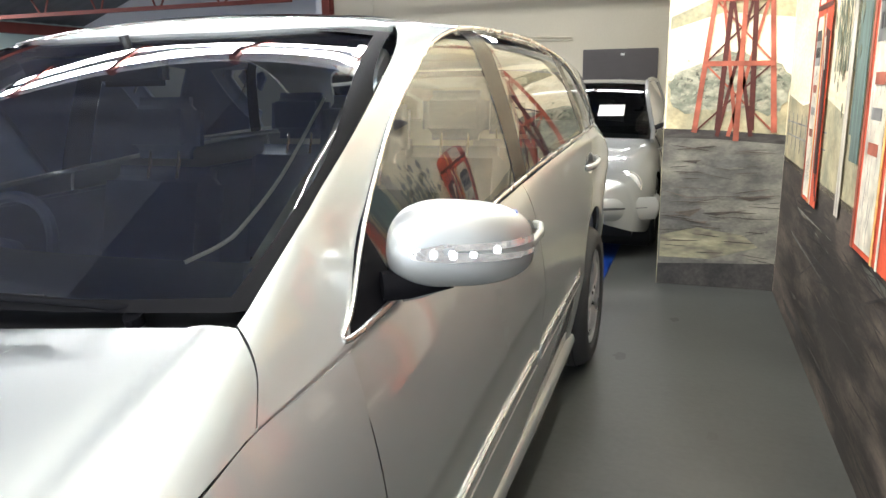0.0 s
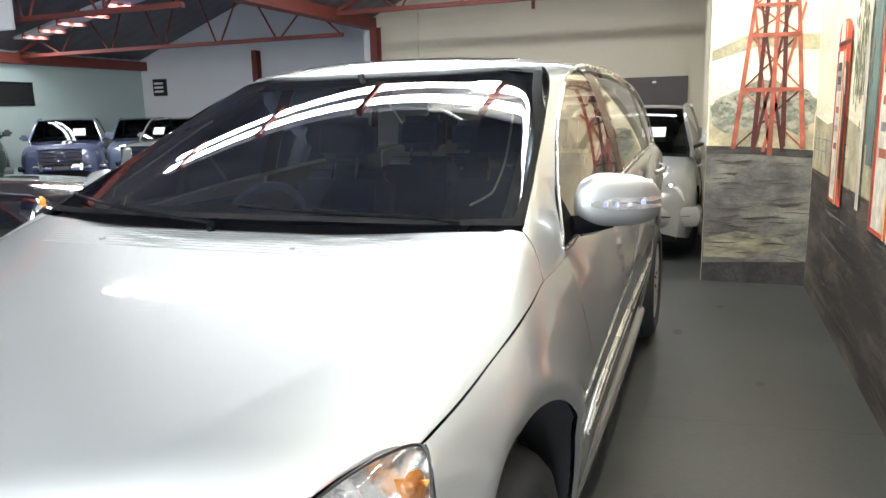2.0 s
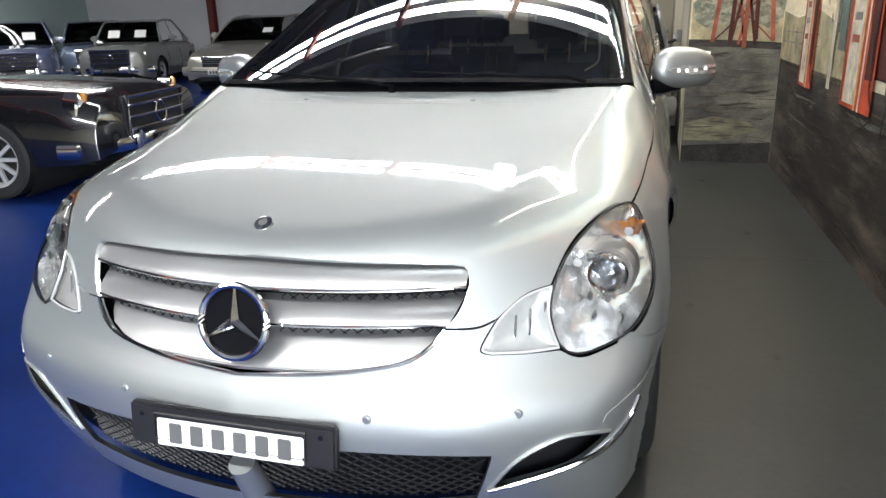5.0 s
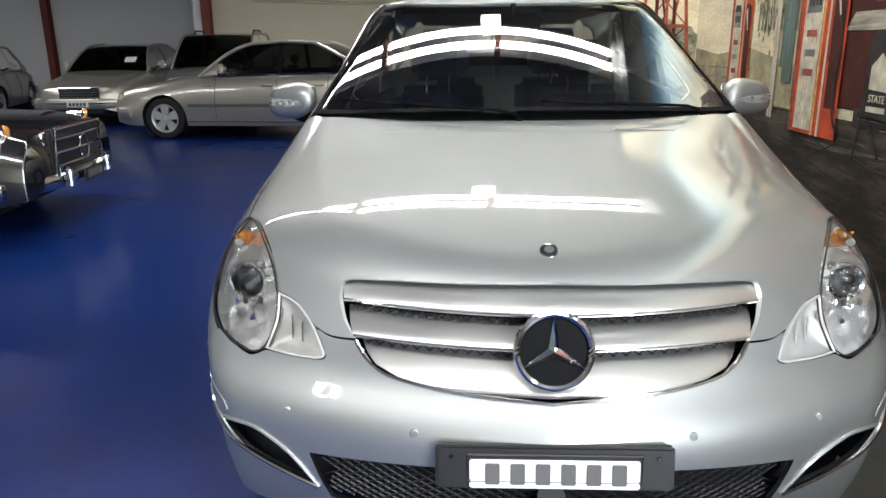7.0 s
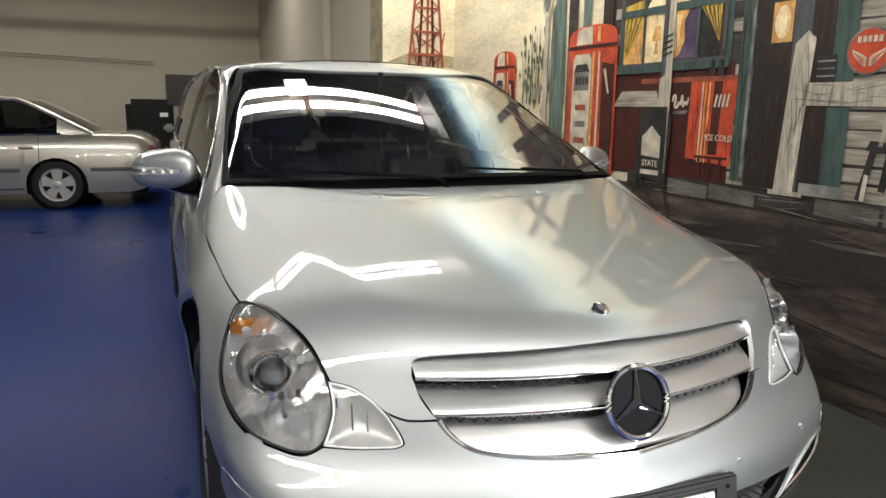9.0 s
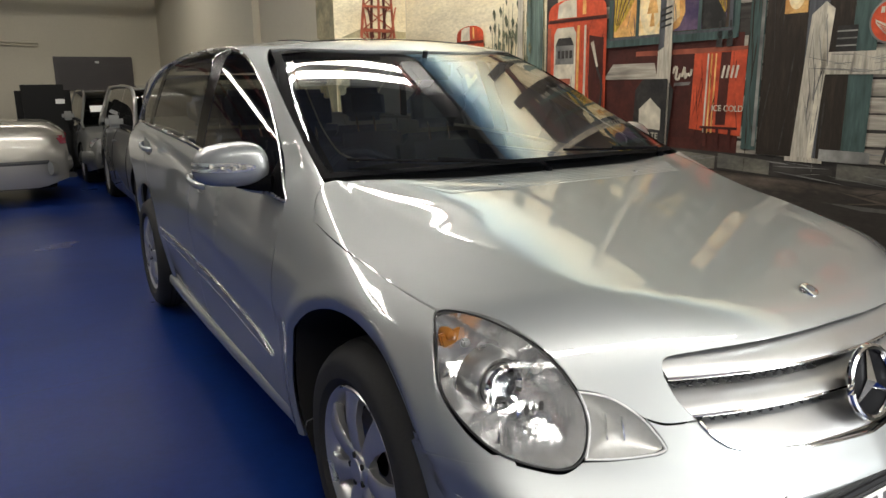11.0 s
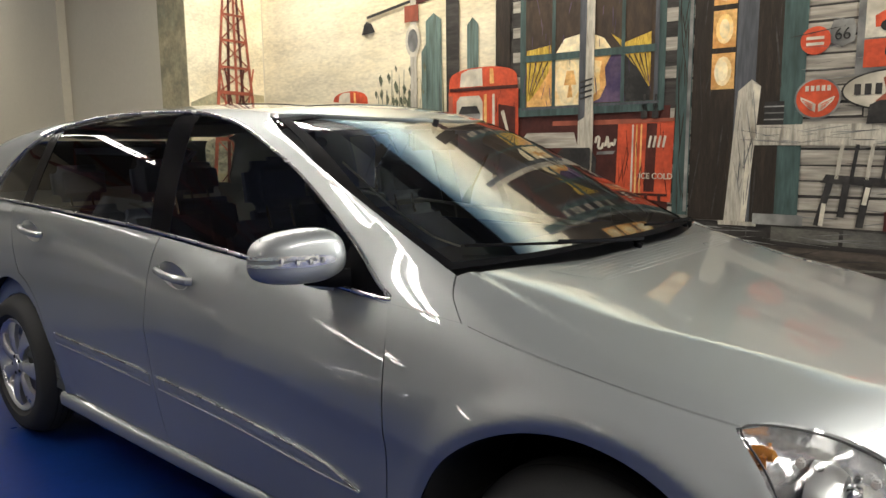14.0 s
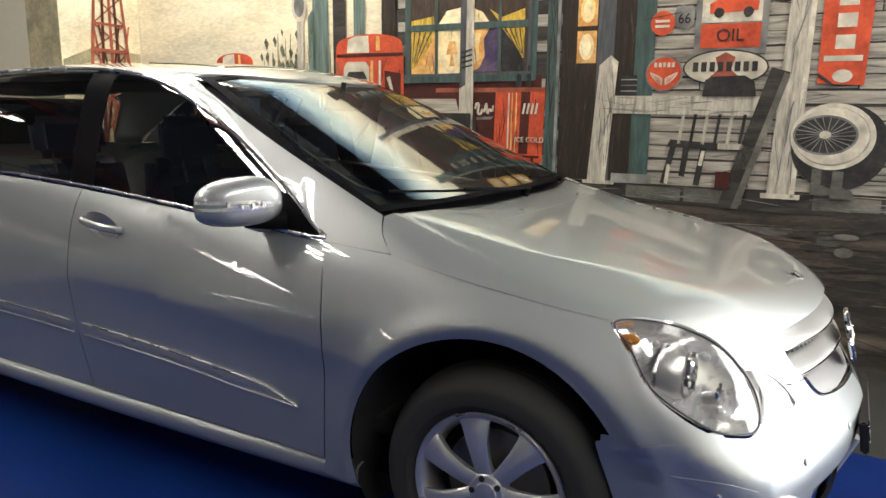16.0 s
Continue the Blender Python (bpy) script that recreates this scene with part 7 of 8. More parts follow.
for za, zb in ((1.755, 1.955), (1.985, 2.19), (2.22, 2.42)):
    pane = paint("door_pane", rect(1.625, za, 1.497, zb), WARMGLOW, 6)
    paint("pane_glow", oval((1.561, (za + zb) / 2), 0.048, 0.082, 16), AMBERGLOW, 7)
    paint("pane_glow", oval((1.561, (za + zb) / 2), 0.028, 0.055, 16), PALEGLOW, 8)
paint("door_post", rect(1.49, 1.0, 1.38, 3.0), SLATE, 6)
paint("door_shade", rect(1.38, 1.0, 1.25, 3.0), DOOR_P, 6)
paint("door_frame", rect(1.25, 1.03, 1.13, 3.0), TEAL, 6)
paint("gate_post", [(1.52, 1.0), (1.40, 1.0), (1.35, 1.76), (1.40, 1.80), (1.47, 1.74)], WEATHERED, 7)
paint("gate_post_light", [(1.43, 1.0), (1.40, 1.0), (1.35, 1.76), (1.39, 1.78)], OFFWHITE, 8)
paint("post_foot", rect(1.55, 0.985, 1.34, 1.01), WEATHERED, 8)
paint("rail", [(1.40, 1.44), (0.48, 1.43), (0.50, 1.545), (1.39, 1.55)], WEATHERED, 8)
paint("post", [(0.43, 0.96), (0.28, 0.96), (0.24, 3.0), (0.36, 3.0)], WEATHERED, 9)
paint("post_light", [(0.31, 0.96), (0.28, 0.96), (0.24, 3.0), (0.265, 3.0)], OFFWHITE, 10)
paint("post_foot", rect(0.46, 0.955, 0.25, 0.985), OFFWHITE, 10)
paint("brace", [(0.70, 0.88), (0.58, 0.88), (0.36, 1.68), (0.46, 1.71)], DARKPLANK, 10)
paint("brace_light", [(0.62, 0.88), (0.58, 0.88), (0.36, 1.66), (0.39, 1.68)], STONE, 11)

# drinks cooler
cooler = new("painted_cooler")
cooler.parent = mural
paint("cooler_side", rect(2.66, 1.07, 2.16, 1.60), MAROON, 5, cooler)
paint("cooler_lid", rect(2.66, 1.575, 1.83, 1.605), RUST, 6, cooler)
paint("cooler_front", [(2.20, 1.13), (1.84, 1.10), (1.83, 1.585), (2.19, 1.575)], RED, 6, cooler)
paint("cooler_dark", [(2.012, 1.16), (1.945, 1.16), (1.935, 1.575), (2.0, 1.575)], MAROON, 7, cooler)
for y in (2.10, 2.075, 2.045):
    paint("cooler_edge", [(y, 1.11), (y - 0.012, 1.11), (y - 0.015, 1.57), (y - 0.005, 1.57)], OFFWHITE if y > 2.09 else WARMGLOW, 7, cooler)
paint("cooler_gap", rect(2.12, 1.135, 1.86, 1.15), MAROON, 8, cooler)
for k in range(3):
    paint("cooler_gap", rect(2.09 - 0.085 * k, 1.03, 2.07 - 0.085 * k, 1.135), MAROON, 8, cooler)
flourish = [(2.345, 1.46), (2.335, 1.50), (2.315, 1.495), (2.325, 1.43), (2.30, 1.425), (2.29, 1.46), (2.275, 1.44), (2.26, 1.50), (2.25, 1.43), (2.235, 1.46), (2.215, 1.445), (2.205, 1.485)]
for p, q in zip(flourish, flourish[1:]):
    paint("white_flourish", stroke(p, q, 0.016), OFFWHITE, 7, cooler)
paint("white_flourish", [(2.335, 1.385), (2.22, 1.39), (2.205, 1.41), (2.33, 1.405)], GREYP, 7, cooler)
for k in range(4):
    paint("white_flourish", stroke((1.985 - 0.03 * k, 1.43), (1.972 - 0.03 * k, 1.50), 0.014), OFFWHITE, 8, cooler)
text_part("cooler_words", "ICE COLD", 0.05, OFFWHITE, Matrix.Translation((-0.0155, 1.935, 1.255)) @ Matrix.Rotation(radians(-90), 4, "Z") @ Matrix.Rotation(radians(90), 4, "X"), cooler, squeeze=0.95)
for y in (2.02, 1.95):
    paint("bottle", [(y + 0.02, 1.605), (y - 0.02, 1.605), (y - 0.018, 1.68), (y - 0.007, 1.71), (y - 0.007, 1.75), (y + 0.007, 1.75), (y + 0.007, 1.71), (y + 0.018, 1.68)], INK, 9)
paint("bench_board", [(2.95, 1.43), (2.47, 1.43), (2.50, 1.53), (2.86, 1.53)], PLANK, 6)

# signs
paint("round_sign", oval((1.09, 1.98), 0.073, 0.072), RED, 7)
for k in range(2):
    paint("sign_bar", rect(1.135, 1.985 - 0.03 * k, 1.05, 2.0 - 0.03 * k), OFFWHITE, 8)
paint("route_sign", [(0.965, 1.935), (1.02, 1.965), (1.025, 2.03), (1.01, 2.075), (0.92, 2.075), (0.905, 2.03), (0.91, 1.965)], GREYP, 7)
text_part("route_number", "66", 0.085, INK, Matrix.Translation((-0.0135, 0.965, 2.0)) @ Matrix.Rotation(radians(-90), 4, "Z") @ Matrix.Rotation(radians(90), 4, "X"), mural, squeeze=0.9)
oil = new("painted_oil_sign")
oil.parent = mural
paint("sign_board", rect(0.90, 1.79, 0.50, 2.34), GREYP, 7, oil)
paint("sign_white", rect(0.865, 1.97, 0.535, 2.30), OFFWHITE, 8, oil)
paint("sign_red", rect(0.865, 1.825, 0.535, 1.962), RED, 8, oil)
text_part("sign_word", "OIL", 0.10, INK, Matrix.Translation((-0.0150, 0.70, 1.893)) @ Matrix.Rotation(radians(-90), 4, "Z") @ Matrix.Rotation(radians(90), 4, "X"), oil)
paint("picture_car", [(0.82, 2.02), (0.56, 2.03), (0.555, 2.08), (0.60, 2.10), (0.64, 2.15), (0.75, 2.15), (0.78, 2.10), (0.825, 2.075)], RED, 9, oil)
for y in (0.77, 0.61):
    paint("picture_wheel", oval((y, 2.025), 0.028, 0.028, 20), INK, 10, oil)
paint("picture_window", [(0.74, 2.10), (0.65, 2.10), (0.665, 2.135), (0.73, 2.135)], OFFWHITE, 10, oil)
wing = new("painted_round_sign")
wing.parent = mural
paint("sign_rim", oval((1.065, 1.682), 0.112, 0.108), GREYP, 7, wing)
paint("sign_disc", oval((1.065, 1.682), 0.102, 0.098), RED, 8, wing)
for k in (-1, 1):
    paint("wing_shape", [(1.065 + k * u, v) for u, v in ((0.006, 1.652), (0.03, 1.668), (0.083, 1.692), (0.078, 1.672), (0.064, 1.655), (0.048, 1.638), (0.03, 1.622), (0.008, 1.612))], OFFWHITE, 9, wing)
    for n in range(3):
        paint("wing_slit", stroke((1.065 + k * 0.02, 1.648 - 0.011 * n), (1.065 + k * (0.072 - 0.014 * n), 1.676 - 0.016 * n), 0.004), RED, 10, wing)
for k in range(5):
    paint("sign_bar", rect(1.125 - 0.026 * k, 1.72, 1.108 - 0.026 * k, 1.748), OFFWHITE, 9, wing)
ov = new("painted_oval_sign")
ov.parent = mural
paint("sign_rim", oval((0.715, 1.712), 0.24, 0.104), INK, 8, ov)
paint("sign_disc", oval((0.715, 1.712), 0.23, 0.095), OFFWHITE, 9, ov)
paint("sign_mark", [(0.80, 1.655), (0.63, 1.655), (0.68, 1.70), (0.66, 1.77), (0.715, 1.80), (0.77, 1.77), (0.75, 1.70)], RUST, 10, ov)
for k in range(8):
    paint("sign_bar", rect(0.895 - 0.047 * k, 1.69, 0.865 - 0.047 * k, 1.745), INK, 11, ov)
paint("saddle_bag", [(0.83, 1.545), (0.53, 1.545), (0.545, 1.63), (0.60, 1.665), (0.78, 1.66), (0.82, 1.64)], INK, 12)
paint("can", rect(1.325, 1.55, 1.225, 1.675), INK, 9)
for k in range(3):
    paint("can_band", rect(1.325, 1.575 + 0.035 * k, 1.225, 1.582 + 0.035 * k), GREYP, 10)
tall = new("painted_banner")
tall.parent = mural
paint("banner", [(0.222, 1.615), (-0.01, 1.605), (-0.04, 3.0), (0.228, 3.0)], RED, 8, tall)
for k in range(6):
    paint("banner_bar", rect(0.15, 1.80 + 0.115 * k, 0.055, 1.875 + 0.115 * k), OFFWHITE, 9, tall)
paint("banner_bar", rect(0.20, 1.735, 0.01, 1.765), OFFWHITE, 9, tall)
paint("banner_mark", oval((0.10, 1.655), 0.05, 0.035, 20), OFFWHITE, 9, tall)
paint("banner_stripe", [(0.222, 1.675), (0.135, 1.61), (0.165, 1.612), (0.222, 1.65)], INK, 9, tall)

# whitewall tyre, chair, boots
ty = new("painted_tyre")
ty.parent = mural
paint("tyre_side", oval((0.075, 1.265), 0.245, 0.242), INK, 11, ty)
paint("white_wall", oval((0.115, 1.322), 0.213, 0.186), OFFWHITE, 12, ty)
paint("wall_shade", oval((0.118, 1.322), 0.19, 0.163), PLANK, 12.4, ty)
paint("white_wall", oval((0.122, 1.326), 0.186, 0.158), OFFWHITE, 12.8, ty)
paint("wheel_rim", oval((0.152, 1.330), 0.165, 0.112), GREYP, 13, ty)
paint("wheel_dark", oval((0.152, 1.330), 0.152, 0.100), INK, 13.5, ty)
for k in range(22):
    a = 2 * math.pi * k / 22
    paint("spoke", stroke((0.152 + 0.025 * math.cos(a + 0.3), 1.33 + 0.018 * math.sin(a + 0.3)), (0.152 + 0.15 * math.cos(a), 1.33 + 0.098 * math.sin(a)), 0.005), GREYP, 14, ty)
paint("hub", oval((0.152, 1.332), 0.03, 0.022, 20), OFFWHITE, 15, ty)
ch = new("painted_chair")
ch.parent = mural
paint("chair_seat", [(1.02, 1.24), (0.55, 1.22), (0.55, 1.255), (1.0, 1.285)], INK, 9, ch)
for a, b in (((0.98, 1.24), (1.03, 1.01)), ((0.80, 1.24), (0.83, 1.01)), ((0.58, 1.23), (0.55, 1.01)), ((0.90, 1.24), (0.92, 1.06))):
    paint("chair_leg", stroke(a, b, 0.035), INK, 9, ch)
for a, b in (((1.0, 1.13), (1.012, 1.01)), ((0.80, 1.22), (0.815, 1.13)), ((0.575, 1.21), (0.56, 1.12))):
    paint("leg_light", stroke(a, b, 0.022), OFFWHITE, 10, ch)
for k in range(6):
    paint("chair_slat", stroke((0.95 - 0.07 * k, 1.26), (0.93 - 0.07 * k, 1.44), 0.018), INK if k % 2 else WEATHERED, 9, ch)
paint("chair_light", stroke((0.72, 1.25), (0.52, 1.25), 0.035), WEATHERED, 10, ch)
paint("boot", [(0.20, 0.99), (0.09, 0.99), (0.10, 1.03), (0.15, 1.05), (0.15, 1.14), (0.20, 1.14)], STONE, 16)
paint("boot", [(0.10, 0.975), (-0.03, 0.975), (-0.01, 1.02), (0.04, 1.04), (0.04, 1.13), (0.095, 1.13)], STONE, 16)
paint("pot", rect(0.72, 1.0, 0.64, 1.10), MAROON, 12)
paint("crate", rect(1.36, 1.0, 1.10, 1.06), GREYP, 9)
for k in range(9):
    y, z = 0.12 + rng.uniform(-0.14, 0.14), 0.73 + rng.uniform(-0.07, 0.05)
    paint("rock", oval((y, z), rng.uniform(0.03, 0.08), rng.uniform(0.015, 0.035), 9), STONE if k % 2 else DARKPLANK, 3 + k)


# loose brushwork over the flat shapes, in one sheet for each colour
def brushwork(name, owner, mat, y0, z0, y1, z1, count, length, width, slope, layer, tilt=0.0):
    bm = bmesh.new()
    for k in range(count):
        y, z = rng.uniform(min(y0, y1), max(y0, y1)), rng.uniform(z0, z1)
        ln, w = length * rng.uniform(0.4, 1.3), width * rng.uniform(0.4, 1.4)
        c, d = math.cos(slope + rng.gauss(0, 0.12)), math.sin(slope + rng.gauss(0, 0.12))
        h = 0.0015 * layer + 0.001 + 0.000012 * k
        pts = [(-ln / 2, 0), (-ln / 4, w / 2), (ln / 3, w * 0.4), (ln / 2, 0.0), (ln / 4, -w / 2), (-ln / 3, -w * 0.35)]
        loc = [(y + u * c - v * d, z + u * d + v * c) for u, v in pts]
        bm.faces.new([bm.verts.new((-h, a, b) if owner is mural else (a, -h, b)) for a, b in loc])
    return tagged(part(name, bm, mat, owner, smooth=0), "loose brush strokes", kind="stuff")


# fuel pumps
def pump(y0, y1, zb, zt):
    p = new("painted_pump")
    p.parent = mural
    w = y0 - y1
    ys = lambda k: y0 - w * k
    zz = lambda k: zb + (zt - zb) * k
    paint("pump_back", [(ys(0), zz(0)), (ys(1), zz(0)), (ys(0.985), zz(0.86)), (ys(0.95), zz(0.90)), (ys(0.05), zz(0.90)), (ys(0), zz(0.86))], RED, 10, p)
    cap = [(ys(0.01), zz(0.87))] + [(ys(0.5 - 0.49 * math.cos(a) if a < 1.57 else 0.5 - 0.475 * math.cos(a)), zz(0.90 + 0.10 * math.sin(a) ** 0.55)) for a in np.linspace(0.02, 3.12, 18)] + [(ys(0.98), zz(0.87))]
    paint("pump_cap", cap, RED, 11, p)
    paint("cap_shade", [(ys(0.02), zz(0.865)), (ys(0.98), zz(0.865)), (ys(0.98), zz(0.885)), (ys(0.02), zz(0.885))], MAROON, 12, p)
    paint("cap_light", [(ys(0.17), zz(0.89)), (ys(0.50), zz(0.89)), (ys(0.49), zz(0.992)), (ys(0.30), zz(0.99)), (ys(0.19), zz(0.97))], OFFWHITE, 12, p)
    paint("cap_gleam", [(ys(0.60), zz(0.90)), (ys(0.66), zz(0.90)), (ys(0.65), zz(0.985)), (ys(0.60), zz(0.988))], WARMGLOW, 12, p)
    paint("pump_face", [(ys(0.12), zz(0.02)), (ys(0.50), zz(0.02)), (ys(0.50), zz(0.80)), (ys(0.45), zz(0.835)), (ys(0.17), zz(0.835)), (ys(0.12), zz(0.80))], OFFWHITE, 12, p)
    paint("pump_edge", [(ys(0.0), zz(0)), (ys(0.06), zz(0)), (ys(0.06), zz(0.84)), (ys(0.0), zz(0.84))], RUST, 12, p)
    paint("pump_edge", [(ys(0.52), zz(0)), (ys(0.56), zz(0)), (ys(0.56), zz(0.84)), (ys(0.52), zz(0.84))], WARMGLOW, 13, p)
    paint("pump_edge", [(ys(0.64), zz(0)), (ys(0.68), zz(0)), (ys(0.67), zz(0.84)), (ys(0.64), zz(0.84))], OFFWHITE, 13, p)
    paint("pump_recess", [(ys(0.74), zz(0.15)), (ys(0.95), zz(0.15)), (ys(0.95), zz(0.76)), (ys(0.72), zz(0.78))], MAROON, 12, p)
    paint("pump_dial", [(ys(0.15), zz(0.62)), (ys(0.47), zz(0.62)), (ys(0.47), zz(0.73)), (ys(0.42), zz(0.77)), (ys(0.20), zz(0.77)), (ys(0.15), zz(0.73))], GREYP, 13, p)
    paint("dial_arch", [(ys(0.15), zz(0.73)), (ys(0.47), zz(0.73)), (ys(0.42), zz(0.775)), (ys(0.20), zz(0.775))], INK, 14, p)
    for k in range(4):
        paint("dial_bar", rect(ys(0.19 + 0.07 * k), zz(0.655), ys(0.235 + 0.07 * k), zz(0.70)), INK, 14, p)
    for k in range(3):
        paint("pump_bar", rect(ys(0.20), zz(0.30 + 0.10 * k), ys(0.42), zz(0.335 + 0.10 * k)), GREYP if k % 2 else RUST, 13, p)
    brushwork("brush_strokes", mural, GREYP, ys(0.13), zz(0.04), ys(0.49), zz(0.80), 30, 0.14, 0.0045, math.pi / 2, 12.6)
    brushwork("brush_strokes", mural, MAROON, ys(0.57), zz(0.02), ys(0.97), zz(0.86), 30, 0.2, 0.0054, math.pi / 2, 12.2)
    hose = spline([(ys(0.80), zz(0.70)), (ys(0.86), zz(0.60)), (ys(0.95), zz(0.48)), (ys(0.90), zz(0.30)), (ys(0.94), zz(0.12)), (ys(1.06), zz(0.04))], 5)
    for a, b in zip(hose, hose[1:]):
        paint("hose", stroke(a, b, 0.018), INK, 15, p)
    paint("nozzle", stroke((ys(0.78), zz(0.74)), (ys(0.87), zz(0.60)), 0.03, 0.016), OFFWHITE, 16, p)


pump(3.535, 2.92, 0.80, 2.0)
pump(4.78, 4.36, 0.80, 1.90)
stand = new("painted_stand")
stand.parent = mural
paint("stand_board", [(2.66, 0.98), (2.36, 0.96), (2.33, 1.36), (2.38, 1.43), (2.58, 1.43), (2.64, 1.36)], INK, 13, stand)
paint("stand_light", [(2.60, 1.12), (2.42, 1.11), (2.42, 1.24), (2.51, 1.31), (2.60, 1.24)], OFFWHITE, 14, stand)
paint("stand_light", rect(2.60, 1.0, 2.42, 1.03), OFFWHITE, 14, stand)
text_part("stand_word", "STATE", 0.058, OFFWHITE, Matrix.Translation((-0.0225, 2.51, 1.07)) @ Matrix.Rotation(radians(-90), 4, "Z") @ Matrix.Rotation(radians(90), 4, "X"), stand, squeeze=0.95)
for a, b in (((2.64, 0.97), (2.68, 0.72)), ((2.38, 0.97), (2.28, 0.70)), ((2.60, 0.97), (2.42, 0.76))):
    paint("stand_leg", stroke(a, b, 0.02), INK, 13, stand)


half_pi = math.pi / 2
brushwork("brush_strokes", mural, GREYP, -2.4, 1.02, 1.1, 3.0, 208, 0.22, 0.0054, 0, 6.2)
brushwork("brush_strokes", mural, INK, -2.4, 1.02, 1.1, 3.0, 208, 0.25, 0.0045, 0, 6.3)
brushwork("brush_strokes", mural, DOOR_P, 1.84, 1.03, 1.74, 3.0, 32, 0.3, 0.0063, half_pi, 5.6)
brushwork("brush_strokes", mural, DARKPLANK, 1.72, 1.03, 1.26, 3.0, 48, 0.4, 0.0072, half_pi, 5.7)
brushwork("brush_strokes", mural, NIGHT, 2.9, 1.66, 1.92, 2.7, 48, 0.12, 0.0045, half_pi, 8.4)
brushwork("brush_strokes", mural, MAROON, 2.18, 1.12, 1.86, 1.57, 20, 0.16, 0.0054, half_pi, 7.3)
brushwork("brush_strokes", mural, DARKPLANK, 2.44, 1.05, 2.385, 3.0, 24, 0.2, 0.0054, half_pi, 9.4)
brushwork("brush_strokes", mural, GREYP, 1.46, 1.02, 1.37, 1.72, 20, 0.2, 0.0054, half_pi, 8.3)
brushwork("brush_strokes", mural, GREYP, 1.38, 1.445, 0.5, 1.54, 24, 0.2, 0.0045, 0, 8.4)
brushwork("brush_strokes", mural, GREYP, 0.4, 1.0, 0.27, 2.9, 32, 0.25, 0.0054, half_pi, 10.3)
brushwork("brush_strokes", mural, SOIL, -2.4, 0.05, 5.6, 0.84, 208, 0.5, 0.0090, 0.03, 4.2)
brushwork("brush_strokes", mural, DARKPLANK, -2.4, 0.05, 5.6, 0.84, 208, 0.55, 0.0105, -0.03, 4.6)
brushwork("brush_strokes", mural, GREYP, 2.7, 0.9, -2.5, 0.98, 48, 0.3, 0.0063, 0, 5.2)
brushwork("brush_strokes", nib, SOIL, 1.2, 0.2, 1.85, 1.0, 48, 0.22, 0.0060, 0, 6.6)

# lamp post, cactus, brush
paint("pole", [(3.92, 0.85), (3.84, 0.85), (3.85, 3.0), (3.90, 3.0)], WEATHERED, 8)
paint("lantern", oval((3.88, 2.24), 0.075, 0.12), OFFWHITE, 9)
paint("lantern_ring", oval((3.88, 2.24), 0.05, 0.085), GREYP, 10)
paint("pole_sign", rect(3.96, 2.38, 3.82, 2.50), RUST, 10)
paint("lamp_arm", stroke((4.36, 2.46), (3.9, 2.53), 0.022), INK, 10)
paint("lamp_shade", [(4.42, 2.33), (4.27, 2.34), (4.31, 2.41), (4.36, 2.43), (4.39, 2.41)], INK, 11)
paint("dark_post", rect(3.56, 0.95, 3.44, 3.0), DARKPLANK, 7)
paint("dark_post", rect(3.12, 0.95, 3.0, 3.0), DOOR_P, 7)
for y, zb, zt, w in ((3.68, 1.1, 2.42, 0.075), (3.76, 1.2, 2.2, 0.04), (3.32, 1.2, 2.35, 0.05)):
    paint("cactus", [(y + w, zb), (y - w, zb), (y - w, zt - 0.05), (y, zt), (y + w, zt - 0.05)], CACTUS, 6)
for k in range(70):
    y, z = rng.gauss(4.02, 0.16), rng.gauss(1.68, 0.16)
    s = rng.uniform(0.03, 0.07)
    paint("brush_leaf", [(y, z), (y + s * 0.4, z + s), (y + s * 0.1, z + s * 1.5), (y - s * 0.3, z + s * 0.8)], LEAF, 5 + 0.03 * k)
for k in range(26):
    y = 4.25 - 0.03 * k + rng.uniform(-0.02, 0.02)
    paint("brush_stalk", stroke((y, 1.45), (y + rng.uniform(-0.05, 0.05), rng.uniform(1.8, 2.05)), 0.012, 0.004), LEAF if k % 3 else CACTUS, 5)
for k in range(8):
    paint("fence_post", stroke((5.6 - 0.17 * k, 1.0), (5.6 - 0.17 * k, 1.22), 0.012), GREYP, 3)
for z in (1.08, 1.16):
    paint("fence_rail", stroke((5.65, z), (4.3, z + 0.01), 0.008), GREYP, 3)

# end wall: sky, bush, derrick, ground
paint("painted_sky", rect(1.149, 1.0, 1.915, 4.8), SKY, 0, nib)
paint("painted_cloud", [(1.16, 1.75), (1.5, 1.85), (1.91, 1.80), (1.91, 1.92), (1.45, 1.95), (1.16, 1.83)], HILL, 1, nib)
paint("painted_hill", [(1.16, 1.05), (1.91, 1.05), (1.91, 1.4), (1.6, 1.36), (1.16, 1.42)], HILL, 1, nib)
paint("painted_ground", [(1.149, 0.12), (1.915, 0.16), (1.915, 1.06), (1.5, 1.09), (1.149, 1.10)], STONE, 2, nib)
paint("ground_edge", [(1.149, 1.04), (1.5, 1.03), (1.915, 1.0), (1.915, 1.06), (1.5, 1.09), (1.149, 1.10)], DARKPLANK, 2.5, nib)
paint("painted_grass", [(1.16, 0.2), (1.16, 0.36), (1.4, 0.42), (1.7, 0.38), (1.8, 0.3), (1.5, 0.2)], paint_mat("mural_grass", (0.24, 0.23, 0.15), (0.12, 0.11, 0.085), 5, (0.4, 0.6), (1, 1, 3)), 3, nib)
paint("painted_kerb", [(1.149, 0.0), (1.915, 0.0), (1.915, 0.19), (1.5, 0.17), (1.149, 0.15)], INK, 3, nib)
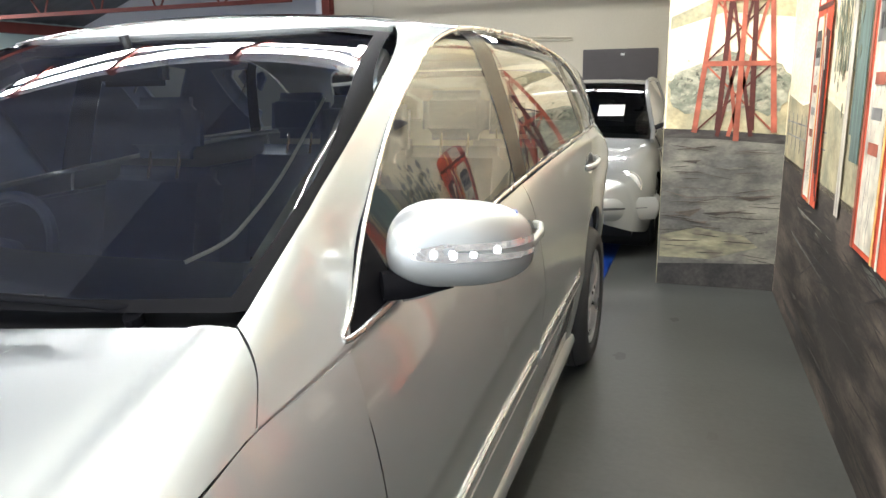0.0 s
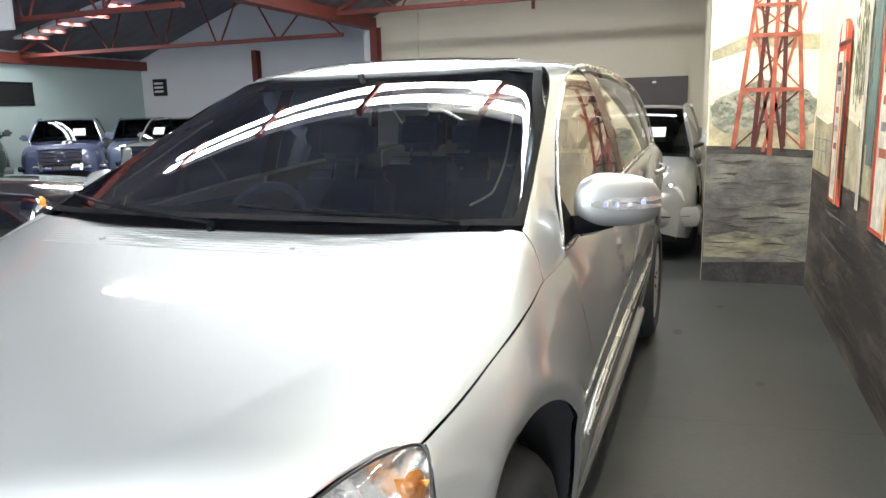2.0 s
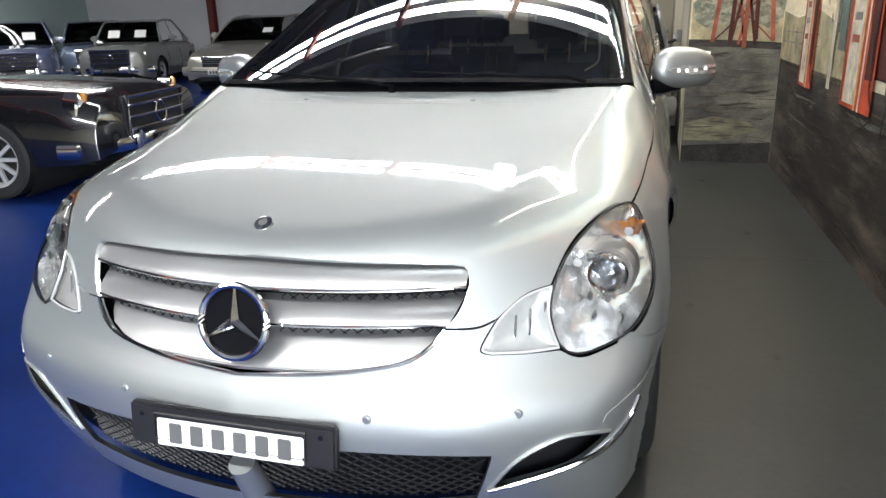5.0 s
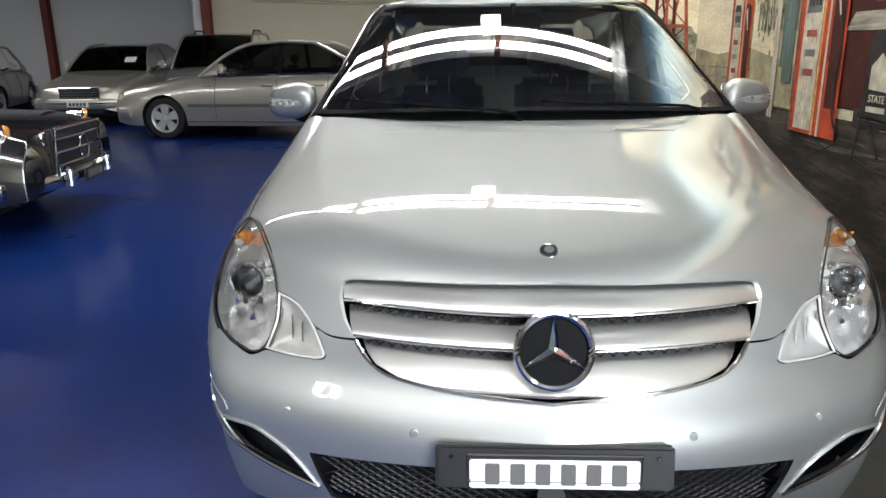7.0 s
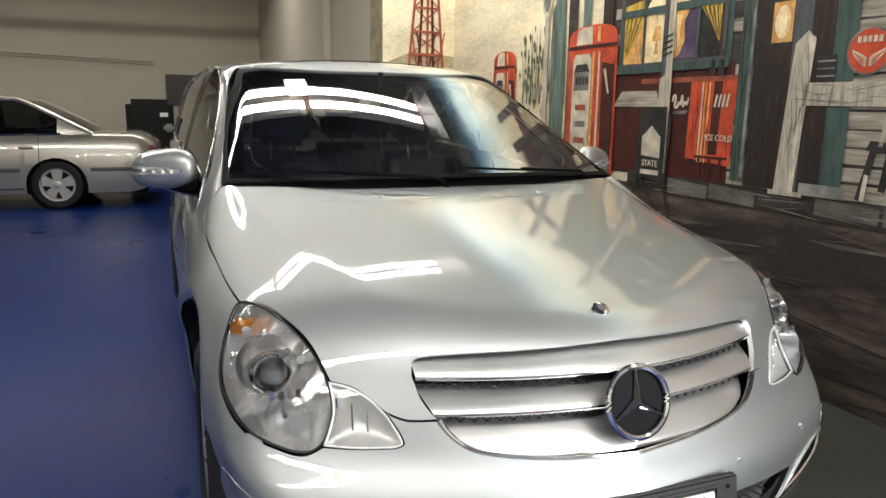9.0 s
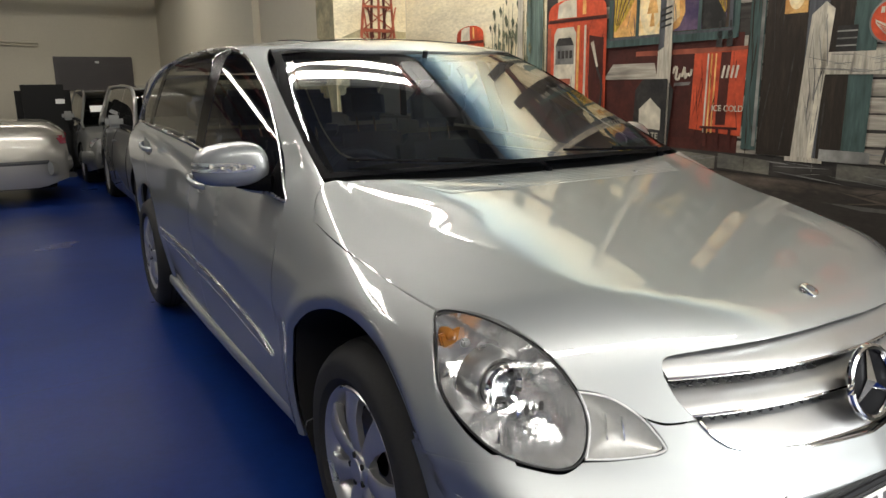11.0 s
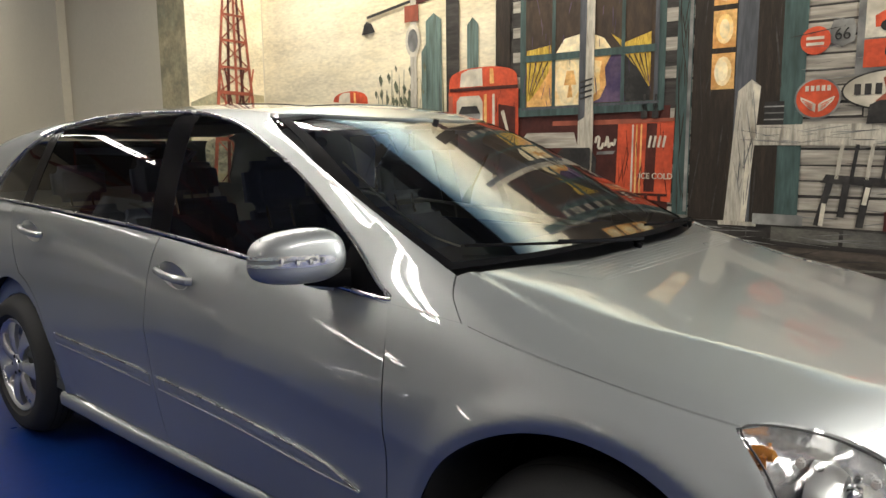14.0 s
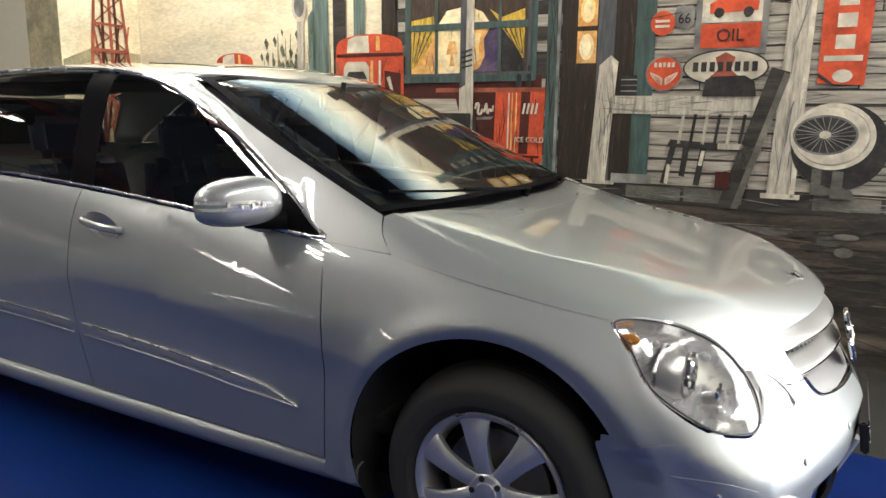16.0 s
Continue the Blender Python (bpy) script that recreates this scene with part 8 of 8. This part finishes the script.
for k in range(10):
    x, z = rng.uniform(1.18, 1.65), rng.uniform(0.2, 1.0)
    paint("ground_streak", [(x, z), (x + rng.uniform(0.08, 0.3), z + rng.uniform(-0.04, 0.04)), (x + 0.1, z - rng.uniform(0.01, 0.04))], SOIL if k % 2 else STONE, 4 + 0.05 * k, nib)
BUSH = paint_mat("mural_bush", (0.16, 0.17, 0.13), (0.34, 0.33, 0.25), 9, (0.42, 0.6), (1, 1, 1.6))
BUSHDARK = paint_mat("mural_bush_dark", (0.085, 0.09, 0.07), (0.17, 0.17, 0.13), 10, (0.45, 0.6))
for cx, cz, rx0, rz0 in ((1.34, 1.36, 0.18, 0.16), (1.55, 1.40, 0.2, 0.2), (1.78, 1.36, 0.14, 0.17)):
    paint("bush", [(cx + rx0 * math.cos(a) * rng.uniform(0.88, 1.1), cz + rz0 * math.sin(a) * rng.uniform(0.88, 1.1)) for a in np.linspace(0, 2 * math.pi, 26, endpoint=False)], BUSH, 3 + cx * 0.3, nib)
for k in range(120):
    x, z = rng.uniform(1.18, 1.9), 1.36 + rng.gauss(0, 0.09)
    if 1.2 < z < 1.6 and abs(x - 1.53) < 0.36 - 0.5 * abs(z - 1.38):
        paint("bush_leaf", [(x, z), (x + rng.uniform(0.01, 0.04), z + rng.uniform(-0.005, 0.02)), (x + rng.uniform(0.0, 0.03), z + rng.uniform(0.012, 0.03))], BUSHDARK if k % 3 else BUSH, 4 + 0.02 * k, nib)
der = new("painted_derrick")
der.parent = nib
TOPX, TOPZ = 1.62, 3.5
for fx, fz, mt in ((1.345, 1.075, RUST), (1.84, 1.075, RUST), (1.49, 1.09, MAROON), (1.61, 1.02, RUST), (1.70, 1.09, MAROON)):
    paint("derrick_leg", stroke((fx, fz), (TOPX + (fx - TOPX) * 0.12, TOPZ), 0.036, 0.016), mt, 7, der)
lx = lambda z: 1.345 + (TOPX - 0.033 - 1.345) * (z - 1.075) / (TOPZ - 1.075)
rx = lambda z: 1.84 + (TOPX + 0.026 - 1.84) * (z - 1.075) / (TOPZ - 1.075)
for fx, tx, mt in ((1.49, 1.70, MAROON), (1.61, 1.45, RUST), (1.70, 1.50, MAROON), (1.56, 1.80, RUST)):
    paint("derrick_strut", stroke((fx, 1.05), (tx, 2.15), 0.026, 0.016), mt, 6.6, der)
levels = (1.525, 1.93, 2.15, 2.38, 2.6, 2.85, 3.1, 3.3)
for z in levels:
    paint("derrick_bar", stroke((lx(z) - 0.01, z), (rx(z) + 0.01, z - 0.005), 0.032 if z < 2 else 0.022), RUST, 8, der)
for a, b in zip((1.075,) + levels, levels):
    paint("derrick_brace", stroke((lx(a), a), (rx(b), b), 0.012), RUST if b > 2 else MAROON, 6, der)
    paint("derrick_brace", stroke((rx(a), a), (lx(b), b), 0.012), RUST, 6, der)
# yellowed strip of old paint on the side wall next to the mural
tagged(part("painted_strip", box((1.146, 5.72, 0), (1.15, 6.15, 6)), HILL, None, smooth=0), "strip of old yellow paint on the side wall", "wall", kind="structure")
